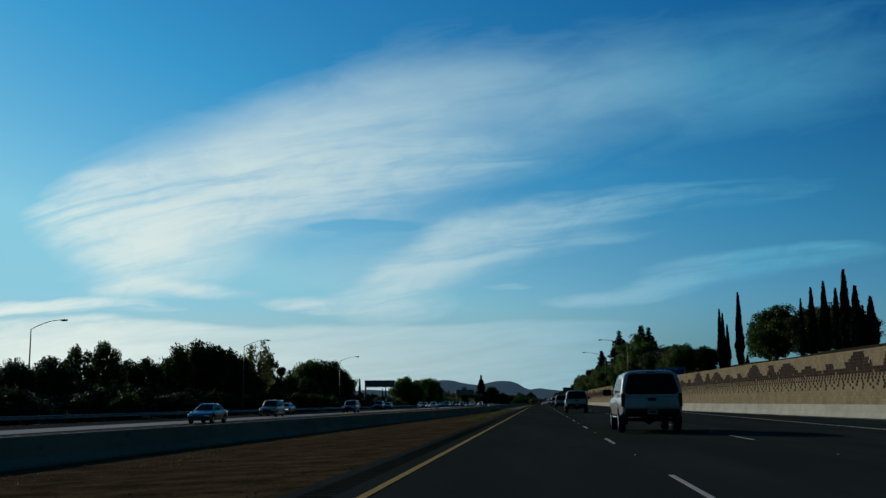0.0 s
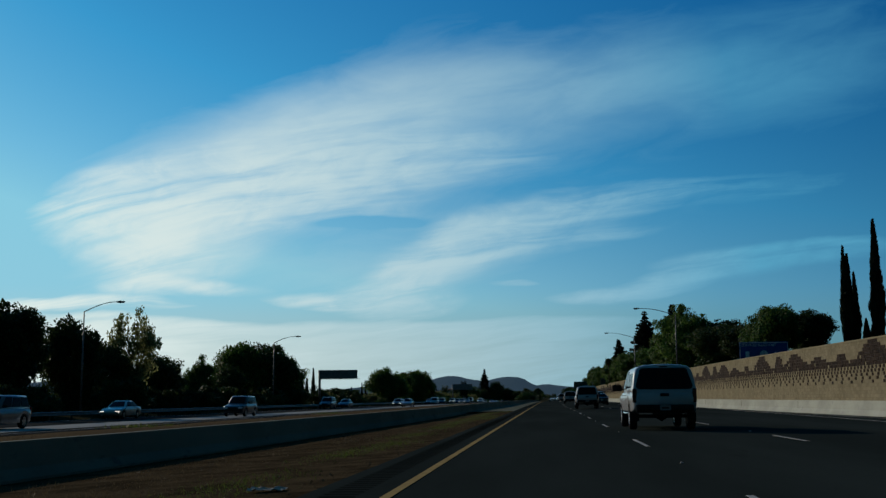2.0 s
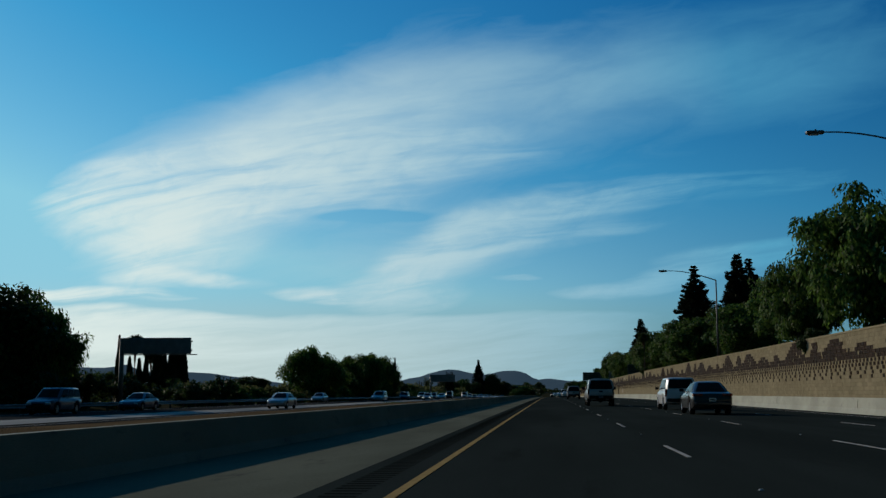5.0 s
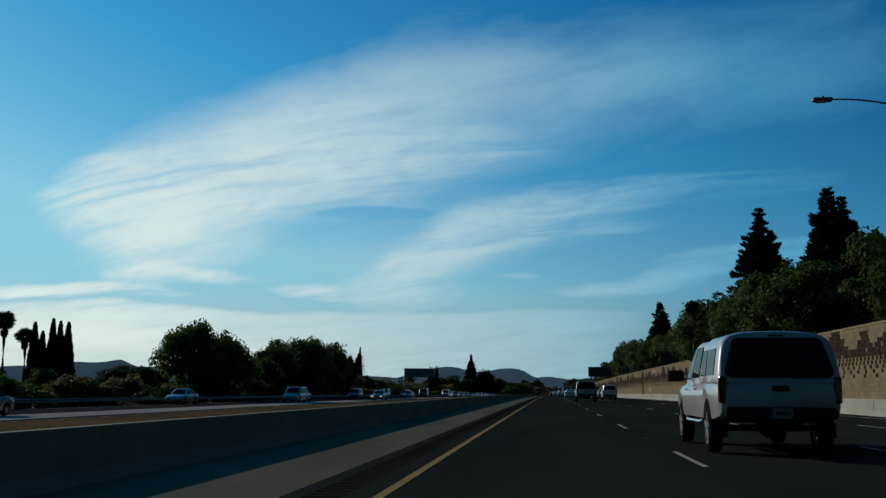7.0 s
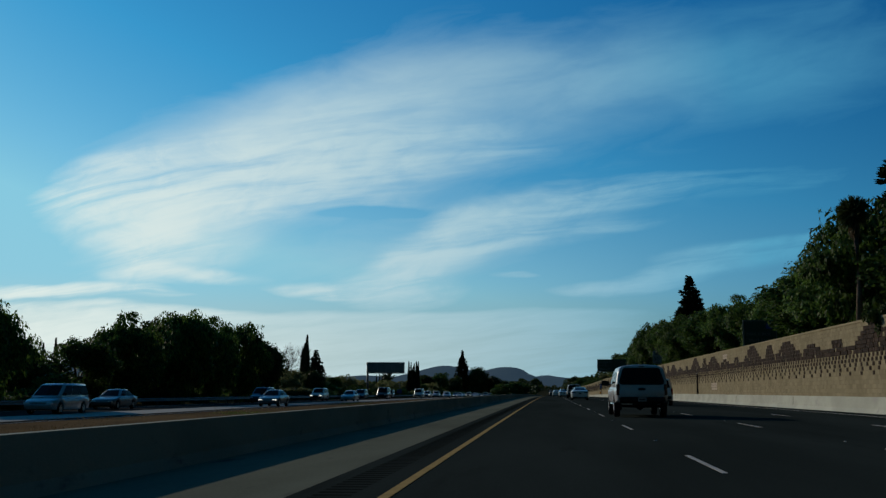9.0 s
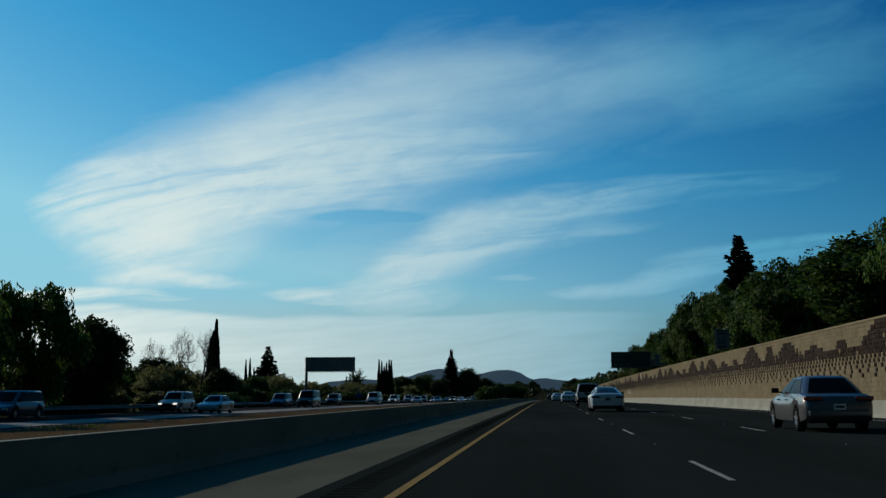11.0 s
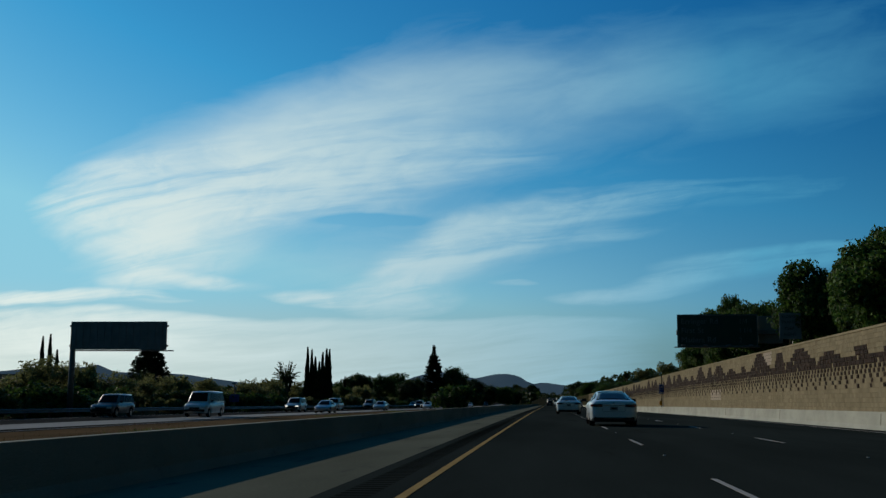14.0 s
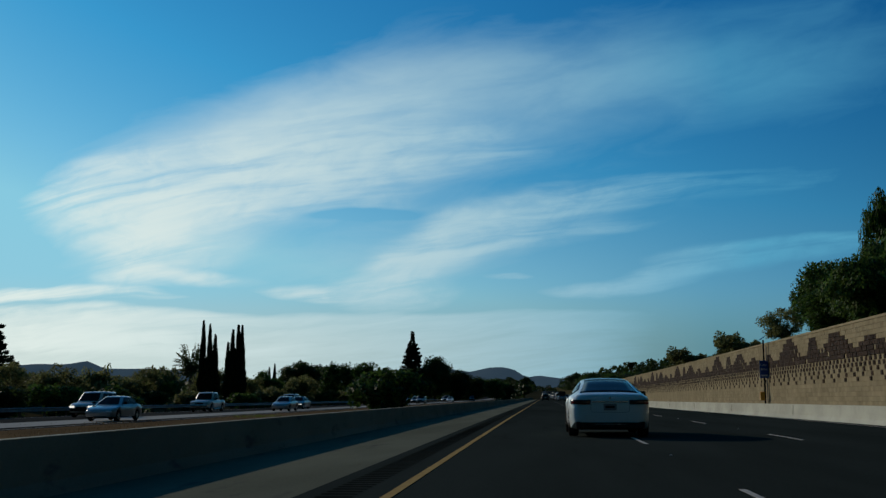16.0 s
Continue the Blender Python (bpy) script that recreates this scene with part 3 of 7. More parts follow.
# lighter strip over the barrier top: grazing sun put in as colour
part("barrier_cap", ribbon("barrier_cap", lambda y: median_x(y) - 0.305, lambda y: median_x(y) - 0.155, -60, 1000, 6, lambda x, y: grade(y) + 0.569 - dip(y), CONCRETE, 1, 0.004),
     bpy.data.objects["median_barrier"], None, "pale strip painting sunlight along the barrier top")
# barrier at the foot of the retaining wall
section = ((0.0, -0.16), (0.0, 0.05), (0.14, 0.32), (0.18, 0.85), (0.40, 0.85), (0.40, -0.3))
tagged(new("wall_barrier", sweep("wall_barrier", section, -60, 880, 6, lambda y: (wall_x(y), wall_z(y)), CONCRETE)),
       "sunlit concrete barrier at the foot of the block wall", "barrier", kind="structure")
# backing of the retaining wall
ROW, ROWS, FOOT = 0.203, 17, 0.82
section = ((0.42, FOOT - 0.8), (0.42, FOOT + 0.1), (0.50, FOOT + ROWS * ROW - 0.02), (1.0, FOOT + ROWS * ROW - 0.02), (1.0, FOOT - 0.8))
wall = tagged(new("retaining_wall", sweep("retaining_wall", section, -60, 780, 8, lambda y: (wall_x(y), wall_z(y)), JOINT)),
              "tan block retaining wall with a stepped mountain pattern of brown blocks", "wall", kind="structure")
section = ((0.45, 0.0), (0.45, 0.10), (0.95, 0.10), (0.95, 0.0))
part("coping", sweep("coping", section, -60, 780, 8, lambda y: (wall_x(y), wall_z(y) + FOOT + ROWS * ROW), TAN), wall)


# ---- vegetation ----
rng = np.random.default_rng(7)


def leaves_mesh(name, centres, axes, lengths, widths, material, outward=None):
    """Many small pointed leaves; each is its own island. outward: the way their faces look, roughly."""
    n = len(centres)
    axes = axes / np.linalg.norm(axes, axis=1, keepdims=True)
    facing = rng.normal(size=(n, 3))
    if outward is not None:
        facing = outward + 0.38 * facing
    side = np.cross(axes, facing)
    side /= np.linalg.norm(side, axis=1, keepdims=True)
    half, wide = axes * (lengths[:, None] * 0.5), side * (widths[:, None] * 0.5)
    v = np.empty((n, 4, 3))
    v[:, 0], v[:, 1], v[:, 2], v[:, 3] = centres - half, centres + wide - half * 0.1, centres + half, centres - wide - half * 0.1
    me = bpy.data.meshes.new(name)
    me.vertices.add(4 * n)
    me.vertices.foreach_set("co", v.reshape(-1))
    me.loops.add(4 * n)
    me.loops.foreach_set("vertex_index", np.arange(4 * n, dtype=np.int32))
    me.polygons.add(n)
    me.polygons.foreach_set("loop_start", np.arange(0, 4 * n, 4, dtype=np.int32))
    me.update(calc_edges=True)
    me.materials.append(material)
    return me


def unit(n):
    d = rng.normal(size=(n, 3))
    return d / np.linalg.norm(d, axis=1, keepdims=True)


def lumps(n_lumps, radius, height, low, size):
    """Places of foliage clumps spread over a domed crown; ragged, with gaps."""
    out = []
    for i in range(n_lumps):
        d = unit(1)[0]
        r = rng.uniform(0.55, 0.95)
        bulge = 1.0 if d[2] > -0.2 else 0.85
        out.append((d[0] * radius * r * bulge, d[1] * radius * r * bulge, low + (height - low) * (0.5 + 0.48 * d[2] * r), size * rng.uniform(0.6, 1.25)))
    return out


def crown_points(clumps, per, bunches=9):
    """Leaves of a crown: every clump is a cluster of bunches, with a thin filling behind them."""
    pts, outs = [], []
    for x, y, z, s in clumps:
        n = max(24, int(per * s * s))
        c, squash = np.array([x, y, z]), np.array([1, 1, 0.85])
        for b in unit(bunches):
            m = int(0.86 * n / bunches)
            r = s * rng.uniform(0.30, 0.52)
            d = unit(m)
            pts.append(c + b * s * rng.uniform(0.5, 0.85) * squash + d * (r * rng.uniform(0.55, 1.05, m) ** 0.5)[:, None])
            outs.append(d + 0.6 * b + np.array([0, 0, 0.35]))
        m = int(0.24 * n)
        d = unit(m)
        pts.append(c + d * s * 0.55)
        outs.append(d)
    return np.concatenate(pts), np.concatenate(outs)


def limbs(clumps, low, trunk_r, lean=0.3, count=8):
    """Tapered trunk that forks into limbs towards the clumps."""
    fork = Vector((rng.normal() * lean * 0.3, rng.normal() * lean * 0.3, low * 0.75))
    bm = tube_bm([(0, 0, -0.3), fork * 0.5 + Vector((rng.normal() * 0.1, rng.normal() * 0.1, 0)), fork], [trunk_r * 1.25, trunk_r, trunk_r * 0.85], 8)
    for x, y, z, s in clumps[:count]:
        tip = Vector((x, y, z))
        mid = fork.lerp(tip, 0.5) + Vector((rng.normal() * 0.3, rng.normal() * 0.3, 0.3))
        tube_bm([fork, mid, tip], [trunk_r * 0.6, trunk_r * 0.3, trunk_r * 0.08], 5, bm)
    return finish(bm, "trunk", BARK, True)


def pepper_tree():
    """Weeping tree ten metres high and wide."""
    clumps = lumps(54, 4.2, 9.2, 0.6, 1.45)
    p, d = crown_points(clumps, 185)
    n = len(p)
    axes = d * 0.3 + np.array([0, 0, -1.0]) + rng.normal(0, 0.3, (n, 3))
    crown = [p]
    ax = [axes]
    face = [d]
    ln = [rng.uniform(0.24, 0.50, n)]
    # hanging strands round the rim
    for x, y, z, s in clumps:
        for k in range(6):
            a, r = rng.uniform(0, 6.28), s * rng.uniform(0.6, 1.05)
            m = int(rng.integers(6, 14))
            q = np.zeros((m, 3))
            q[:, 0] = x + math.cos(a) * r + rng.normal(0, 0.1, m)
            q[:, 1] = y + math.sin(a) * r + rng.normal(0, 0.1, m)
            q[:, 2] = z - np.linspace(0, rng.uniform(0.5, 1.5), m)
            crown.append(q[q[:, 2] > 0.5])
            ax.append(np.tile([0.15, 0.0, -1.0], (len(crown[-1]), 1)) + rng.normal(0, 0.25, (len(crown[-1]), 3)))
            ln.append(rng.uniform(0.22, 0.42, len(crown[-1])))
            face.append(np.tile([math.cos(a), math.sin(a), 0.2], (len(crown[-1]), 1)))
    p, axes, ln = np.concatenate(crown), np.concatenate(ax), np.concatenate(ln)
    return limbs(clumps, 3.0, 0.28), leaves_mesh("crown", p, axes, ln, ln * 0.42, LEAF_PEPPER, np.concatenate(face))


def broad_tree(material=None, n_lumps=50, size=1.40, per=160, low=0.6):
    clumps = lumps(n_lumps, 3.6, 9.0, low, size)
    p, d = crown_points(clumps, per)
    n = len(p)
    ln = rng.uniform(0.22, 0.44, n)
    return limbs(clumps, 2.8, 0.25, count=12), leaves_mesh("crown", p, rng.normal(0, 1.0, (n, 3)) + np.array([0, 0, -0.5]), ln, ln * 0.6, material or LEAF_BROAD, d)


def bush(material, flat=1.0):
    clumps = []
    for i in range(14):
        a, r = rng.uniform(0, 6.28), rng.uniform(0, 1.3)
        clumps.append((math.cos(a) * r, math.sin(a) * r, rng.uniform(0.4, 1.5) * flat, rng.uniform(0.5, 0.85)))
    p, d = crown_points(clumps, 900)
    p[:, 2] = np.maximum(p[:, 2], 0.02)
    ln = rng.uniform(0.12, 0.28, len(p))
    bm = bmesh.new()
    for i in range(5):
        a = i * 1.26
        tube_bm([(0.1 * math.cos(a), 0.1 * math.sin(a), -0.2), (0.6 * math.cos(a), 0.6 * math.sin(a), 0.9)], [0.05, 0.02], 5, bm)
    return finish(bm, "stem", BARK), leaves_mesh("crown", p, rng.normal(0, 1.0, (len(p), 3)), ln, ln * 0.55, material, d)


def cypress():
    """Italian cypress, ten metres, a narrow spindle with a sharp tip."""
    n = 4200
    h = rng.uniform(0.0, 1.0, n) ** 0.85
    prof = lambda s: 0.62 * np.minimum(1.0, (0.35 + 2.4 * s)) * np.power(np.clip(1 - s, 0, 1), 0.85)
    a = rng.uniform(0, 2 * np.pi, n)
    wob = 1 + 0.16 * np.sin(a * 3 + h * 17) + 0.10 * np.sin(a * 5 - h * 31)
    r = prof(h) * wob * rng.uniform(0.72, 1.08, n)
    p = np.stack([np.cos(a) * r, np.sin(a) * r, 0.25 + h * 9.7], 1)
    axes = np.stack([np.cos(a) * 0.25, np.sin(a) * 0.25, np.ones(n)], 1) + rng.normal(0, 0.12, (n, 3))
    ln = rng.uniform(0.35, 0.75, n)
    crown = leaves_mesh("crown", p, axes, ln, ln * 0.30, LEAF_CYPRESS)
    bm = bmesh.new()
    zs = np.linspace(0, 1, 14)
    tube_bm([(0, 0, 0.2 + z * 9.3) for z in zs], [float(max(prof(z) * 0.72, 0.02)) for z in zs], 9, bm)
    core = finish(bm, "inner_growth", LEAF_CYPRESS)
    trunk = finish(tube_bm([(0, 0, -0.3), (0, 0, 0.5)], [0.16, 0.14], 8), "trunk", BARK)
    return trunk, crown, core


def conifer(width=3.3, gap=0.50):
    """Tall pointed conifer, twelve metres: a ragged cone of tufted branches."""
    pts, axes, outs = [], [], []
    bm = tube_bm([(0, 0, -0.3), (0.05, 0, 6), (0, 0, 11.8)], [0.24, 0.14, 0.02], 8)
    z = 0.8
    while z < 11.75:
        reach = width * (1 - z / 12.1) ** 1.05 * min(1.0, 0.55 + z * 0.12) * rng.uniform(0.82, 1.1) + 0.06
        k = int(rng.integers(6, 9))
        a0 = rng.uniform(0, 6.28)
        for i in range(k):
            a = a0 + 6.28 * i / k + rng.normal(0, 0.2)
            ln = reach * rng.uniform(0.62, 1.08)
            tip = np.array((math.cos(a) * ln, math.sin(a) * ln, z + 0.10 * ln))
            tube_bm([(0, 0, z - 0.1), Vector(tip)], [0.04, 0.01], 4, bm, False)
            # tufts along the branch, the largest at its end
            for s in (0.45, 0.72, 0.98) if ln > 0.7 else (0.8,):
                c = np.array([0, 0, z]) * (1 - s) + tip * s + rng.normal(0, 0.06, 3)
                r = (0.07 + 0.16 * min(ln, 2.0)) * rng.uniform(0.75, 1.25)
                d = unit(int(30 + 60 * r))
                pts.append(c + d * r * rng.uniform(0.5, 1.0, len(d))[:, None])
                axes.append(d * 0.7 + np.array([math.cos(a), math.sin(a), 0.7]))
                outs.append(d + np.array([0, 0, 0.3]))
        z += gap * rng.uniform(0.8, 1.2) * (1 - z / 24)
    p, ax = np.concatenate(pts), np.concatenate(axes)
    ln = rng.uniform(0.20, 0.40, len(p))
    return finish(bm, "trunk", BARK), leaves_mesh("crown", p, ax, ln, ln * 0.36, LEAF_CONIFER, np.concatenate(outs))


def fan_palm():
    """Tall fan palm, twelve metres, with a skirt of dead fronds."""
    trunk = finish(tube_bm([(0, 0, -0.3), (0.15, 0, 4), (0.1, 0, 8), (0, 0, 10.8)], [0.30, 0.22, 0.19, 0.2], 9), "trunk", PALM_BARK, True)
    pts, axes, ln = [], [], []
    for i in range(46):
        a, e = rng.uniform(0, 6.28), rng.uniform(-0.9, 1.3)
        stem = np.array([math.cos(a) * math.cos(e), math.sin(a) * math.cos(e), math.sin(e)])
        hub = np.array([0, 0, 10.9]) + stem * rng.uniform(0.2, 0.6)
        for k in range(16):
            f = stem + rng.normal(0, 0.45, 3)
            f /= np.linalg.norm(f)
            pts.append(hub + f * 0.58)
            axes.append(f)
            ln.append(1.2)
    p, ax, ln = np.array(pts), np.array(axes), np.array(ln)
    crown = leaves_mesh("crown", p, ax, ln, ln * 0.16, LEAF_PALM)
    d = unit(260)
    q = np.stack([d[:, 0] * 0.4, d[:, 1] * 0.4, 9.5 + d[:, 2] * 0.75], 1)
    skirt = leaves_mesh("dead_fronds", q, np.tile([0.0, 0.0, -1.0], (260, 1)) + d * 0.3, rng.uniform(0.5, 0.9, 260), np.full(260, 0.12), GRASS_DRY)
    return trunk, crown, skirt


def feather_palm():
    """Low feather palm with arching fronds, five metres."""
    trunk = finish(tube_bm([(0, 0, -0.3), (0, 0, 1.2), (0, 0, 2.2)], [0.42, 0.38, 0.34], 10), "trunk", PALM_BARK, True)
    pts, axes, ln = [], [], []
    for i in range(38):
        a, e = rng.uniform(0, 6.28), rng.uniform(0.15, 1.35)
        for s in np.linspace(0.12, 1.0, 26):
            out = 2.9 * s * math.cos(e)
            z = 2.2 + 2.9 * s * math.sin(e) - 1.5 * s * s * math.cos(e)
            c = np.array([math.cos(a) * out, math.sin(a) * out, z])
            for side in (-1, 1):
                ax = np.array([math.cos(a) * 0.7 - side * math.sin(a), math.sin(a) * 0.7 + side * math.cos(a), -0.25 + rng.normal(0, 0.1)])
                pts.append(c + ax * 0.2)
                axes.append(ax)
                ln.append(0.55 * (1.15 - s * 0.6))
    p, ax, ln = np.array(pts), np.array(axes), np.array(ln)
    return trunk, leaves_mesh("crown", p, ax, ln, ln * 0.22, LEAF_PALM)


def bare_tree():
    """Leafless tree, nine metres, fine twigs."""
    bm = bmesh.new()

    def grow(p, d, length, r, level):
        q = p + d * length
        tube_bm([p, p.lerp(q, 0.5) + Vector(rng.normal(0, 0.04 * length, 3)), q], [r, r * 0.8, r * 0.6], 5 if level < 3 else 3, bm, False)
        if level >= 7:
            return
        for i in range(3 if level < 6 else 2):
            nd = (d + Vector(rng.normal(0, 0.50, 3)) + Vector((0, 0, 0.06))).normalized()
            grow(q, nd, length * rng.uniform(0.62, 0.80), r * 0.58, level + 1)
    grow(Vector((0, 0, -0.3)), Vector((0, 0, 1)), 1.9, 0.17, 0)
    return (finish(bm, "trunk_and_twigs", TWIG),)


MODELS = {}


def species(kind):
    """The built plants of one kind, each with its height and half width; made at first use."""
    if kind in MODELS:
        return MODELS[kind]
    rows = []
    spec = {
        "pepper_tree": (4, lambda i: pepper_tree(), ("trunk", "crown"), "weeping pepper tree with hanging green foliage", "tree", 9.6, 5.2),
        "broad_tree": (4, lambda i: broad_tree(), ("trunk", "crown"), "full round-crowned green tree", "tree", 9.2, 4.6),
        "dark_tree": (3, lambda i: broad_tree(LEAF_DARK, 70, 1.55), ("trunk", "crown"), "dense dark evergreen tree seen against the light", "tree", 9.2, 4.6),
        "airy_tree": (2, lambda i: broad_tree(LEAF_OLIVE, 70, 1.1, 95, 1.4), ("trunk", "crown"), "thin-leaved tree with sky showing through", "tree", 9.0, 4.2),
        "bush": (3, lambda i: bush(LEAF_BROAD), ("stem", "crown"), "rounded green roadside bush", "bush", 2.15, 2.0),
        "olive_bush": (3, lambda i: bush(LEAF_OLIVE), ("stem", "crown"), "pale grey-green roadside shrub", "bush", 2.15, 2.0),
        "dark_bush": (2, lambda i: bush(LEAF_DARK), ("stem", "crown"), "dark dense roadside shrub", "bush", 2.15, 2.0),
        "cypress": (3, lambda i: cypress(), ("trunk", "crown", "inner_growth"), "slender dark Italian cypress with a sharp tip", "tree", 10.2, 0.62),
        "conifer": (3, lambda i: conifer(), ("trunk", "crown"), "tall dark conifer in open tiers of branches", "tree", 12.0, 2.9),
        "fan_palm": (2, lambda i: fan_palm(), ("trunk", "crown", "dead_fronds"), "tall fan palm with a skirt of dead fronds", "palm", 12.4, 1.9),
        "feather_palm": (2, lambda i: feather_palm(), ("trunk", "crown"), "low feather palm with arching fronds", "palm", 4.8, 2.9),
        "bare_tree": (2, lambda i: bare_tree(), ("trunk",), "leafless tree with fine bare twigs", "tree", 9.0, 3.4),
    }[kind]
    for i in range(spec[0]):
        pieces = spec[1](i)
        crown = pieces[min(1, len(pieces) - 1)]
        co = np.empty(len(crown.vertices) * 3)
        crown.vertices.foreach_get("co", co)
        co = co.reshape(-1, 3)
        wide = float(np.percentile(np.hypot(co[:, 0], co[:, 1]), 97))
        rows.append((pieces, spec, float(co[:, 2].max()), wide))
    MODELS[kind] = rows
    return rows


def plant(kind, x, y, top, half, foot, group="", label=""):
    """One plant of that kind with its tip at height top, half that wide, standing at height foot."""
    rows = species(kind)
    pieces, spec, tall, wide = rows[int(rng.integers(len(rows)))]
    root = tagged(new(kind), label or spec[3], spec[4], group)
    for nm, me in zip(spec[2], pieces):
        part(nm, me, root)
    s, w = (top - foot) / tall, half / wide
    root.matrix_basis = Matrix.LocRotScale((x, y, foot), Euler((0, 0, rng.uniform(0, 6.28))), (w, w, s))
    return root


def hill_foot(x, y):
    """Ground level behind the retaining wall."""
    off = x - wall_x(y)
    return grade(y) + along(((0.6, 3.95), (2.5, 4.0), (5, 4.5), (9, 5.2), (14, 6.0), (22, 6.8), (40, 7.8), (80, 9)), off) - 0.3


def plain_foot(y):
    return grade(y) * 0.95 - 0.75


# cypresses behind the wall
for x, y, top, half in ((27.0, 162, 14.6, 0.6), (27.6, 163, 14.0, 0.6), (28.4, 164, 12.4, 0.55), (29.8, 162, 17.0, 0.8), (32.7, 176, 8.9, 0.5), (33.6, 177, 8.3, 0.45),
                        (30.8, 128, 12.8, 0.5), (32.0, 128, 14.1, 0.7), (33.2, 127, 14.7, 0.75), (34.0, 125, 13.7, 0.7), (34.7, 124, 15.7, 0.9), (35.3, 122, 13.6, 0.95),
                        (36.0, 122, 11.4, 0.6), (36.9, 122, 12.4, 0.9), (28.6, 215, 9.4, 0.4), (29.2, 215.5, 10.5, 0.45), (29.8, 216, 9.2, 0.4), (30.4, 216.5, 9.8, 0.4)):
    plant("cypress", x, y, top, half * 0.78, hill_foot(x, y), "cypresses above the wall")
# broad trees above the wall
for kind, x, y, top, half in (("broad_tree", 30.2, 140, 13.2, 3.6), ("broad_tree", 30.4, 145, 11.0, 3.0), ("dark_tree", 33.5, 134, 12.4, 3.6), ("dark_tree", 36.5, 131, 12.6, 4.0),
                              ("pepper_tree", 21.6, 168, 9.9, 2.9), ("dark_tree", 26.2, 173, 9.7, 2.7), ("pepper_tree", 25.4, 186, 10.0, 3.2), ("dark_tree", 24.5, 196, 10.0, 3.4),
                              ("pepper_tree", 21.2, 229, 15.3, 5.2), ("dark_tree", 24.2, 218, 11.4, 3.8), ("dark_tree", 26.5, 226, 12.6, 4.4),
                              ("pepper_tree", 19.8, 243, 12.2, 3.4), ("pepper_tree", 22.5, 256, 12.0, 4.2), ("broad_tree", 19.6, 268, 10.2, 3.4), ("pepper_tree", 21.8, 285, 11.8, 4.2),
                              ("broad_tree", 19.2, 298, 11.0, 3.6)):
    plant(kind, x, y, top, half, hill_foot(x, y))
for i in range(46):
    y = 304 + i * 5.4 + rng.uniform(-2, 2)
    x = wall_x(y) + rng.uniform(3.6, 7.5) + (5 if i % 4 == 3 else 1.5 if 486 < y < 513 else 0)
    kind = ("pepper_tree", "broad_tree", "pepper_tree", "dark_tree")[i % 4]
    top = along(((304, 10.5), (435, 10.6), (445, 12.4), (462, 12.2), (470, 10.6), (480, 10.4), (487, 11.4), (500, 11.0), (507, 10.2), (520, 10.0), (535, 8.5), (547, 7.2)), y) + rng.uniform(-0.8, 0.7)
    plant(kind, x, y, top, rng.uniform(3.2, 4.4) if y < 465 else rng.uniform(2.4, 3.2), hill_foot(x, y), "tree screen above the wall")
for x, y, top, half in ((25.8, 350, 23.6, 4.2), (32.2, 343, 24.8, 4.4), (34.9, 347, 24.4, 4.0), (33.0, 330, 16.3, 2.4), (28.1, 493, 23.8, 4.8), (36, 338, 19.0, 3.4)):
    plant("conifer", x, y, top, half, hill_foot(x, y), "conifers above the wall")
plant("fan_palm", 14.9, 330, 10.6, 0.9, hill_foot(14.9, 330))
for kind, x, y, top, half in (("pepper_tree", 21.4, 552, 13.2, 1.8), ("broad_tree", 19.9, 561, 9.8, 2.4), ("airy_tree", 19.8, 574, 7.6, 1.8), ("olive_bush", 19.4, 591, 6.6, 2.3),
                              ("olive_bush", 19.2, 626, 6.6, 2.6), ("olive_bush", 20.5, 600, 6.2, 2.2), ("olive_bush", 22, 650, 6.0, 2.6), ("fan_palm", 41.6, 993, 14.2, 2.2)):
    plant(kind, x, y, top, half, hill_foot(x, y) if y < 900 else 2.0)
for i in range(30):
    y = 660 + i * 18
    plant("dark_tree" if i % 2 else "broad_tree", wall_x(y) + rng.uniform(6, 22), y, 0.5 + 0.0165 * (y - 485) + rng.uniform(-0.5, 1.2), rng.uniform(4, 7), grade(y) + 0.5, "far trees along the freeway")

# foliage hanging over the wall
for y, half in ((224, 1.1), (325, 0.9)):
    z = wall_z(y) + 4.25
    plant("dark_bush", wall_x(y) + 0.75, y, z + 0.9, half, z - 0.9, label="dark shrub hanging over the top of the wall")
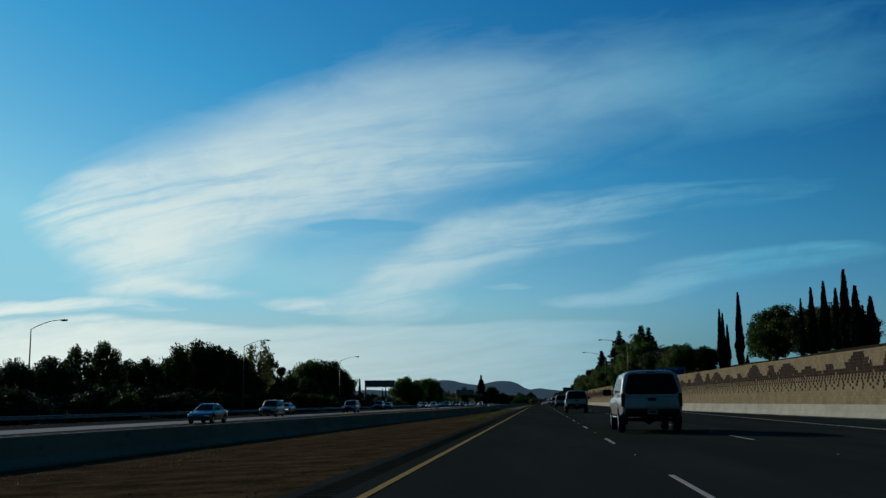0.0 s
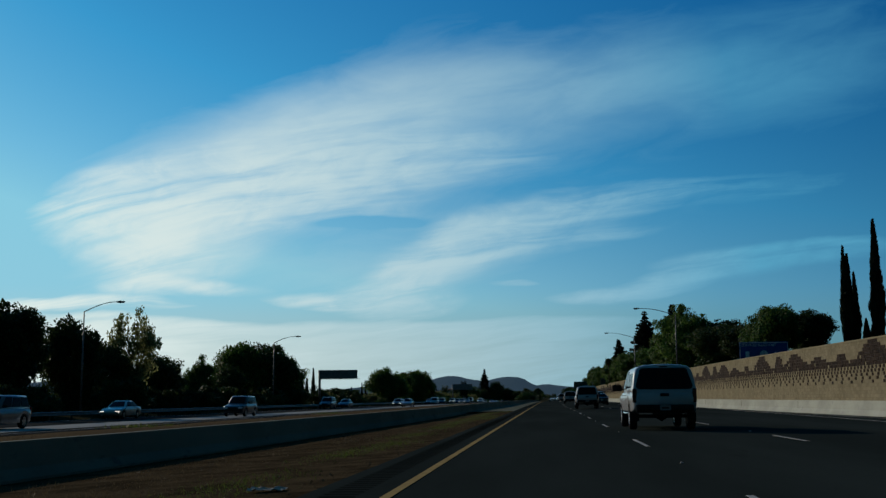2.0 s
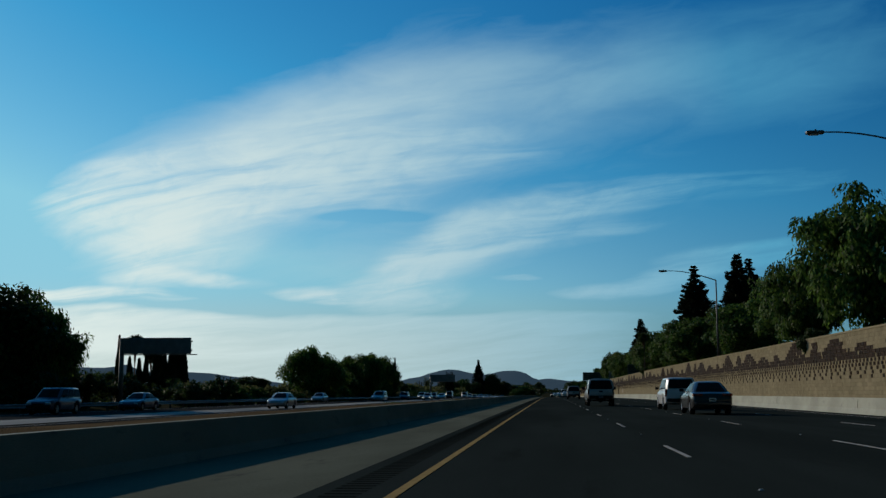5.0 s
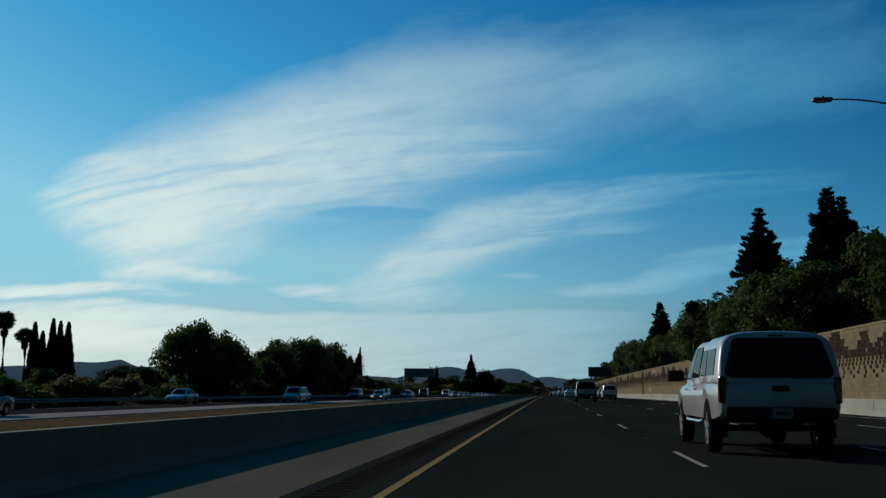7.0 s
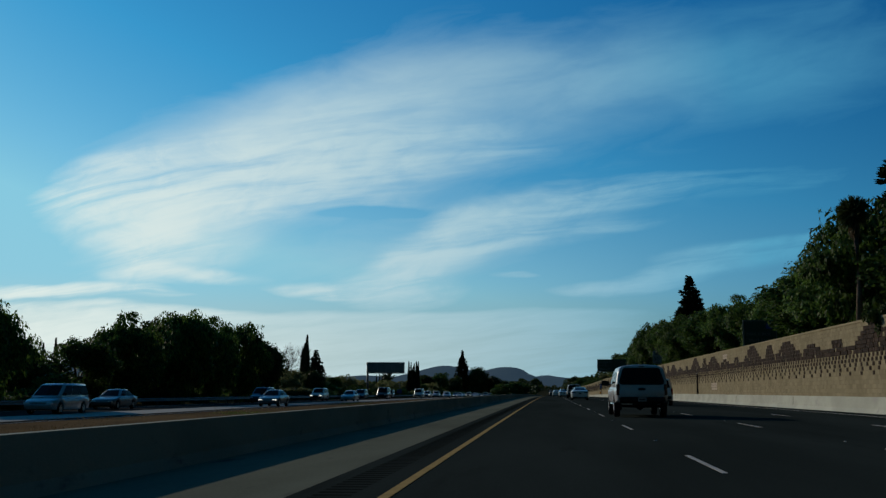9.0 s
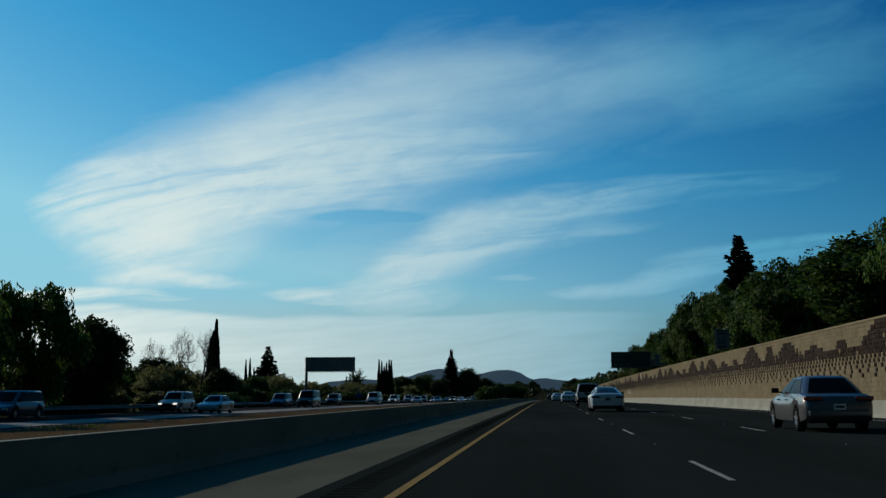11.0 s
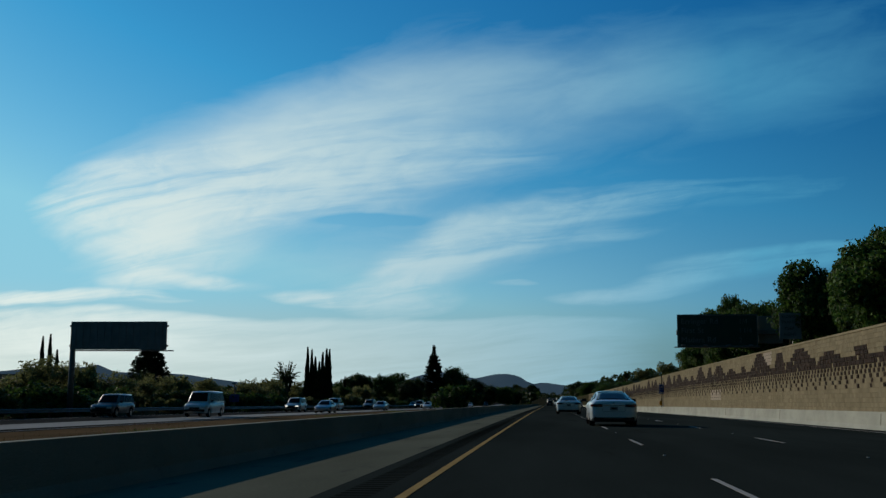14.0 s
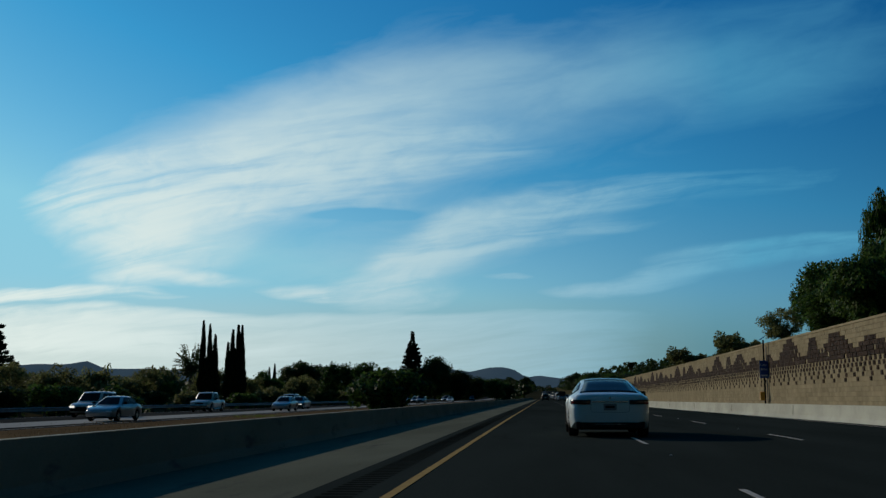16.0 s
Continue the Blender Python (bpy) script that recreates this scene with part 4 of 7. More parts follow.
# dark mass of trees beyond the oncoming lanes
for kind, x, y, top, half in (("dark_tree", -53, 84, 6.4, 3.0), ("dark_tree", -54, 96, 6.4, 3.2), ("dark_tree", -52.9, 105, 5.9, 2.6), ("dark_tree", -51.1, 110, 6.3, 2.6), ("broad_tree", -51.6, 118, 8.0, 2.4), ("broad_tree", -51.5, 126, 8.8, 2.4),
                              ("dark_tree", -52.6, 135, 7.0, 2.6), ("dark_tree", -53, 143, 7.6, 2.6), ("broad_tree", -51.5, 150, 9.9, 2.4), ("dark_tree", -50, 158, 11.0, 3.6), ("dark_tree", -49.1, 170, 10.2, 3.2),
                              ("airy_tree", -48.4, 185, 12.4, 3.0), ("dark_tree", -50, 180, 8.0, 3.4), ("dark_tree", -49, 194, 7.0, 3.2), ("dark_tree", -52.5, 207, 7.4, 2.8), ("pepper_tree", -51.1, 218, 8.0, 2.6),
                              ("dark_tree", -48.8, 226, 6.8, 2.6), ("pepper_tree", -52, 241, 11.2, 4.8), ("pepper_tree", -47.6, 250, 11.0, 4.8), ("dark_tree", -49.6, 246, 11.2, 5.6),
                              ("pepper_tree", -43.0, 345, 9.7, 4.6), ("pepper_tree", -40.4, 349, 8.0, 3.9), ("pepper_tree", -43.5, 384, 9.2, 4.6), ("pepper_tree", -41.6, 394, 10.2, 4.6), ("dark_tree", -45.5, 398, 9.4, 4.4), ("pepper_tree", -42.4, 408, 10.4, 4.6), ("pepper_tree", -42.0, 420, 10.4, 4.4), ("dark_tree", -42.0, 431, 8.6, 3.6),
                              ("dark_tree", -52.5, 478, 6.2, 4.2), ("dark_tree", -46.5, 487, 5.0, 2.6), ("broad_tree", -44.5, 362, 5.6, 3.6), ("broad_tree", -43, 372, 6.0, 3.2),
                              ("dark_tree", -48.6, 700, 7.2, 4.2), ("broad_tree", -45.5, 721, 7.4, 4.0), ("dark_tree", -42.2, 760, 6.4, 4.0), ("dark_tree", -43, 782, 7.8, 3.0), ("dark_tree", -58, 762, 8.0, 6.0),
                              ("broad_tree", -52.6, 802, 9.6, 5.6), ("dark_tree", -40.3, 896, 14.6, 6.6), ("dark_tree", -33, 905, 9.5, 6.0), ("dark_tree", -28, 925, 7.0, 6.0)):
    plant(kind, x, y, top, half, plain_foot(y), "trees beyond the oncoming lanes")
for x, y, top, half in ((-91.1, 400, 12.9, 1.28), (-89.6, 400, 11.3, 1.15), (-88.7, 402, 13.6, 1.28), (-87.3, 402, 13.2, 1.22), (-85.8, 402, 13.0, 1.35), (-90.2, 401, 10.6, 1.62), (-86.6, 401, 10.4, 1.62), (-88, 400, 10.2, 1.62),
                        (-64, 412, 5.2, 0.5), (-57.6, 395, 6.4, 0.4), (-56.6, 396, 7.0, 0.4), (-48.3, 490, 12.1, 0.75), (-48.9, 490.6, 10.4, 0.85), (-49.4, 491, 9.4, 0.8), (-60.4, 549, 8.0, 0.45), (-59.7, 549.5, 8.3, 0.45), (-59.0, 550, 6.4, 0.45),
                        (-45.3, 627, 10.4, 0.62), (-44.7, 628, 10.0, 0.6), (-44.1, 628.5, 8.6, 0.65), (-46.0, 641, 8.1, 0.62), (-45.3, 641, 10.0, 0.7), (-44.6, 641.5, 10.7, 0.72), (-43.9, 641, 10.6, 0.66),
                        (-46.6, 668, 5.0, 0.5), (-45.9, 669, 5.6, 0.5), (-66, 690, 6.8, 0.6), (-65, 691, 7.2, 0.6), (-64, 691.5, 6.6, 0.6), (-43.5, 261, 7.0, 0.45), (-58, 300, 6.2, 0.7), (-57, 301, 6.0, 0.7), (-56, 301, 6.4, 0.7), (-55, 301.5, 6.1, 0.7), (-54, 302, 6.0, 0.6)):
    plant("cypress", x, y, top, half, plain_foot(y), "cypresses beyond the oncoming lanes")
for x, y, top, half in ((-76.2, 627, 14.1, 4.3), (-49, 896, 23.8, 4.6)):
    plant("conifer", x, y, top, half, plain_foot(y))
for x, y, top, half in ((-96.8, 400, 14.9, 2.1), (-93.4, 401, 11.9, 2.0), (-62, 470, 6.8, 1.4)):
    plant("fan_palm", x, y, top, half, plain_foot(y), "palms beyond the oncoming lanes")
for x, y, top, half in ((-56.6, 657, 8.6, 3.8), (-58.9, 480, 6.0, 1.8), (-66, 545, 5.6, 2.4), (-62, 560, 5.2, 2.4), (-58, 575, 4.6, 2.2)):
    plant("feather_palm", x, y, top, half, plain_foot(y), "low palms beyond the oncoming lanes")
for x, y, top, half in ((-49.4, 477, 10.1, 2.8), (-47.8, 482, 10.6, 2.4), (-51.2, 474, 8.6, 2.4), (-55, 520, 5.6, 2.2), (-52, 300, 4.8, 2.0)):
    plant("bare_tree", x, y, top, half, plain_foot(y), "bare trees beyond the oncoming lanes")
plant("bush", -38.8, 100, 2.4, 1.6, plain_foot(100), label="sunlit green bush at the edge of the oncoming lanes")
plant("bush", -12.0, 574, 2.9, 3.5, grade(574) - 0.45, label="large rounded dark green bush in the median")
# shrub line behind the guard rail
for i in range(150):
    y = 64 + i * 5.2 + rng.uniform(-2.5, 2.5)
    x = -40.5 - rng.uniform(0, 9)
    kind = ("dark_bush", "bush", "olive_bush", "bush")[int(rng.integers(4))] if y > 290 else "dark_bush"
    h = rng.uniform(2.0, 3.4) if y > 290 else rng.uniform(2.8, 4.6)
    plant(kind, x, y, plain_foot(y) + h, rng.uniform(2.2, 3.6), plain_foot(y), "shrubs behind the guard rail")
for i in range(60):
    y = 270 + i * 10 + rng.uniform(-4, 4)
    x = -58 - rng.uniform(0, 40)
    plant(("broad_tree", "dark_tree", "airy_tree", "dark_tree")[i % 4], x, y, plain_foot(y) + rng.uniform(3.6, 5.6), rng.uniform(2.6, 4.2), plain_foot(y), "back row of trees")
for i in range(26):
    y = 840 + i * 26
    plant("dark_tree" if i % 3 else "broad_tree", -12 - rng.uniform(0, 30), y + 60, plain_foot(y) + rng.uniform(6, 10) + i * 0.25, rng.uniform(5, 8), plain_foot(y), "far trees along the freeway")


for i in range(34):
    y = 430 + i * 8 + rng.uniform(-3, 3)
    x = -43.5 - rng.uniform(0, 13)
    plant(("airy_tree", "broad_tree", "olive_bush", "airy_tree")[i % 4], x, y, plain_foot(y) + rng.uniform(4.2, 6.4), rng.uniform(2.2, 3.4), plain_foot(y), "light-leaved trees behind the guard rail")


# grass and weeds as one spread each
def weeds(name, spots, per, size, material, label):
    pts = []
    for x, y, r, ry in spots:
        n = int(per * r * ry)
        q = np.stack([x + rng.normal(0, r * 0.5, n), y + rng.normal(0, ry * 0.5, n), np.zeros(n)], 1)
        pts.append(q)
    p = np.concatenate(pts)
    for row in p:
        mx = median_x(row[1])
        ae = asphalt_edge(row[1])
        row[2] = grade(row[1]) - 0.022 - (0.098 + dip(row[1])) * min(max((ae - row[0]) / (ae - mx - 0.3), 0), 1) if row[0] > mx else grade(row[1]) - 0.29
    keep = (p[:, 0] < np.array([asphalt_edge(v) - 0.05 for v in p[:, 1]]))
    p = p[keep]
    ln = rng.uniform(0.5, 1.2, len(p)) * size
    p[:, 2] += ln * 0.35
    me = leaves_mesh(name, p, np.tile([0.0, 0.0, 1.0], (len(p), 1)) + rng.normal(0, 0.45, (len(p), 3)), ln, ln * 0.16, material)
    return tagged(new(name, me), label, "grass", kind="stuff")


weeds("green_grass", [(bend(y) - 2.0 - 0.6 * math.sin(y), y, 0.7, 3.0) for y in (64, 71, 76, 84, 88, 95, 103, 109, 114, 118, 121, 125, 128, 133, 140, 144)], 420, 0.06, GRASS_GREEN, "short green grass tufts in the dirt strip")
weeds("dry_grass", [(median_x(y) + 0.6 + rng.uniform(0, 3.5), y, 1.2, 2.5) for y in frange(5, 140, 2.2)], 110, 0.05, GRASS_DRY, "dry weeds in the dirt strip beside the barrier")
weeds("dry_grass", [(-9 - rng.uniform(0, 11), y, 2.5, 4) for y in frange(30, 640, 4)], 30, 0.11, GRASS_DRY, "dry straw-coloured grass in the wide median")
weeds("dry_tufts", [(median_x(y) + 0.8 + rng.uniform(0, 3.2), y, 0.35, 0.35) for y in frange(6, 146, 0.55)], 150, 0.07, GRASS_DRY, "low straw tufts in the dirt strip")
weeds("green_weeds", [(-12 - rng.uniform(0, 8), y, 1.5, 3) for y in frange(70, 640, 45)], 60, 0.2, GRASS_GREEN, "scattered green weeds in the wide median")


def clods(n):
    """Clods and pebbles strewn over the dirt strip."""
    verts, faces = [], []
    for i in range(n):
        y = rng.uniform(4, 146)
        a, b = median_x(y) + 0.35, asphalt_edge(y) - 0.15
        x = rng.uniform(a, b)
        z = grade(y) - 0.022 - (0.098 + dip(y)) * (b - x) / (b - a)
        r = 0.008 + 0.03 * rng.uniform() ** 3
        k = len(verts)
        turn = rng.uniform(0, 6.28)
        for j in range(5):
            verts.append((x + r * rng.uniform(0.7, 1.2) * math.cos(turn + j * 1.257), y + r * rng.uniform(0.7, 1.2) * math.sin(turn + j * 1.257), z - 0.01))
        verts.append((x + rng.normal(0, r * 0.2), y + rng.normal(0, r * 0.2), z + r * rng.uniform(0.25, 0.6)))
        faces += [(k + j, k + (j + 1) % 5, k + 5) for j in range(5)]
    return tagged(new("clods", mesh_from("clods", verts, faces, STRAW)), "brown clods and pebbles on the dirt strip", "gravel", kind="stuff")


clods(9000)


# far woods: clumps over the plain and the slopes beyond the end of the wall
def far_woods(name, n, x0, x1, y0, y1, height, keep_off, label, foot=None):
    pts, axs, lns = [], [], []
    for i in range(n):
        y = rng.uniform(y0, y1)
        x = rng.uniform(x0, x1)
        if abs(x - bend(y) - 3) < keep_off or (-38 < x < -20 and y < 1560):
            continue
        tall = rng.uniform(0.5, 1.0) * height * (0.8 + 0.5 * (y - y0) / (y1 - y0))
        base = foot(x, y) if foot else (plain_foot(y) if x < 0 else grade(y) + 1.0)
        m = 34
        d = unit(m)
        q = np.stack([x + d[:, 0] * tall * 0.45, y + d[:, 1] * tall * 0.45, base + tall * (0.52 + d[:, 2] * 0.48)], 1)
        pts.append(q)
        axs.append(d + rng.normal(0, 0.6, (m, 3)))
        lns.append(rng.uniform(0.22, 0.42, m) * tall)
    ln = np.concatenate(lns)
    me = leaves_mesh(name, np.concatenate(pts), np.concatenate(axs), ln, ln * 0.7, LEAF_DARK)
    return tagged(new(name, me), label, "trees", kind="stuff")


far_woods("far_woods", 900, -420, -9, 900, 1900, 9.0, 9.0, "dark far woods along the freeway and below the hills")
far_woods("far_woods", 500, -150, -62, 420, 900, 5.0, 9.0, "garden trees and hedges behind the freeway shrubs")


# ---- distance: hills in layers ----
def ridge(name, distance, outline, depth, label, material=None):
    """A hill whose skyline runs through (x, height) points at that distance."""
    n, m = 90, 10
    xs = np.linspace(outline[0][0], outline[-1][0], n)
    verts, faces = [], []
    for j in range(m + 1):
        s = j / m
        for i, x in enumerate(xs):
            h = along(outline, x)
            h *= 1 + 0.02 * noise.noise((x * 0.012, 1.0, 2.0)) + 0.012 * noise.noise((x * 0.05, j, 4.0))
            f = math.sin(min(s / 0.6, 1) * math.pi / 2) if s < 0.6 else math.cos((s - 0.6) / 0.4 * math.pi / 2)
            verts.append((x, distance - depth * 0.6 + depth * s, -30 + (h + 30) * f + (6 * noise.noise((x * 0.02, s * 6, 7.0)) * f if s < 0.55 else 0)))
    for j in range(m):
        for i in range(n - 1):
            a = j * n + i
            faces.append((a, a + 1, a + n + 1, a + n))
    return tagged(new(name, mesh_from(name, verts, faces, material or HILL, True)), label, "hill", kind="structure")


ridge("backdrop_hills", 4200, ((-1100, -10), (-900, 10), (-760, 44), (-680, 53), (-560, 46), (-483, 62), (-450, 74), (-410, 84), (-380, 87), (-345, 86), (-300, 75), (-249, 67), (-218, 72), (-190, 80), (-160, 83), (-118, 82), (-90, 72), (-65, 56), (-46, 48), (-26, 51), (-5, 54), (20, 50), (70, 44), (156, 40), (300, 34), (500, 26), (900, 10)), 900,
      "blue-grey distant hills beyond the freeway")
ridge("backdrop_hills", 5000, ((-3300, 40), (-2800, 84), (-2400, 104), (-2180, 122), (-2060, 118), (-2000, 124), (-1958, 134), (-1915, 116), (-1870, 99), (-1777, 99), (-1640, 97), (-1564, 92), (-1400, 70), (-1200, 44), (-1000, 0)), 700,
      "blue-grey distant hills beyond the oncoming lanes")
RISE = ((10, -6), (20, 4), (43, 8), (58, 13), (74, 18), (95, 20), (126, 24), (200, 30), (330, 36), (520, 36), (900, 20), (1300, 0))
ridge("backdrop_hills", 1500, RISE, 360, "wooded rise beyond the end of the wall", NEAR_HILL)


def on_rise(x, y):
    s = (y - (1500 - 216)) / 360
    return -30 + (along(RISE, x) + 30) * math.sin(min(max(s / 0.6, 0), 1) * math.pi / 2) - 0.5


far_woods("far_woods", 1500, 16, 460, 1300, 1500, 7.5, 0.0, "dense dark trees over the rise beyond the end of the wall", on_rise)
far_woods("far_woods", 150, -70, 40, 1575, 1680, 6.0, 0.0, "dark far woods where the freeway ends from view", lambda x, y: grade(y) - 1)
far_woods("far_woods", 260, 22, 60, 900, 1290, 5.0, 0.0, "dark far trees beside the freeway past the wall", lambda x, y: grade(y) + 0.5)


# ---- vehicles ----
PAINTS = {}


def paint(name, light, dark, metal=0.0):
    if name not in PAINTS:
        PAINTS[name] = surface("paint_" + name, light, dark, 1.5, 0.32, metal=metal, coat=0.6)
    return PAINTS[name]


# per style: length, width, height, belt, wheel radius, clearance, top line of the body, cabin foot and roof (from the tail, as shares of the length)
STYLES = {
    "sedan": dict(L=4.75, W=1.82, H=1.45, belt=0.95, R=0.32, clear=0.24, top=((0, 0.74), (0.015, 0.92), (0.16, 1.0), (0.30, 0.97), (0.70, 0.94), (0.92, 0.78), (0.985, 0.66), (1, 0.5)), foot=(0.10, 0.74), roof=(0.27, 0.53)),
    "suv": dict(L=4.8, W=1.9, H=1.78, belt=1.08, R=0.37, clear=0.3, top=((0, 0.9), (0.01, 1.06), (0.3, 1.08), (0.72, 1.06), (0.94, 0.96), (0.99, 0.82), (1, 0.6)), foot=(0.015, 0.76), roof=(0.06, 0.58)),
    "minivan": dict(L=5.0, W=1.95, H=1.76, belt=1.02, R=0.34, clear=0.25, top=((0, 0.9), (0.01, 1.0), (0.3, 1.02), (0.78, 0.99), (0.95, 0.82), (0.99, 0.7), (1, 0.5)), foot=(0.012, 0.84), roof=(0.05, 0.62)),
    "van": dict(L=5.3, W=2.0, H=2.08, belt=1.18, R=0.36, clear=0.3, top=((0, 1.0), (0.008, 1.16), (0.3, 1.18), (0.82, 1.14), (0.96, 1.0), (0.99, 0.86), (1, 0.6)), foot=(0.01, 0.84), roof=(0.03, 0.70)),
    "pickup": dict(L=5.6, W=1.98, H=1.86, belt=1.12, R=0.39, clear=0.36, top=((0, 1.0), (0.008, 1.10), (0.3, 1.11), (0.72, 1.10), (0.95, 1.06), (0.99, 0.95), (1, 0.7)), foot=(0.34, 0.76), roof=(0.38, 0.62)),
    "canopy_truck": dict(L=5.7, W=2.00, H=1.88, belt=1.16, R=0.40, clear=0.52, top=((0, 1.0), (0.006, 1.14), (0.3, 1.15), (0.72, 1.13), (0.95, 1.08), (0.99, 0.95), (1, 0.7)), foot=(0.385, 0.76), roof=(0.40, 0.61)),
}


def slab_on(points, push, thick=0.012):
    """A thin panel through a grid of points (rows of Vectors), lifted by push and with thickness."""
    bm = bmesh.new()
    front = [[bm.verts.new(p + push) for p in row] for row in points]
    rear = [[bm.verts.new(p + push - push.normalized() * thick) for p in row] for row in points]
    nr, nc = len(points), len(points[0])
    for i in range(nr - 1):
        for j in range(nc - 1):
            bm.faces.new((front[i][j], front[i][j + 1], front[i + 1][j + 1], front[i + 1][j]))
    rim = [(0, j) for j in range(nc)] + [(i, nc - 1) for i in range(1, nr)] + [(nr - 1, j) for j in range(nc - 2, -1, -1)] + [(i, 0) for i in range(nr - 2, 0, -1)]
    for (a, b), (c, d) in zip(rim, rim[1:] + rim[:1]):
        bm.faces.new((front[a][b], rear[a][b], rear[c][d], front[c][d]))
    return bm


def wheel_meshes(R, width=0.22, spokes=5):
    """Tyre and spoked rim, axle along x."""
    bm = bmesh.new()
    prof = ((-0.5, 0.66), (-0.5, 0.9), (-0.38, 0.99), (0, 1.0), (0.38, 0.99), (0.5, 0.9), (0.5, 0.66))
    n = 26
    rings = [[bm.verts.new((x * width, math.cos(2 * math.pi * k / n) * r * R, math.sin(2 * math.pi * k / n) * r * R)) for x, r in prof] for k in range(n)]
    for k in range(n):
        a, b = rings[k], rings[(k + 1) % n]
        for i in range(len(prof) - 1):
            bm.faces.new((a[i], a[i + 1], b[i + 1], b[i]))
    tyre = finish(bm, "tyre", RUBBER, True)
    bm = bmesh.new()
    prof = ((-0.44, 0.70), (-0.47, 0.66), (-0.36, 0.60), (0.40, 0.60), (0.44, 0.70))
    rings = [[bm.verts.new((x * width, math.cos(2 * math.pi * k / n) * r * R, math.sin(2 * math.pi * k / n) * r * R)) for x, r in prof] for k in range(n)]
    for k in range(n):
        a, b = rings[k], rings[(k + 1) % n]
        for i in range(len(prof) - 1):
            bm.faces.new((a[i], a[i + 1], b[i + 1], b[i]))
    for k in range(spokes):
        for side in (-1, 1):
            tmp = block_bm(0.03, 0.375 * R / 0.34 / spokes, 0.64 * R, 0.006, (side * width * 0.42, 0, 0.32 * R))
            bmesh.ops.transform(tmp, matrix=Matrix.Rotation(2 * math.pi * k / spokes, 4, "X"), verts=tmp.verts[:])
            hold = bpy.data.meshes.new("hold")
            tmp.to_mesh(hold)
            tmp.free()
            bm.from_mesh(hold)
            bpy.data.meshes.remove(hold)
    bmesh.ops.create_cone(bm, segments=12, radius1=0.14 * R, radius2=0.14 * R, depth=width * 0.92, cap_ends=True, matrix=Matrix.Rotation(math.pi / 2, 4, "Y"))
    rim = finish(bm, "rim", ALLOY)
    bm = bmesh.new()
    bmesh.ops.create_cone(bm, segments=18, radius1=0.60 * R, radius2=0.60 * R, depth=width * 0.4, cap_ends=True, matrix=Matrix.Rotation(math.pi / 2, 4, "Y"))
    disc = finish(bm, "brake_disc", TRIM_BLACK)
    return tyre, rim, disc


def rounded_pane(half_low, half_high, z0, z1, corner, y_at, thick, n=5):
    """A pane seen from behind: trapezium with rounded corners on a leaning plane y_at(z)."""
    outline = []
    for sx, sz in ((1, 1), (-1, 1), (-1, -1), (1, -1)):
        hw, zc = (half_high, z1 - corner) if sz > 0 else (half_low, z0 + corner)
        for k in range(n + 1):
            a = math.pi / 2 * k / n
            c, d = (math.cos(a), math.sin(a)) if sx * sz > 0 else (math.sin(a), math.cos(a))
            outline.append((sx * (hw - corner + corner * c), zc + sz * corner * d))
    bm = bmesh.new()
    near = [bm.verts.new((x, y_at(z), z)) for x, z in outline]
    far = [bm.verts.new((x, y_at(z) + thick, z)) for x, z in outline]
    bm.faces.new(near)
    bm.faces.new(far[::-1])
    for k in range(len(near)):
        q = (k + 1) % len(near)
        bm.faces.new((near[k], near[q], far[q], far[k]))
    return bm


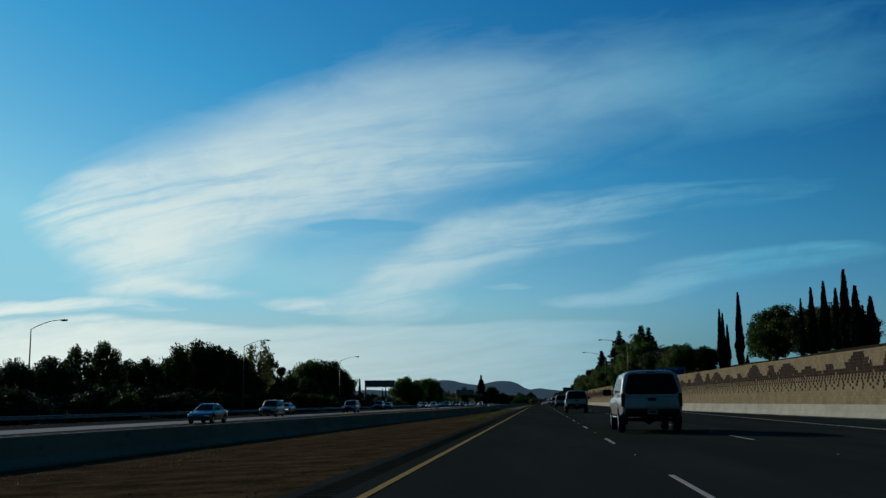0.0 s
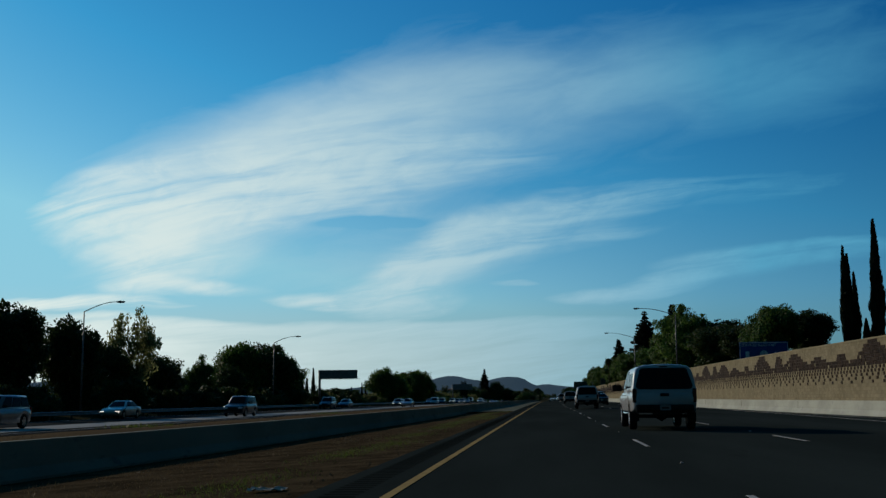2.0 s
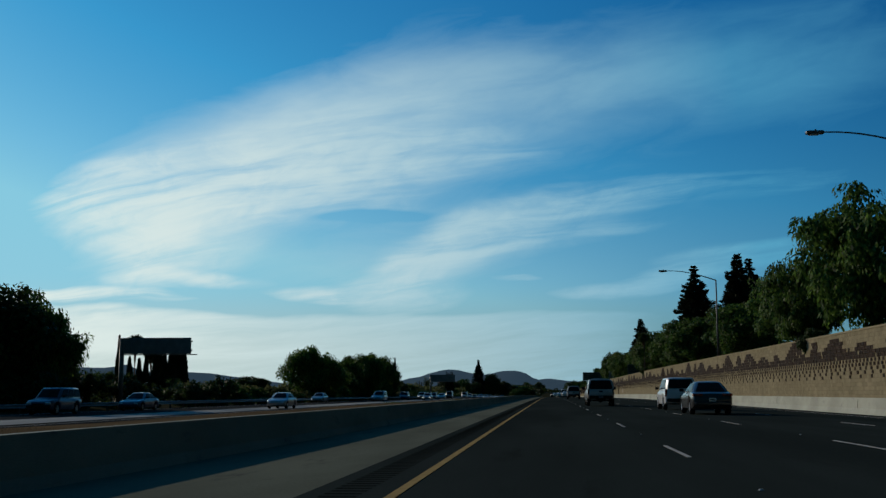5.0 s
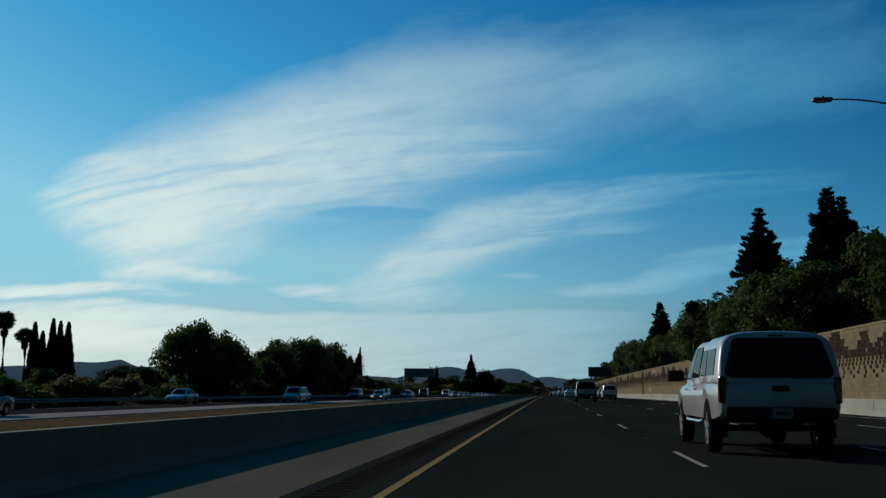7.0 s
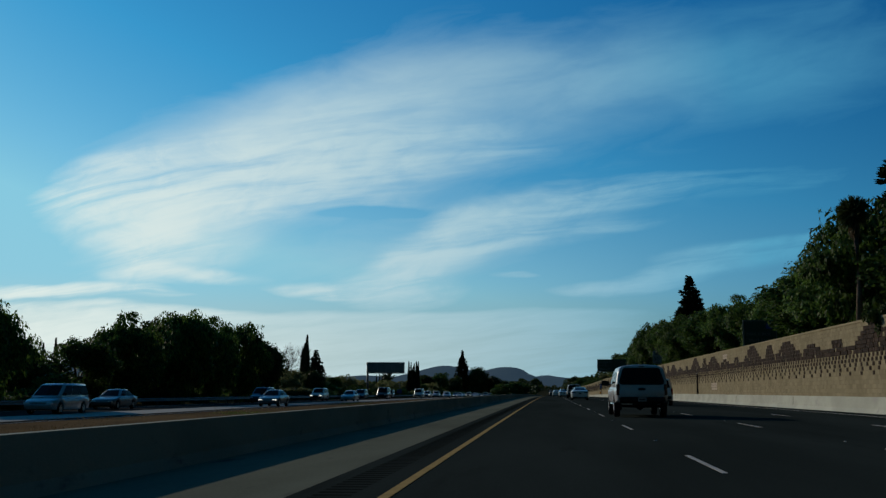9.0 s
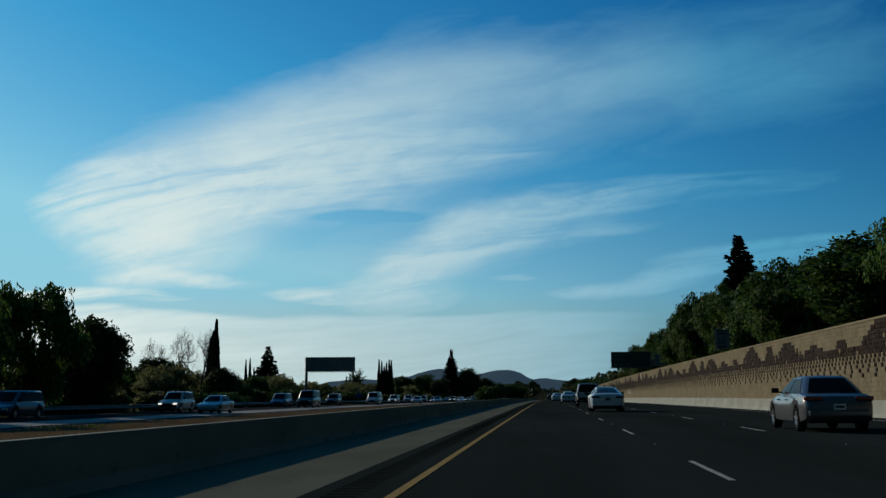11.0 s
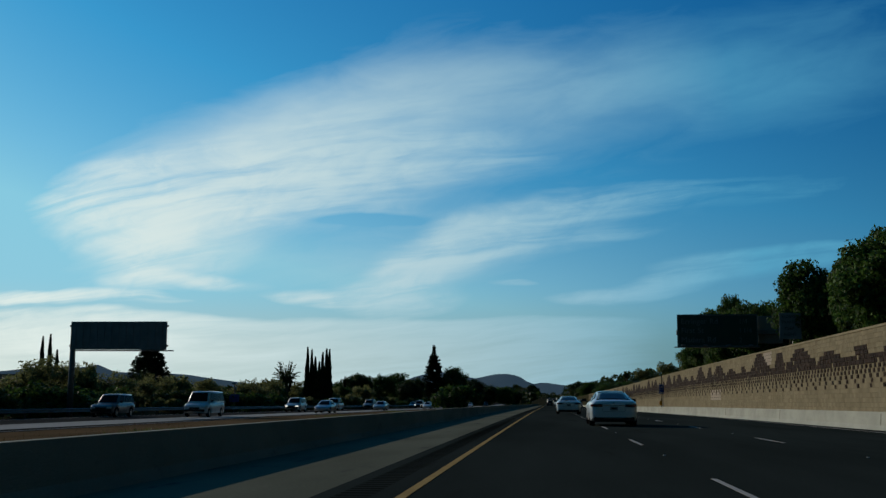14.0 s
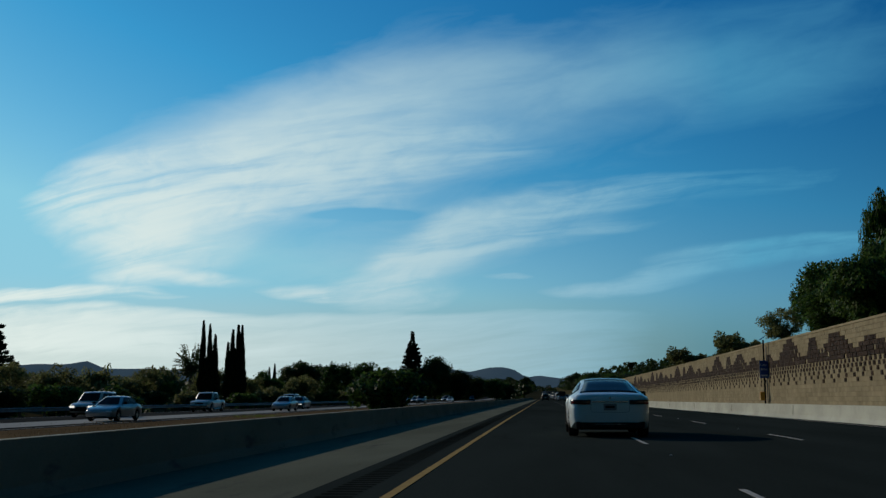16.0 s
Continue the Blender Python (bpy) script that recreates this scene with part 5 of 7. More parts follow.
def canopy_shell(root, colour, L):
    """Fibreglass canopy on the bed: arched roof, leaning tail with one large dark window, side windows."""
    side = ((0.945, 1.13), (0.945, 1.20), (0.925, 1.34), (0.89, 1.56), (0.86, 1.70), (0.81, 1.81), (0.72, 1.885), (0.55, 1.925), (0.28, 1.945), (0.0, 1.95))
    lean = lambda z: -L / 2 + 0.02 + 0.30 * (z - 1.13)
    front = -L / 2 + 0.385 * L - 0.03
    verts, faces = [], []
    full = [(x, z) for x, z in side] + [(-x, z) for x, z in side[-2::-1]]
    rings = []
    for k, f in enumerate((0.0, 0.015, 0.06, 0.5, 0.94, 1.0)):
        ease = {0: 0.955, 1: 0.985, 5: 0.975}.get(k, 1.0)
        rings.append(range(len(verts), len(verts) + len(full)))
        verts += [(x * ease, lean(z) + (front - lean(z)) * f, 1.13 + (z - 1.13) * ease) for x, z in full]
    m = len(full)
    for a, b in zip(rings, rings[1:]):
        faces += [(a[k], a[k + 1], b[k + 1], b[k]) for k in range(m - 1)] + [(a[m - 1], a[0], b[0], b[m - 1])]
    faces += [tuple(rings[0]), tuple(rings[-1])[::-1]]
    bm = bmesh.new()
    tmp = mesh_from("tmp", verts, faces, colour)
    bm.from_mesh(tmp)
    bpy.data.meshes.remove(tmp)
    me = finish(bm, "canopy", colour, True)
    me.set_sharp_from_angle(angle=radians(40))
    shell = part("canopy", me, root, None, "white fibreglass canopy over the bed")
    part("window_seal", finish(rounded_pane(0.83, 0.71, 1.20, 1.835, 0.12, lambda z: lean(z) - 0.010, 0.02), "window_seal", TRIM_BLACK), shell)
    part("rear_window", finish(rounded_pane(0.79, 0.675, 1.235, 1.80, 0.10, lambda z: lean(z) - 0.018, 0.02), "rear_window", GLASS_CAR), shell, None, "dark tinted rear window")
    part("window_latch", finish(block_bm(0.10, 0.03, 0.04, 0.01, (0, lean(1.22) - 0.025, 1.22)), "window_latch", TRIM_BLACK), shell)
    for sgn in (-1, 1):
        for y0, y1 in ((-2.35, -1.55), (-1.47, -0.88)):
            grid = [[Vector((sgn * along(((1.20, 0.945), (1.34, 0.925), (1.56, 0.89), (1.70, 0.86)), z), y + (0.25 * (z - 1.25) if y == y0 else 0), z)) for y in (y0, (y0 + y1) / 2, y1)] for z in (1.25, 1.34, 1.45, 1.56, 1.68)]
            part("side_window", finish(slab_on(grid, Vector((sgn * 0.010, 0, 0.003))), "side_window", GLASS_CAR), shell)
        # mud flap, wheel-arch lip
        part("mud_flap", finish(block_bm(0.26, 0.015, 0.24, 0.004, (sgn * 0.84, -1.71 - 0.50, 0.38)), "mud_flap", RUBBER), root)
    part("brake_light", finish(block_bm(0.24, 0.03, 0.025, 0.006, (0, lean(1.89) + 0.0, 1.875)), "brake_light", TAIL_DARK), shell)


def liftback_car(name, colour, label, category, group):
    """Smooth four-door liftback, nose to +y, its skin one loft from sill to roof."""
    L, R, clear = 4.97, 0.35, 0.19
    root = tagged(new(name), label, category, group)
    ROOF = ((-2.485, 0.78), (-2.475, 0.90), (-2.45, 0.975), (-2.40, 1.015), (-2.32, 1.035), (-2.1, 1.075), (-1.7, 1.17), (-1.2, 1.295), (-0.7, 1.385), (-0.2, 1.432), (0.2, 1.435), (0.55, 1.40), (0.95, 1.27), (1.45, 1.06), (1.6, 1.00), (2.1, 0.88), (2.35, 0.76), (2.45, 0.66), (2.485, 0.55))
    BELT = ((-2.485, 0.70), (-2.45, 0.86), (-2.35, 0.93), (-2.0, 0.965), (-1.5, 0.975), (0, 0.945), (1.2, 0.925), (1.8, 0.85), (2.35, 0.70), (2.485, 0.50))
    WIDE = ((-2.485, 0.66), (-2.475, 0.76), (-2.45, 0.83), (-2.40, 0.875), (-2.30, 0.915), (-2.1, 0.95), (-1.75, 0.98), (-1.3, 0.975), (0, 0.955), (1.5, 0.965), (1.9, 0.95), (2.2, 0.86), (2.40, 0.68), (2.485, 0.45))
    TOPW = ((-2.485, 0.55), (-2.40, 0.76), (-2.2, 0.78), (-1.9, 0.745), (-1.4, 0.655), (-0.8, 0.60), (0, 0.585), (0.6, 0.60), (1.0, 0.645), (1.45, 0.74), (1.7, 0.80), (2.2, 0.70), (2.485, 0.35))
    axles = (-1.49, 1.47)
    arch = R * 1.13

    def section(y):
        """Half outline of the car at y, from under the sill to the middle of the roof."""
        zt, zb, w, wr = along(ROOF, y), along(BELT, y), along(WIDE, y), along(TOPW, y)
        z0 = clear + along(((-2.485, 0.17), (-2.3, 0.10), (-2.0, 0.0), (2.0, 0.0), (2.485, 0.12)), y)
        for a in axles:
            if abs(y - a) < arch:
                z0 = max(z0, R + math.sqrt(arch * arch - (y - a) ** 2) - 0.01)
        zb = min(zb, zt - 0.02)
        h = zb - z0
        wr = min(wr, w * 0.93)
        cap = min(0.055, (zt - zb) * 0.35)
        low, high = (w * 0.925, zb + 0.012 * min(1, (zt - zb) * 8)), (wr, zt - cap)
        pts = [(0.0, z0), (w * 0.86, z0), (w * 0.955, z0 + 0.025), (w * 0.985, z0 + h * 0.22), (w, z0 + h * 0.50), (w * 0.995, z0 + h * 0.72), (w * 0.978, z0 + h * 0.90), (w * 0.95, zb)]
        for s in (0.0, 0.3, 0.65, 1.0):
            pts.append((low[0] + (high[0] - low[0]) * s + 0.022 * math.sin(math.pi * s) * min(1, (zt - zb) * 2.5), low[1] + (high[1] - low[1]) * s))
        return pts + [(wr * 0.9, zt - cap * 0.62), (wr * 0.68, zt - cap * 0.26), (wr * 0.36, zt - cap * 0.06), (0.0, zt)]

    ys = sorted(set([y for y, _ in ROOF] + [y for y, _ in WIDE] + [-2.0, -1.0, -0.45, 0.4, 0.75, 1.2]
                    + [a + arch * c for a in axles for c in (-1.01, -0.998, -0.95, -0.85, -0.65, -0.35, 0, 0.35, 0.65, 0.85, 0.95, 0.998, 1.01)]))
    verts, rings = [], []
    for y in ys:
        half = section(y)
        ring = half + [(-x, z) for x, z in half[-2:0:-1]]
        rings.append(range(len(verts), len(verts) + len(ring)))
        verts += [(x, y, z) for x, z in ring]
    faces = []
    for a, b in zip(rings, rings[1:]):
        m = len(a)
        faces += [(a[k], a[(k + 1) % m], b[(k + 1) % m], b[k]) for k in range(m)]
    faces += [tuple(rings[0]), tuple(rings[-1])[::-1]]
    bm = bmesh.new()
    tmp = mesh_from("tmp", verts, faces, colour)
    bm.from_mesh(tmp)
    bpy.data.meshes.remove(tmp)
    me = finish(bm, "body", colour, True)
    me.set_sharp_from_angle(angle=radians(44))
    part("body", me, root)

    def on_top(y, x):
        half = section(y)[11:]
        return along([(px, pz) for px, pz in half[::-1]], abs(x))

    def rear_y(x):
        return along([(w, y) for y, w in WIDE[:7]], x)
    for nm, y0, y1, share in (("rear_window", -2.10, -0.78, 0.90), ("roof_glass", -0.74, 0.46, 0.90), ("windscreen", 0.52, 1.42, 0.95)):
        grid = []
        for y in np.linspace(y0, y1, 9):
            hw = min(along(TOPW, y), along(WIDE, y) * 0.93) * share
            grid.append([Vector((hw * q, y, on_top(y, hw * q))) for q in (-1, -0.75, -0.4, 0, 0.4, 0.75, 1)])
        part(nm, finish(slab_on(grid, Vector((0, -0.004 if y0 < 0 else 0.004, 0.008))), nm, GLASS_CAR, True), root, None, "dark sloping glass")
    for sgn in (-1, 1):
        for y0, y1 in ((-1.62, -1.02), (-0.96, -0.10), (-0.04, 1.16)):
            grid = []
            for s in (0.12, 0.4, 0.65, 0.93):
                row = []
                for y in np.linspace(y0, y1, 6):
                    (xa, za), (xb, zb) = section(y)[8], section(y)[11]
                    row.append(Vector((sgn * (xa + (xb - xa) * s + 0.022 * math.sin(math.pi * s)), y, za + (zb - za) * s)))
                grid.append(row)
            part("side_window", finish(slab_on(grid, Vector((sgn * 0.008, 0, 0.004))), "side_window", GLASS_CAR, True), root)
        grid = [[Vector((sgn * x, rear_y(x) - 0.002, z + 0.03 * max(x - 0.66, 0))) for x in (0.46, 0.56, 0.66, 0.74, 0.80, 0.85, 0.89, 0.92)] for z in (0.775, 0.81, 0.85, 0.885)]
        light = part("tail_light", finish(slab_on(grid, Vector((sgn * 0.012, -0.014, 0)), 0.04), "tail_light", TAIL_DARK, True), root, None, "smoked dark red tail light")
        grid = [[Vector((sgn * x, rear_y(x) - 0.012, z)) for x in (0.80, 0.85, 0.89)] for z in (0.80, 0.84)]
        part("lens", finish(slab_on(grid, Vector((sgn * 0.014, -0.012, 0)), 0.02), "lens", TAIL_RED), light)
        grid = [[Vector((sgn * x, y, z)) for x, y in ((0.80, 2.20), (0.70, 2.36), (0.55, 2.44))] for z in (0.62, 0.70)]
        part("headlight", finish(slab_on(grid, Vector((sgn * 0.02, 0.02, 0.01)), 0.04), "headlight", HEAD_CLEAR), root)
        bm = block_bm(0.20, 0.10, 0.13, 0.04, (sgn * 1.07, 0.98, 1.04), None, 3)
        block_bm(0.12, 0.04, 0.03, 0.008, (sgn * 0.95, 1.0, 0.985), bm)
        part("wing_mirror", finish(bm, "wing_mirror", TRIM_BLACK, True), root)
        for y in (-0.72, 0.22):
            part("door_handle", finish(block_bm(0.02, 0.20, 0.025, 0.008, (sgn * 0.962, y, 0.80)), "door_handle", CHROME), root)
        for y in (-1.0, -0.07, 1.12):
            grid = [[Vector((sgn * along([(z, x) for x, z in section(y)[2:8]], z), y + d, z)) for d in (-0.004, 0.004)] for z in (0.32, 0.5, 0.7, 0.9)]
            part("door_seam", finish(slab_on(grid, Vector((sgn * 0.003, 0, 0)), 0.006), "door_seam", TRIM_BLACK), root)
        part("sill_trim", finish(block_bm(0.05, 2.1, 0.06, 0.015, (sgn * 0.88, 0, 0.20)), "sill_trim", TRIM_BLACK), root)
        bm = tube_bm([(sgn * 0.46, -2.488, 0.64), (sgn * 0.45, -2.490, 0.775)], [0.003, 0.003], 4)
        tube_bm([(sgn * 0.40, -2.490, 0.592), (sgn * 0.44, -2.489, 0.608), (sgn * 0.46, -2.488, 0.64)], [0.003, 0.003, 0.003], 4, bm)
        part("tailgate_seam", finish(bm, "tailgate_seam", TRIM_BLACK), root)
    part("trunk_trim", finish(block_bm(0.86, 0.02, 0.032, 0.010, (0, -2.492, 0.845), None, 2), "trunk_trim", CHROME), root, None, "chrome strip across the tailgate")
    part("emblem", finish(block_bm(0.05, 0.012, 0.055, 0.012, (0, -2.470, 0.925)), "emblem", CHROME), root)
    plate = part("number_plate", finish(block_bm(0.31, 0.012, 0.155, 0.004, (0, -2.492, 0.715)), "number_plate", SIGN_BACK), root)
    part("plate_bar", finish(block_bm(0.22, 0.006, 0.05, 0.0, (0, -2.500, 0.715)), "plate_bar", TRIM_BLACK), plate)
    part("tailgate_seam", finish(tube_bm([(-0.40, -2.490, 0.592), (0.40, -2.490, 0.592)], [0.003, 0.003], 4), "tailgate_seam", TRIM_BLACK), root)
    part("diffuser", finish(block_bm(1.62, 0.34, 0.20, 0.05, (0, -2.30, 0.30), None, 2), "diffuser", TRIM_BLACK), root)
    part("diffuser_strip", finish(block_bm(0.78, 0.02, 0.018, 0.006, (0, -2.476, 0.31)), "diffuser_strip", CHROME), root)
    part("underbody", finish(block_bm(1.5, 4.3, 0.10, 0.03, (0, 0, clear + 0.03)), "underbody", TRIM_BLACK), root)
    part("grille", finish(block_bm(0.7, 0.04, 0.10, 0.02, (0, 2.47, 0.48)), "grille", TRIM_BLACK), root)
    tyre, rim, disc = wheel_meshes(R, 0.24, 10)
    for a in axles:
        for sgn in (-1, 1):
            wheel = part("wheel", tyre, root, Matrix.Translation((sgn * 0.845, a, R)))
            part("rim", rim, wheel)
            part("brake_disc", disc, wheel)
    return root


def vehicle(style, name, colour, label, category, lit=False, tail=None, group=""):
    """A road vehicle standing at the origin, nose to +y; parts as meshes of their own."""
    S = STYLES[style]
    L, W, H, belt, R, clear = S["L"], S["W"], S["H"], S["belt"], S["R"], S["clear"]
    root = tagged(new(name), label, category, group)
    Y = lambda f: (f - 0.5) * L
    axles = (Y(0.2), Y(0.815))
    arch = R * 1.16
    # lower body: rings along the length, the sill rising over the wheels
    ys = sorted(set([Y(f) for f in (0, 0.004, 0.012, 0.03, 0.06, 0.1, 0.4, 0.5, 0.6, 0.7, 0.9, 0.94, 0.97, 0.988, 0.996, 1.0)] + [a + arch * c for a in axles for c in (-1.02, -0.999, -0.96, -0.87, -0.7, -0.5, -0.25, 0, 0.25, 0.5, 0.7, 0.87, 0.96, 0.999, 1.02)]))
    verts, rings = [], []
    for y in ys:
        f = y / L + 0.5
        zt = along(S["top"], f)
        end = along(((0, 0.80), (0.008, 0.88), (0.025, 0.94), (0.07, 0.98), (0.16, 1.0), (0.8, 1.0), (0.93, 0.96), (0.985, 0.86), (1, 0.7)), f)
        w = W / 2 * end
        zb = clear + along(((0, 0.22), (0.03, 0.06), (0.1, 0), (0.9, 0), (0.97, 0.03), (1, 0.16)), f)
        for a in axles:
            if abs(y - a) < arch:
                zb = max(zb, R + math.sqrt(arch * arch - (y - a) ** 2) - 0.02)
        zb = min(zb, zt - 0.16)
        h = zt - zb
        half = [(0.0, zb), (w * 0.86, zb), (w * 0.965, zb + 0.03), (w * 0.99, zb + h * 0.35), (w, zb + h * 0.62), (w * 0.975, zt - 0.10), (w * 0.93, zt - 0.02), (w * 0.84, zt + 0.005), (w * 0.4, zt + 0.025), (0.0, zt + 0.03)]
        ring = half + [(-x, z) for x, z in half[-2:0:-1]]
        rings.append(range(len(verts), len(verts) + len(ring)))
        verts += [(x, y, z) for x, z in ring]
    faces = []
    for a, b in zip(rings, rings[1:]):
        m = len(a)
        faces += [(a[k], a[(k + 1) % m], b[(k + 1) % m], b[k]) for k in range(m)]
    faces += [tuple(rings[0]), tuple(rings[-1])[::-1]]
    bm = bmesh.new()
    tmp = mesh_from("tmp", verts, faces, colour)
    bm.from_mesh(tmp)
    bpy.data.meshes.remove(tmp)
    body = finish(bm, "body", colour, True)
    body.set_sharp_from_angle(angle=radians(38))
    part("body", body, root)
    # cabin
    (f0, f1), (r0, r1) = S["foot"], S["roof"]
    zb, zr = belt - 0.05, H
    bw, rw = W / 2 * (0.90 if style == "sedan" else 0.93), W / 2 * (0.60 if style == "sedan" else 0.78)

    def edge(s):
        e = s ** 1.12
        return Y(f0 + (r0 - f0) * e), Y(f1 + (r1 - f1) * s), bw + (rw - bw) * s ** 1.4, zb + (zr - zb) * s
    levels = (0, 0.2, 0.4, 0.6, 0.8, 0.92, 0.98, 1.0)
    verts, rings = [], []
    for s in levels:
        ya, yb, hw, z = edge(s)
        inset = {0.98: 0.03, 1.0: 0.12}.get(s, 0.0)
        ya, yb, hw = ya + inset, yb - inset, hw - inset
        c = min(0.16, (yb - ya) * 0.2)
        mid = 0.03 * (1 - s)
        pts = [(-hw + c * 0.8, ya), (0, ya - 0.05), (hw - c * 0.8, ya), (hw - 0.02, ya + c), (hw, (ya + yb) / 2), (hw - 0.02, yb - c), (hw - c * 0.8, yb), (0, yb + 0.07), (-hw + c * 0.8, yb), (-hw + 0.02, yb - c), (-hw, (ya + yb) / 2), (-hw + 0.02, ya + c)]
        rings.append(range(len(verts), len(verts) + len(pts)))
        verts += [(x, y, z) for x, y in pts]
    faces = []
    for a, b in zip(rings, rings[1:]):
        m = len(a)
        faces += [(a[k], a[(k + 1) % m], b[(k + 1) % m], b[k]) for k in range(m)]
    verts.append((0, (edge(1.0)[0] + edge(1.0)[1]) / 2, zr + 0.025))
    top = len(verts) - 1
    faces += [(rings[-1][k], rings[-1][(k + 1) % 12], top) for k in range(12)]
    faces.append(tuple(rings[0])[::-1])
    tmp = mesh_from("tmp", verts, faces, colour)
    bm = bmesh.new()
    bm.from_mesh(tmp)
    bpy.data.meshes.remove(tmp)
    cabin = finish(bm, "cabin", colour, True)
    cabin.set_sharp_from_angle(angle=radians(42))
    part("cabin", cabin, root)

    def side_x(s, y):
        ya, yb, hw, z = edge(s)
        return hw - 0.02 * (abs((y - (ya + yb) / 2) / ((yb - ya) / 2)) ** 2)
    s_lo, s_hi = 0.16, 0.86
    n_win = {"pickup": 2, "sedan": 2, "canopy_truck": 2}.get(style, 3)
    for sgn in (-1, 1):
        for i in range(n_win):
            grid = []
            for s in np.linspace(s_lo, s_hi, 5):
                ya, yb, hw, z = edge(s)
                a, b = ya + 0.16, yb - 0.14
                a, b = a + (b - a) * i / n_win + 0.035, a + (b - a) * (i + 1) / n_win - 0.035
                grid.append([Vector((sgn * side_x(s, y), y, z)) for y in np.linspace(a, b, 4)])
            part("side_window", finish(slab_on(grid, Vector((sgn * 0.010, 0, 0.003))), "side_window", GLASS_CAR), root)
        # mirror
        ym, big = Y(f1) - 0.42, 1.5 if "truck" in style or style == "pickup" else 1.0
        bm = block_bm(0.20 * big, 0.10, 0.14 * big, 0.03, (sgn * (bw + 0.14 * big), ym, belt + 0.12), None, 2)
        block_bm(0.12, 0.04, 0.03, 0.008, (sgn * (bw + 0.02), ym, belt + 0.07), bm)
        part("wing_mirror", finish(bm, "wing_mirror", TRIM_BLACK), root)
        # lamps
        w_end = W / 2 * 0.90
        z_l = along(S["top"], 0.97) - 0.13
        bm = block_bm(0.34, 0.24, 0.13, 0.035, (sgn * (w_end - 0.20), Y(0.978), z_l), None, 2)
        part("headlight", finish(bm, "headlight", HEAD_LIT if lit else HEAD_CLEAR), root)
        tall = style != "sedan"
        z_t = (belt - 0.14) if tall else belt - 0.09
        size = (0.13, 0.14, 0.42) if tall else (0.44, 0.22, 0.12)
        bm = block_bm(*size, 0.03, (sgn * (w_end + 0.005 - size[0] / 2 + 0.03), Y(0.0) + 0.085, z_t), None, 2)
        part("tail_light", finish(bm, "tail_light", tail or TAIL_RED), root)
        # handles and rub strip
        for f in (0.42, 0.62) if style != "pickup" else (0.5,):
            part("door_handle", finish(block_bm(0.03, 0.18, 0.03, 0.008, (sgn * (W / 2 + 0.002), Y(f), belt - 0.13)), "door_handle", colour), root)
    # glass fore and aft
    for name_w, fore in (("windscreen", 1), ("rear_window", 0)):
        if style == "canopy_truck" and not fore:
            continue
        grid = []
        for s in np.linspace(0.14 if fore else 0.2, 0.88, 6):
            ya, yb, hw, z = edge(s)
            c = min(0.16, (yb - ya) * 0.2) * 0.8
            y = yb if fore else ya
            bow = 0.07 if fore else -0.05
            wide = (hw - c) * 0.95
            grid.append([Vector((x * wide, y + bow * (1 - abs(x)), z)) for x in (-1, -0.5, 0, 0.5, 1)])
        part(name_w, finish(slab_on(grid, Vector((0, 0.012 if fore else -0.012, 0.008))), name_w, GLASS_CAR), root)
    # bumpers, plate, grille
    for f, sgn in ((0.0, -1), (1.0, 1)):
        bm = block_bm(W * 0.84, 0.16, 0.20, 0.06, (0, Y(f) - sgn * 0.045, clear + (0.14 if style == "canopy_truck" else 0.24)), None, 3)
        part("bumper", finish(bm, "bumper", CHROME if style in ("canopy_truck", "pickup") and sgn > 0 else (TRIM_BLACK if style in ("canopy_truck", "pickup", "suv", "van") else colour)), root)
    bm = block_bm(0.31, 0.012, 0.155, 0.004, (0, Y(0) - 0.018 - (0.09 if "truck" in style else 0), clear + (0.14 if "truck" in style else 0.24) if "truck" in style or style == "pickup" else belt - 0.30))
    plate = part("number_plate", finish(bm, "number_plate", SIGN_BACK if "truck" in style else SIGN_WHITE), root)
    bm = block_bm(0.22, 0.006, 0.05, 0.0, (0, Y(0) - 0.026 - (0.09 if "truck" in style else 0), clear + (0.14 if "truck" in style else 0.24) if "truck" in style or style == "pickup" else belt - 0.30))
    part("plate_bar", finish(bm, "plate_bar", SIGN_BLACK), plate)
    part("grille", finish(block_bm(W * 0.42, 0.06, 0.16, 0.02, (0, Y(1) - 0.025, along(S["top"], 0.985) - 0.17)), "grille", TRIM_BLACK), root)
    bm = block_bm(W * 0.80, L * 0.94, 0.12, 0.03, (0, 0, clear + 0.05))
    part("underbody", finish(bm, "underbody", TRIM_BLACK), root)
    if style in ("canopy_truck", "pickup"):
        part("tailgate_handle", finish(block_bm(0.26, 0.03, 0.09, 0.02, (0, Y(0) - 0.006, belt - 0.12), None, 2), "tailgate_handle", TRIM_BLACK), root)
        for sgn in (-1, 1):
            part("running_board", finish(tube_bm([(sgn * 0.92, Y(0.33), clear - 0.02), (sgn * 0.94, Y(0.36), clear - 0.05), (sgn * 0.94, Y(0.66), clear - 0.05), (sgn * 0.92, Y(0.69), clear - 0.02)], [0.04] * 4, 8), "running_board", CHROME), root)
    if style == "canopy_truck":
        canopy_shell(root, colour, L)
        part("rear_axle", finish(tube_bm([(-0.8, axles[0], R), (-0.16, axles[0], R), (0, axles[0], R - 0.02), (0.16, axles[0], R), (0.8, axles[0], R)], [0.05, 0.06, 0.15, 0.06, 0.05], 10), "rear_axle", TRIM_BLACK), root)
        part("tow_hitch", finish(block_bm(0.7, 0.1, 0.1, 0.02, (0, Y(0) + 0.1, clear - 0.02)), "tow_hitch", TRIM_BLACK), root)
    if style == "pickup":
        part("bed_floor", finish(block_bm(W * 0.74, L * 0.30, 0.02, 0.004, (0, Y(0.165), belt + 0.03)), "bed_floor", TRIM_BLACK), root)
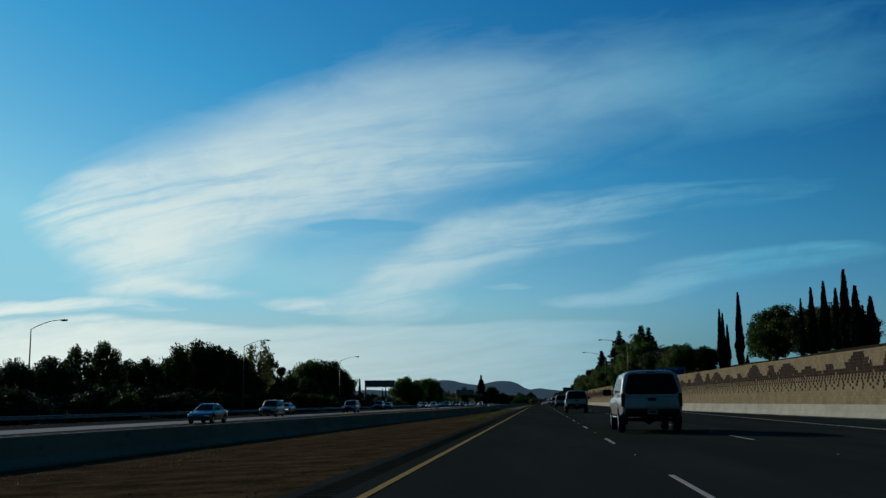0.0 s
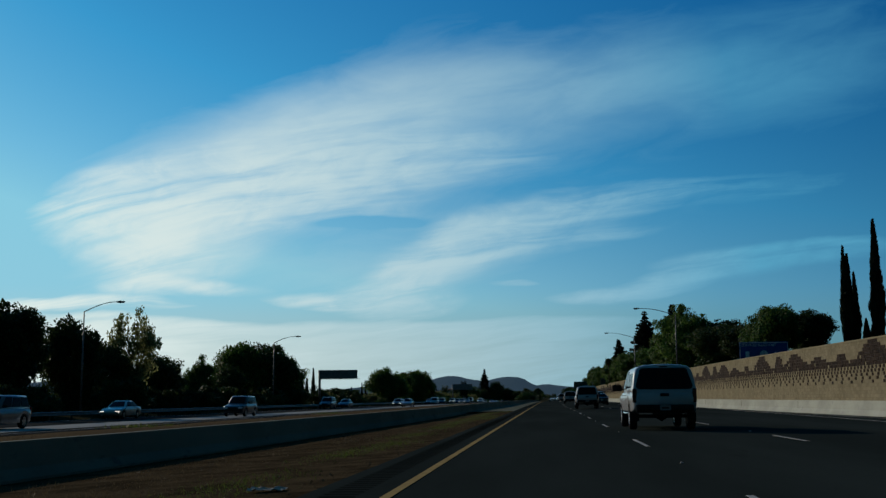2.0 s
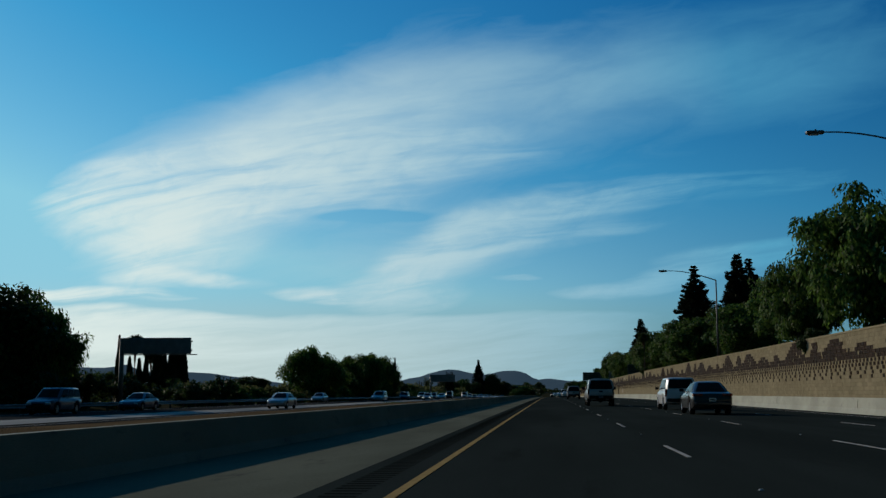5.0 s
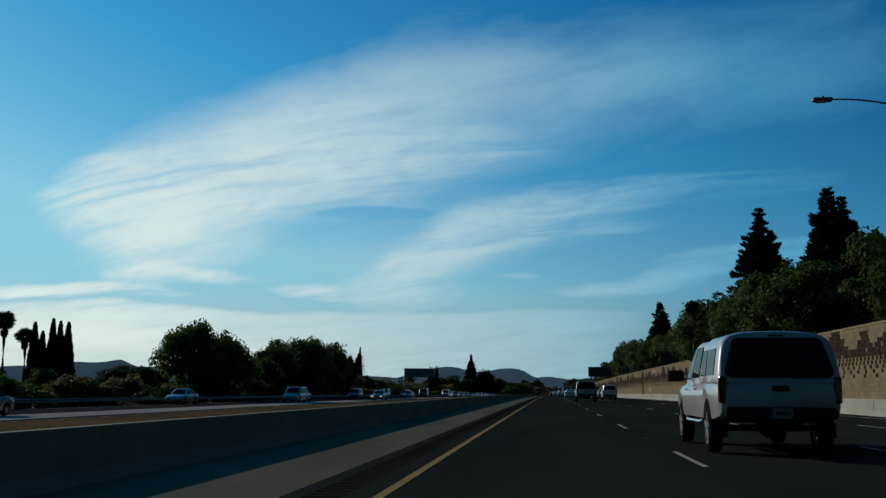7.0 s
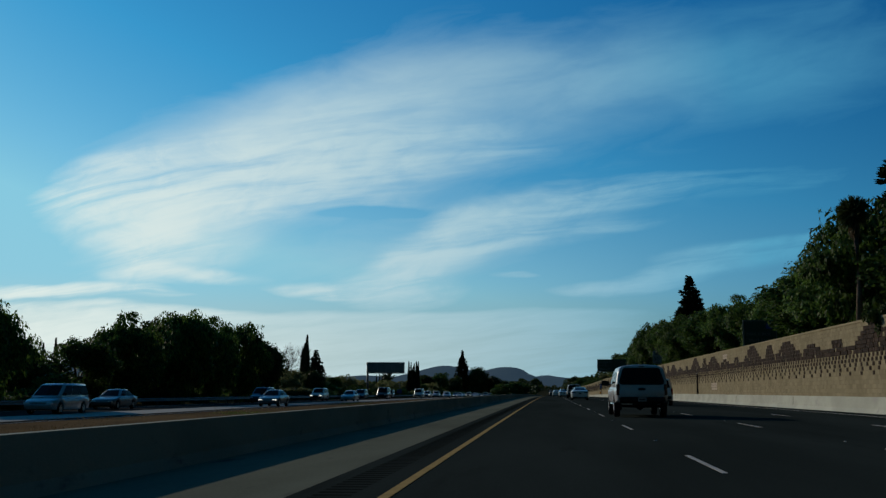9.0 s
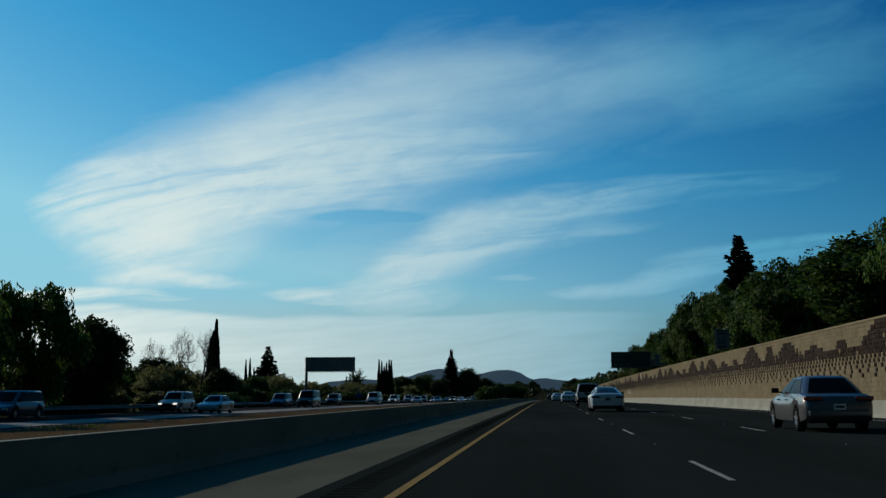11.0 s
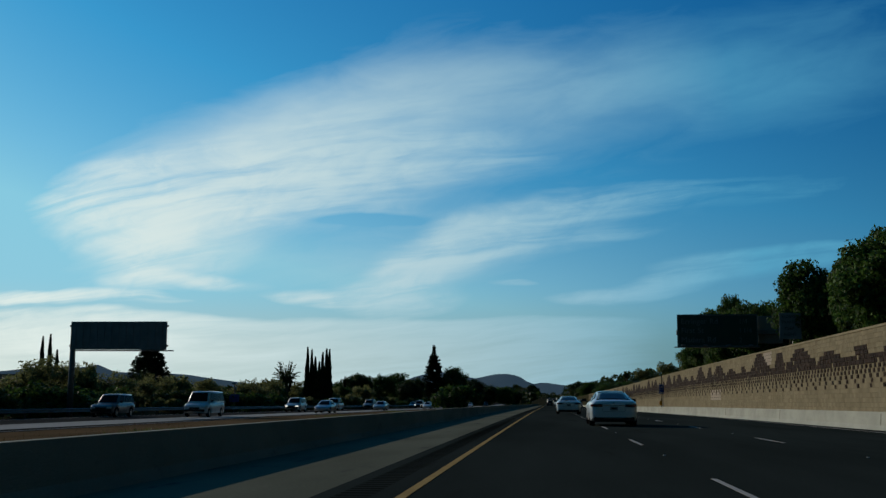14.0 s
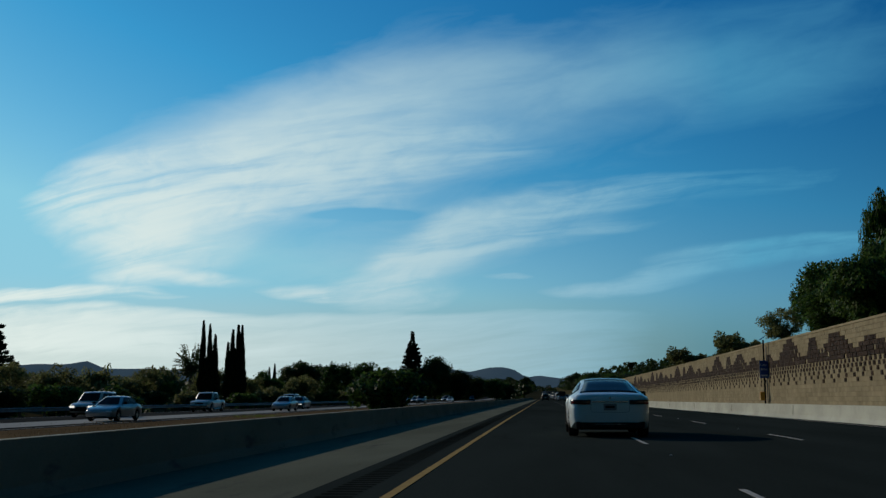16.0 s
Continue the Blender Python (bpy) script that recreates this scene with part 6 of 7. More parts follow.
    # wheels
    tyre, rim, disc = wheel_meshes(R)
    for a in axles:
        for sgn in (-1, 1):
            m = Matrix.Translation((sgn * (W / 2 - 0.13), a, R))
            wheel = part("wheel", tyre, root, m)
            part("rim", rim, wheel)
            part("brake_disc", disc, wheel)
    return root


def heading(x, y, z, back=False, tilt=0.0):
    return pose(x, y, z, tilt, 0, 180 if back else 0)


WHITE = paint("white", (0.56, 0.57, 0.57), (0.48, 0.49, 0.49))
PEARL = paint("pearl_white", (0.55, 0.62, 0.62), (0.50, 0.57, 0.57))
# white truck paint, greyed to hold the shade on its rear
SHADED_WHITE = paint("shaded_white", (0.38, 0.39, 0.39), (0.29, 0.30, 0.30))
SILVER = paint("silver", (0.27, 0.275, 0.28), (0.21, 0.215, 0.22), 0.4)
BLACK = paint("black", (0.02, 0.02, 0.022), (0.014, 0.014, 0.016))
BLUE = paint("blue", (0.035, 0.055, 0.10), (0.026, 0.042, 0.08), 0.3)
GREY = paint("grey", (0.11, 0.115, 0.12), (0.08, 0.085, 0.09), 0.3)
TANC = paint("champagne", (0.36, 0.33, 0.28), (0.29, 0.265, 0.225), 0.4)
RED = paint("dark_red", (0.16, 0.02, 0.02), (0.11, 0.014, 0.014))

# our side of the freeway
truck = vehicle("canopy_truck", "pickup_truck", SHADED_WHITE, "white pickup truck greyed with painted shade, with a canopy and a dark rear window", "truck", tail=TAIL_DARK, group="traffic ahead")
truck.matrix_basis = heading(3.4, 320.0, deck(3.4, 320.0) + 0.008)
# one moving truck, repeated to fit the camera's view at several moments
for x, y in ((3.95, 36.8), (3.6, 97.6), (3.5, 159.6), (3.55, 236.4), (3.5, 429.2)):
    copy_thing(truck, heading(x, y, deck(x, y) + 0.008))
lift = liftback_car("car", PEARL, "pearl white liftback car with smoked tail lights", "car", "traffic ahead")
lift.matrix_basis = heading(1.80, 513.4, deck(1.80, 513.4) + 0.008, tilt=-0.3)
# the same liftback again, placed to fit the view at other moments
for x, y in ((3.45, 399.9), (2.75, 471.0)):
    copy_thing(lift, heading(x, y, deck(x, y) + 0.008))
fleet = {}


def get(style, colour, cname, lit=False):
    key = (style, cname, lit)
    if key in fleet:
        return None, fleet[key]
    names = {"sedan": ("car", "sedan"), "suv": ("suv", "sport utility vehicle"), "minivan": ("minivan", "minivan"), "van": ("van", "tall passenger van"), "pickup": ("pickup_truck", "pickup truck with an open bed")}
    nm, words = names[style]
    cat = {"sedan": "car", "suv": "car", "minivan": "car", "van": "van", "pickup": "truck"}[style]
    ob = vehicle(style, nm, colour, f"{cname} {words}" + (" with headlights on" if lit else " with dark windows"), cat, lit)
    fleet[key] = ob
    return ob, ob


def put(style, colour, cname, x, y, back, lit=False, group=""):
    z = deck(x, y) + 0.008 if not back else grade(y) - 0.432
    fresh, ob = get(style, colour, cname, lit)
    m = heading(x, y, z, back)
    if fresh is not None:
        ob.matrix_basis = m
    else:
        ob = copy_thing(ob, m)
    tagged(ob, group=group)


C = {"white": WHITE, "silver": SILVER, "black": BLACK, "blue": BLUE, "dark grey": GREY, "champagne": TANC, "dark red": RED}
for style, cname, x, y in (("sedan", "black", 7.0, 206), ("suv", "white", 7.2, 219), ("suv", "white", 7.3, 352), ("sedan", "dark grey", 7.4, 366), ("suv", "white", 8.2, 700), ("minivan", "white", 8.3, 745),
                           ("suv", "white", 8.1, 715), ("sedan", "silver", 4.7, 735), ("suv", "black", 1.1, 765), ("sedan", "dark grey", 8.2, 770), ("van", "white", 4.8, 790), ("sedan", "black", 8.3, 815), ("suv", "silver", 1.2, 830), ("sedan", "black", 4.8, 838), ("suv", "black", 8.3, 848), ("sedan", "silver", 1.3, 868), ("suv", "dark grey", 4.9, 860), ("sedan", "white", 8.4, 880), ("sedan", "black", 1.4, 930), ("suv", "white", 5.2, 955), ("suv", "dark grey", 8.6, 985), ("sedan", "silver", 1.6, 1010), ("sedan", "white", 5.3, 1040), ("van", "white", 8.8, 1075), ("sedan", "black", 1.8, 1110), ("suv", "silver", 5.5, 1150), ("sedan", "dark grey", 9.0, 1190), ("sedan", "white", 2.0, 1230), ("suv", "black", 5.6, 1280), ("suv", "white", 9.2, 1330), ("sedan", "silver", 2.1, 1390)):
    put(style, C[cname], cname, x, y, False, group="traffic ahead")
# oncoming side
for style, cname, x, y, lit in (("sedan", "blue", -24.2, 79, 0), ("suv", "dark grey", -28.9, 117, 0), ("sedan", "champagne", -35.0, 149, 1), ("suv", "black", -27.2, 157, 0), ("suv", "blue", -33.5, 226, 0), ("sedan", "blue", -33.8, 242, 0),
                                ("sedan", "silver", -24.8, 254, 0), ("sedan", "black", -28.5, 268, 1), ("sedan", "silver", -34.6, 316, 0), ("minivan", "silver", -28.9, 338, 0), ("sedan", "dark grey", -32.0, 354, 0), ("sedan", "dark grey", -24.6, 372, 1), ("minivan", "blue", -33.1, 400, 0), ("sedan", "silver", -26.7, 421, 0), ("suv", "white", -32.4, 428, 1), ("van", "black", -29.0, 466, 0), ("minivan", "blue", -34.4, 474, 0),
                                ("suv", "dark grey", -34.0, 507, 0), ("van", "white", -28.2, 512, 0), ("sedan", "silver", -25.4, 548, 0), ("suv", "white", -31.7, 560, 1), ("pickup", "white", -32.2, 588, 0), ("sedan", "silver", -26.0, 594, 0), ("sedan", "black", -28.6, 612, 1), ("suv", "silver", -33.0, 626, 0),
                                ("sedan", "white", -25.2, 655, 0), ("suv", "black", -29.0, 672, 1), ("sedan", "dark grey", -32.6, 690, 0), ("suv", "silver", -25.4, 715, 0), ("sedan", "black", -29.0, 735, 1), ("minivan", "silver", -33.0, 760, 0), ("sedan", "white", -25.6, 790, 1), ("suv", "dark grey", -29.2, 820, 0), ("sedan", "silver", -32.8, 850, 1), ("suv", "black", -25.8, 890, 0)):
    put(style, C[cname], cname, x, y, True, bool(lit), "oncoming traffic")


# ---- roadside furniture ----
def lamp_post(x, y, foot, tall, reach, side, label):
    """Davit street lamp: tapered pole, rising curved arm, flat head."""
    root = tagged(new("street_lamp"), label, "street lamp", "freeway lamps")
    root.matrix_basis = Matrix.Translation((x, y, foot))
    part("pole", finish(tube_bm([(0, 0, -0.3), (0, 0, tall * 0.5), (0, 0, tall)], [0.11, 0.09, 0.06], 10), "pole", STEEL, True), root)
    part("base", finish(block_bm(0.34, 0.34, 0.06, 0.01, (0, 0, 0.03)), "base", STEEL), root)
    pts = [(side * reach * s, 0, tall - 0.05 + 0.95 * math.sin(min(s * 1.05, 1) * math.pi / 2)) for s in np.linspace(0, 1, 9)]
    part("arm", finish(tube_bm(pts, [0.055, 0.05, 0.047, 0.044, 0.04, 0.038, 0.036, 0.034, 0.032], 8), "arm", STEEL, True), root)
    bm = block_bm(0.78, 0.32, 0.16, 0.06, (side * (reach + 0.34), 0, tall + 0.89), None, 2)
    head = part("lamp_head", finish(bm, "lamp_head", STEEL), root)
    part("lens", finish(block_bm(0.44, 0.24, 0.05, 0.02, (side * (reach + 0.38), 0, tall + 0.80)), "lens", HEAD_CLEAR), head)
    part("photocell", finish(tube_bm([(side * (reach + 0.3), 0, tall + 0.96), (side * (reach + 0.3), 0, tall + 1.04)], [0.04, 0.035], 8), "photocell", TRIM_BLACK), head)


for y in (203, 259):
    x = wall_x(y) + 1.15
    lamp_post(x, y, grade(y) + 4.0, (11.45 if y < 230 else 11.6) - 4.1 + grade(y), 4.6, -1, "grey steel davit street lamp behind the block wall")
for x, y, tall in ((-54.9, 113, 10.0), (-45.6, 165, 10.6), (-41.4, 223.5, 10.4)):
    lamp_post(x, y, plain_foot(y), tall, 3.4, 1, "grey steel davit street lamp beside the oncoming lanes")


# guard rail beyond the oncoming lanes
rail = tagged(new("guard_rail"), "long steel W-beam guard rail beside the oncoming lanes", "guard rail")
section = ((0, 0), (0.05, 0.05), (0.0, 0.12), (0.0, 0.19), (0.05, 0.26), (0, 0.31), (-0.02, 0.31), (-0.02, 0))
part("beam", sweep("beam", section, 40, 900, 6, lambda y: (-37.2, grade(y) - 0.10), STEEL), rail)
post_mesh = finish(block_bm(0.15, 0.12, 1.1, 0.01), "post", BARK)
for k in range(200):
    y = 42 + 3.81 * k
    part("post", post_mesh, rail, Matrix.Translation((-37.32, y, grade(y) - 0.35)))


def writing(body, size, material, parent, place, name="lettering"):
    """Words in the built-in face, each a part, standing upright and facing the driver."""
    x0 = 0.0
    for word in body.split():
        cu = bpy.data.curves.new(name, "FONT")
        cu.body, cu.size, cu.extrude = word, size, 0.004
        ob = new("tmp_text", cu)
        dg = bpy.context.evaluated_depsgraph_get()
        me = bpy.data.meshes.new_from_object(ob.evaluated_get(dg))
        bpy.data.objects.remove(ob)
        bpy.data.curves.remove(cu)
        me.name = name
        me.materials.clear()
        me.materials.append(material)
        at = Matrix.Translation(Vector(place) + Vector((x0, 0, 0)))
        part(name, me, parent, at @ Matrix.Rotation(math.pi / 2, 4, "X"))
        x0 += max(v.co.x for v in me.vertices) + 0.3 * size


def bars(rows, parent, material, y):
    for x, z, w, h in rows:
        part("text_bar", finish(block_bm(w, 0.008, h, 0.0, (x, y, z)), "text_bar", material), parent)


def panel(parent, w, h, x, z, material, border=None, name="panel"):
    p = part(name, finish(block_bm(w, 0.05, h, 0.015, (x, 0, z)), name, material), parent)
    if border:
        t = 0.05
        for bx, bz, bw, bh in ((x, z + h / 2 - 0.07, w - 0.12, t), (x, z - h / 2 + 0.07, w - 0.12, t), (x - w / 2 + 0.07, z, t, h - 0.12), (x + w / 2 - 0.07, z, t, h - 0.12)):
            part("border", finish(block_bm(bw, 0.008, bh, 0.0, (bx, -0.028, bz)), "border", border), p)
    return p


# overhead guide sign on its single post beyond the wall
sign = tagged(new("guide_sign"), "large green guide sign with white destinations above the wall", "road sign")
sign.matrix_basis = pose(13.6, 512, grade(512) + 0.3, 0, 0, -4)
panel(sign, 6.3, 2.6, 0.1, 6.42, SIGN_GREEN, SIGN_SHADED_LETTER)
for txt, z in (("Erringer Rd", 6.95), ("First St", 6.22), ("Madera Rd", 5.48)):
    writing(txt, 0.62, SIGN_SHADED_LETTER, sign, (-2.75, -0.03, z))
for txt, z in (("1/4", 6.95), ("1 1/4", 6.22), ("2", 5.48)):
    writing(txt, 0.55, SIGN_SHADED_LETTER, sign, (1.75, -0.03, z))
part("back_panel", finish(block_bm(1.9, 0.06, 2.2, 0.02, (4.25, 0.5, 6.5)), "back_panel", SIGN_BACK), sign, None, "grey ribbed panel end")
part("walkway", finish(block_bm(6.6, 0.55, 0.07, 0.015, (0, -0.35, 5.08)), "walkway", STEEL), sign)
for x in (-2.6, -0.9, 0.9, 2.6):
    part("sign_light", finish(block_bm(0.34, 0.22, 0.14, 0.03, (x, -0.66, 5.2)), "sign_light", STEEL), sign)
part("truss", finish(block_bm(9.4, 0.4, 0.4, 0.03, (1.6, 0.32, 6.3)), "truss", STEEL), sign)
part("post", finish(tube_bm([(6.2, 0.32, -0.5), (6.2, 0.32, 3), (6.2, 0.32, 7.0)], [0.34, 0.32, 0.3], 14), "post", STEEL, True), sign)

# blue services sign, park sign and white rule sign behind the wall
blue = tagged(new("services_sign"), "blue roadside services sign with three pictograms behind the wall", "road sign")
blue.matrix_basis = pose(19.6, 162, grade(162) + 3.6, 0, 0, -3)
panel(blue, 4.3, 1.75, 0, 1.35, SIGN_BLUE, SIGN_WHITE)
writing("SERVICES NEXT EXIT", 0.33, SIGN_WHITE, blue, (-1.95, -0.03, 1.83))
for x in (-1.4, 0.0, 1.4):
    part("pictogram_field", finish(block_bm(1.0, 0.01, 1.0, 0.004, (x, -0.028, 1.12)), "pictogram_field", SIGN_BLUE), blue)
bm = block_bm(0.34, 0.01, 0.55, 0.004, (-1.45, -0.04, 1.1))
block_bm(0.5, 0.01, 0.08, 0.004, (-1.43, -0.04, 0.8), bm)
part("pictogram", finish(bm, "pictogram", SIGN_WHITE), blue, None, "white fuel pump shape")
bm = bmesh.new()
bmesh.ops.create_cone(bm, segments=24, radius1=0.36, radius2=0.36, depth=0.012, cap_ends=True, matrix=Matrix.Translation((0, -0.04, 1.1)) @ Matrix.Rotation(math.pi / 2, 4, "X"))
part("pictogram", finish(bm, "pictogram", SIGN_WHITE), blue, None, "white round plate shape")
part("pictogram_bar", finish(block_bm(0.05, 0.012, 0.6, 0.0, (0, -0.05, 1.1)), "pictogram_bar", SIGN_BLUE), blue)
bm = block_bm(0.8, 0.01, 0.1, 0.004, (1.4, -0.04, 0.98))
block_bm(0.07, 0.01, 0.5, 0.004, (1.03, -0.04, 1.06), bm)
part("pictogram", finish(bm, "pictogram", SIGN_WHITE), blue, None, "white bed shape")
for x in (-1.3, 1.3):
    part("post", finish(block_bm(0.14, 0.14, 2.6, 0.015, (x, 0.11, 0.6)), "post", BARK), blue)

park = tagged(new("park_and_ride_sign"), "dark green park and ride sign above the wall", "road sign")
park.matrix_basis = pose(15.4, 357, grade(357) + 4.1, 0, 0, -3)
panel(park, 2.45, 1.95, 0, 1.1, SIGN_GREEN, SIGN_SHADED_LETTER)
writing("PARK & RIDE", 0.3, SIGN_SHADED_LETTER, park, (-0.98, -0.03, 0.93))
writing("NEXT EXIT", 0.3, SIGN_SHADED_LETTER, park, (-0.82, -0.03, 0.48))
part("emblem", finish(block_bm(0.42, 0.01, 0.42, 0.02, (0.62, -0.03, 1.62)), "emblem", SIGN_BLUE), park, None, "small blue square emblem")
for x in (-0.8, 0.8):
    part("post", finish(block_bm(0.12, 0.12, 2.3, 0.012, (x, 0.1, 0.2)), "post", BARK), park)

rule = tagged(new("traffic_rule_sign"), "white traffic rule sign with black words above the wall", "road sign")
rule.matrix_basis = pose(17.2, 502, grade(502) + 4.33, 0, 0, -3)
panel(rule, 1.5, 1.85, 0, 2.05, SIGN_SHADED)
for txt, z, x in (("SLOWER", 2.62, -0.58), ("TRAFFIC", 2.22, -0.62), ("KEEP", 1.78, -0.4), ("RIGHT", 1.36, -0.48)):
    writing(txt, 0.3, SIGN_BLACK, rule, (x, -0.03, z))
part("post", finish(block_bm(0.12, 0.12, 3.4, 0.012, (0, 0.1, 1.0)), "post", BARK), rule)


speed = tagged(new("speed_limit_sign"), "white speed limit sign in front of the trees above the wall", "road sign")
speed.matrix_basis = pose(15.25, 430.5, 3.95, 0, 0, -3)
panel(speed, 1.22, 1.75, 0, 1.70, SIGN_SHADED)
bars([(0, 2.40, 0.86, 0.14), (0, 2.16, 0.80, 0.14), (0, 1.02, 0.7, 0.12)], speed, SIGN_BLACK, -0.03)
writing("55", 0.78, SIGN_BLACK, speed, (-0.46, -0.03, 1.26))
part("post", finish(block_bm(0.12, 0.12, 2.8, 0.012, (0, 0.1, 0.95)), "post", BARK), speed)


def back_sign(x0, x1, y, top, high, label):
    """Cantilever sign for the oncoming lanes, seen from behind: post at one end."""
    root = tagged(new("cantilever_sign"), label, "road sign", "signs for the oncoming lanes")
    root.matrix_basis = Matrix.Translation((x0, y, grade(y) - 0.6))
    w, z = x1 - x0, top - grade(y) + 0.6
    p = part("panel", finish(block_bm(w, 0.06, high, 0.02, (w / 2, 0, z - high / 2)), "panel", SIGN_BACK), root, None, "grey bare back of the sign")
    for k in range(int(w / 0.62)):
        part("panel_rib", finish(block_bm(0.05, 0.05, high - 0.1, 0.008, (0.45 + k * 0.62, -0.05, z - high / 2)), "panel_rib", SIGN_BACK), p)
    for dz in (0.35, high - 0.35):
        part("truss", finish(tube_bm([(-0.2, 0.32, z - dz), (w, 0.32, z - dz)], [0.1, 0.08], 8), "truss", STEEL), root)
    part("walkway", finish(block_bm(w + 0.2, 0.6, 0.08, 0.015, (w / 2 + 0.3, 0.4, z - high - 0.06)), "walkway", STEEL), root)
    part("post", finish(tube_bm([(0.1, 0.3, -0.4), (0.1, 0.3, z)], [0.26, 0.22], 12), "post", STEEL, True), root)


back_sign(-41.4, -34.3, 256, 6.35, 1.55, "grey back of a cantilever road sign over the oncoming lanes")
back_sign(-39.6, -31.3, 511, 7.0, 2.35, "large grey back of a cantilever road sign with a walkway")

# small blue sign with a plate above it, beside the oncoming lanes
small = tagged(new("roadside_sign"), "small dark blue sign on a thin post beside the guard rail", "road sign")
small.matrix_basis = Matrix.Translation((-38.6, 556, plain_foot(556)))
part("post", finish(block_bm(0.09, 0.09, 4.2, 0.01, (0, 0, 1.9)), "post", STEEL), small)
part("panel", finish(block_bm(1.25, 0.04, 0.95, 0.012, (0, -0.07, 1.95)), "panel", SIGN_BLUE), small, None, "dark blue sign panel")
part("upper_plate", finish(block_bm(0.5, 0.03, 0.22, 0.01, (-0.1, -0.07, 3.75)), "upper_plate", SIGN_BACK), small)
part("lamp_bracket", finish(block_bm(0.34, 0.06, 0.34, 0.02, (0.1, -0.06, 3.1)), "lamp_bracket", SIGN_BACK), small)

# call box post and marker post at the wall
call = tagged(new("call_box"), "call box post with blue sign and solar panel", "call box")
y = 549.0
call.matrix_basis = Matrix.Translation((wall_x(y) + 0.22, y, wall_z(y) + 0.16))
part("post", finish(tube_bm([(0, 0, 0.5), (0, 0, 4.35)], [0.055, 0.05], 10), "post", TRIM_BLACK), call)
part("post_sleeve", finish(tube_bm([(0.14, 0, 0.7), (0.14, 0, 4.0)], [0.03, 0.03], 8), "post_sleeve", STEEL), call)
s = part("blue_sign", finish(block_bm(0.50, 0.03, 1.0, 0.02, (-0.02, -0.07, 2.66)), "blue_sign", SIGN_BLUE), call, None, "blue call box sign")
writing("CALL", 0.17, SIGN_WHITE, s, (-0.24, -0.088, 2.86))
writing("BOX", 0.17, SIGN_WHITE, s, (-0.2, -0.088, 2.6))
bars([(-0.02, 2.3, 0.34, 0.09)], s, SIGN_WHITE, -0.09)
part("yellow_box", finish(block_bm(0.26, 0.2, 0.5, 0.03, (-0.16, -0.02, 1.12)), "yellow_box", BOX_YELLOW), call, None, "yellow telephone housing")
bm = block_bm(0.34, 0.5, 0.03, 0.006)
bmesh.ops.transform(bm, matrix=Matrix.Translation((-0.08, 0, 4.45)) @ Matrix.Rotation(radians(-35), 4, "Y"), verts=bm.verts[:])
part("solar_panel", finish(bm, "solar_panel", SOLAR), call)
y = 379.5
pole = tagged(new("marker_post"), "thin dark steel post standing on the wall barrier", "post")
pole.matrix_basis = Matrix.Translation((wall_x(y) + 0.28, y, wall_z(y)))
part("shaft", finish(tube_bm([(0, 0, 0.78), (0, 0, 2.75)], [0.09, 0.055], 10), "shaft", TRIM_BLACK), pole)
part("cap", finish(tube_bm([(0, 0, 2.75), (0, 0, 2.80)], [0.10, 0.06], 10), "cap", STEEL), pole)


# a scrap of litter on the dirt strip
litter = tagged(new("litter"), "crumpled pale scrap of litter on the dirt", "litter")
LX, LY = -3.05, 74.7
litter.matrix_basis = Matrix.Translation((LX, LY, grade(LY) - 0.022 - (0.098 + dip(LY)) * (asphalt_edge(LY) - LX) / (asphalt_edge(LY) - median_x(LY) - 0.3)))
bm = bmesh.new()
bmesh.ops.create_grid(bm, x_segments=9, y_segments=6, size=0.5, matrix=Matrix.Diagonal((0.42, 0.3, 1, 1)))
for v in bm.verts:
    v.co.z = 0.035 + 0.045 * noise.noise((v.co.x * 14, v.co.y * 14, 1.0))
bmesh.ops.solidify(bm, geom=bm.faces[:], thickness=0.004)
part("scrap", finish(bm, "scrap", STUCCO), litter)


# houses among the trees, and a far hall
def house(x, y, w, d, h, roof_h, label, turn=0):
    root = tagged(new("house"), label, "house")
    root.matrix_basis = pose(x, y, plain_foot(y), 0, 0, turn)
    part("wall", finish(block_bm(w, d, h, 0.02, (0, 0, h / 2)), "wall", STUCCO), root)
    bm = bmesh.new()
    ov = 0.5
    a = [bm.verts.new(v) for v in ((-w / 2 - ov, -d / 2 - ov, h), (w / 2 + ov, -d / 2 - ov, h), (w / 2 + ov, d / 2 + ov, h), (-w / 2 - ov, d / 2 + ov, h), (-w / 2 + 1.2, 0, h + roof_h), (w / 2 - 1.2, 0, h + roof_h))]
    for f in ((0, 1, 5, 4), (2, 3, 4, 5), (1, 2, 5), (3, 0, 4), (3, 2, 1, 0)):
        bm.faces.new([a[i] for i in f])
    part("roof", finish(bm, "roof", ROOF_TILE), root)
    for k in range(3):
        wx = -w / 2 + w * (k + 0.5) / 3
        fr = part("window", finish(block_bm(1.3, 0.10, 1.1, 0.01, (wx, -d / 2 - 0.01, h * 0.55)), "window", SIGN_WHITE), root)
        part("pane", finish(block_bm(1.1, 0.04, 0.9, 0.004, (wx, -d / 2 - 0.055, h * 0.55)), "pane", GLASS_CAR), fr)


house(-58, 152, 12, 9, 3.0, 1.8, "single-storey house half hidden by dark trees", 70)
house(-66, 560, 13, 9, 3.0, 1.9, "single-storey stucco house with a tiled roof", 15)
house(-78, 1000, 19, 14, 12.0, 1.2, "large plain pale hall among distant trees", 0)


# ---- the blocks of the retaining wall ----
COURSE = 0.305
prng = random.Random(11)
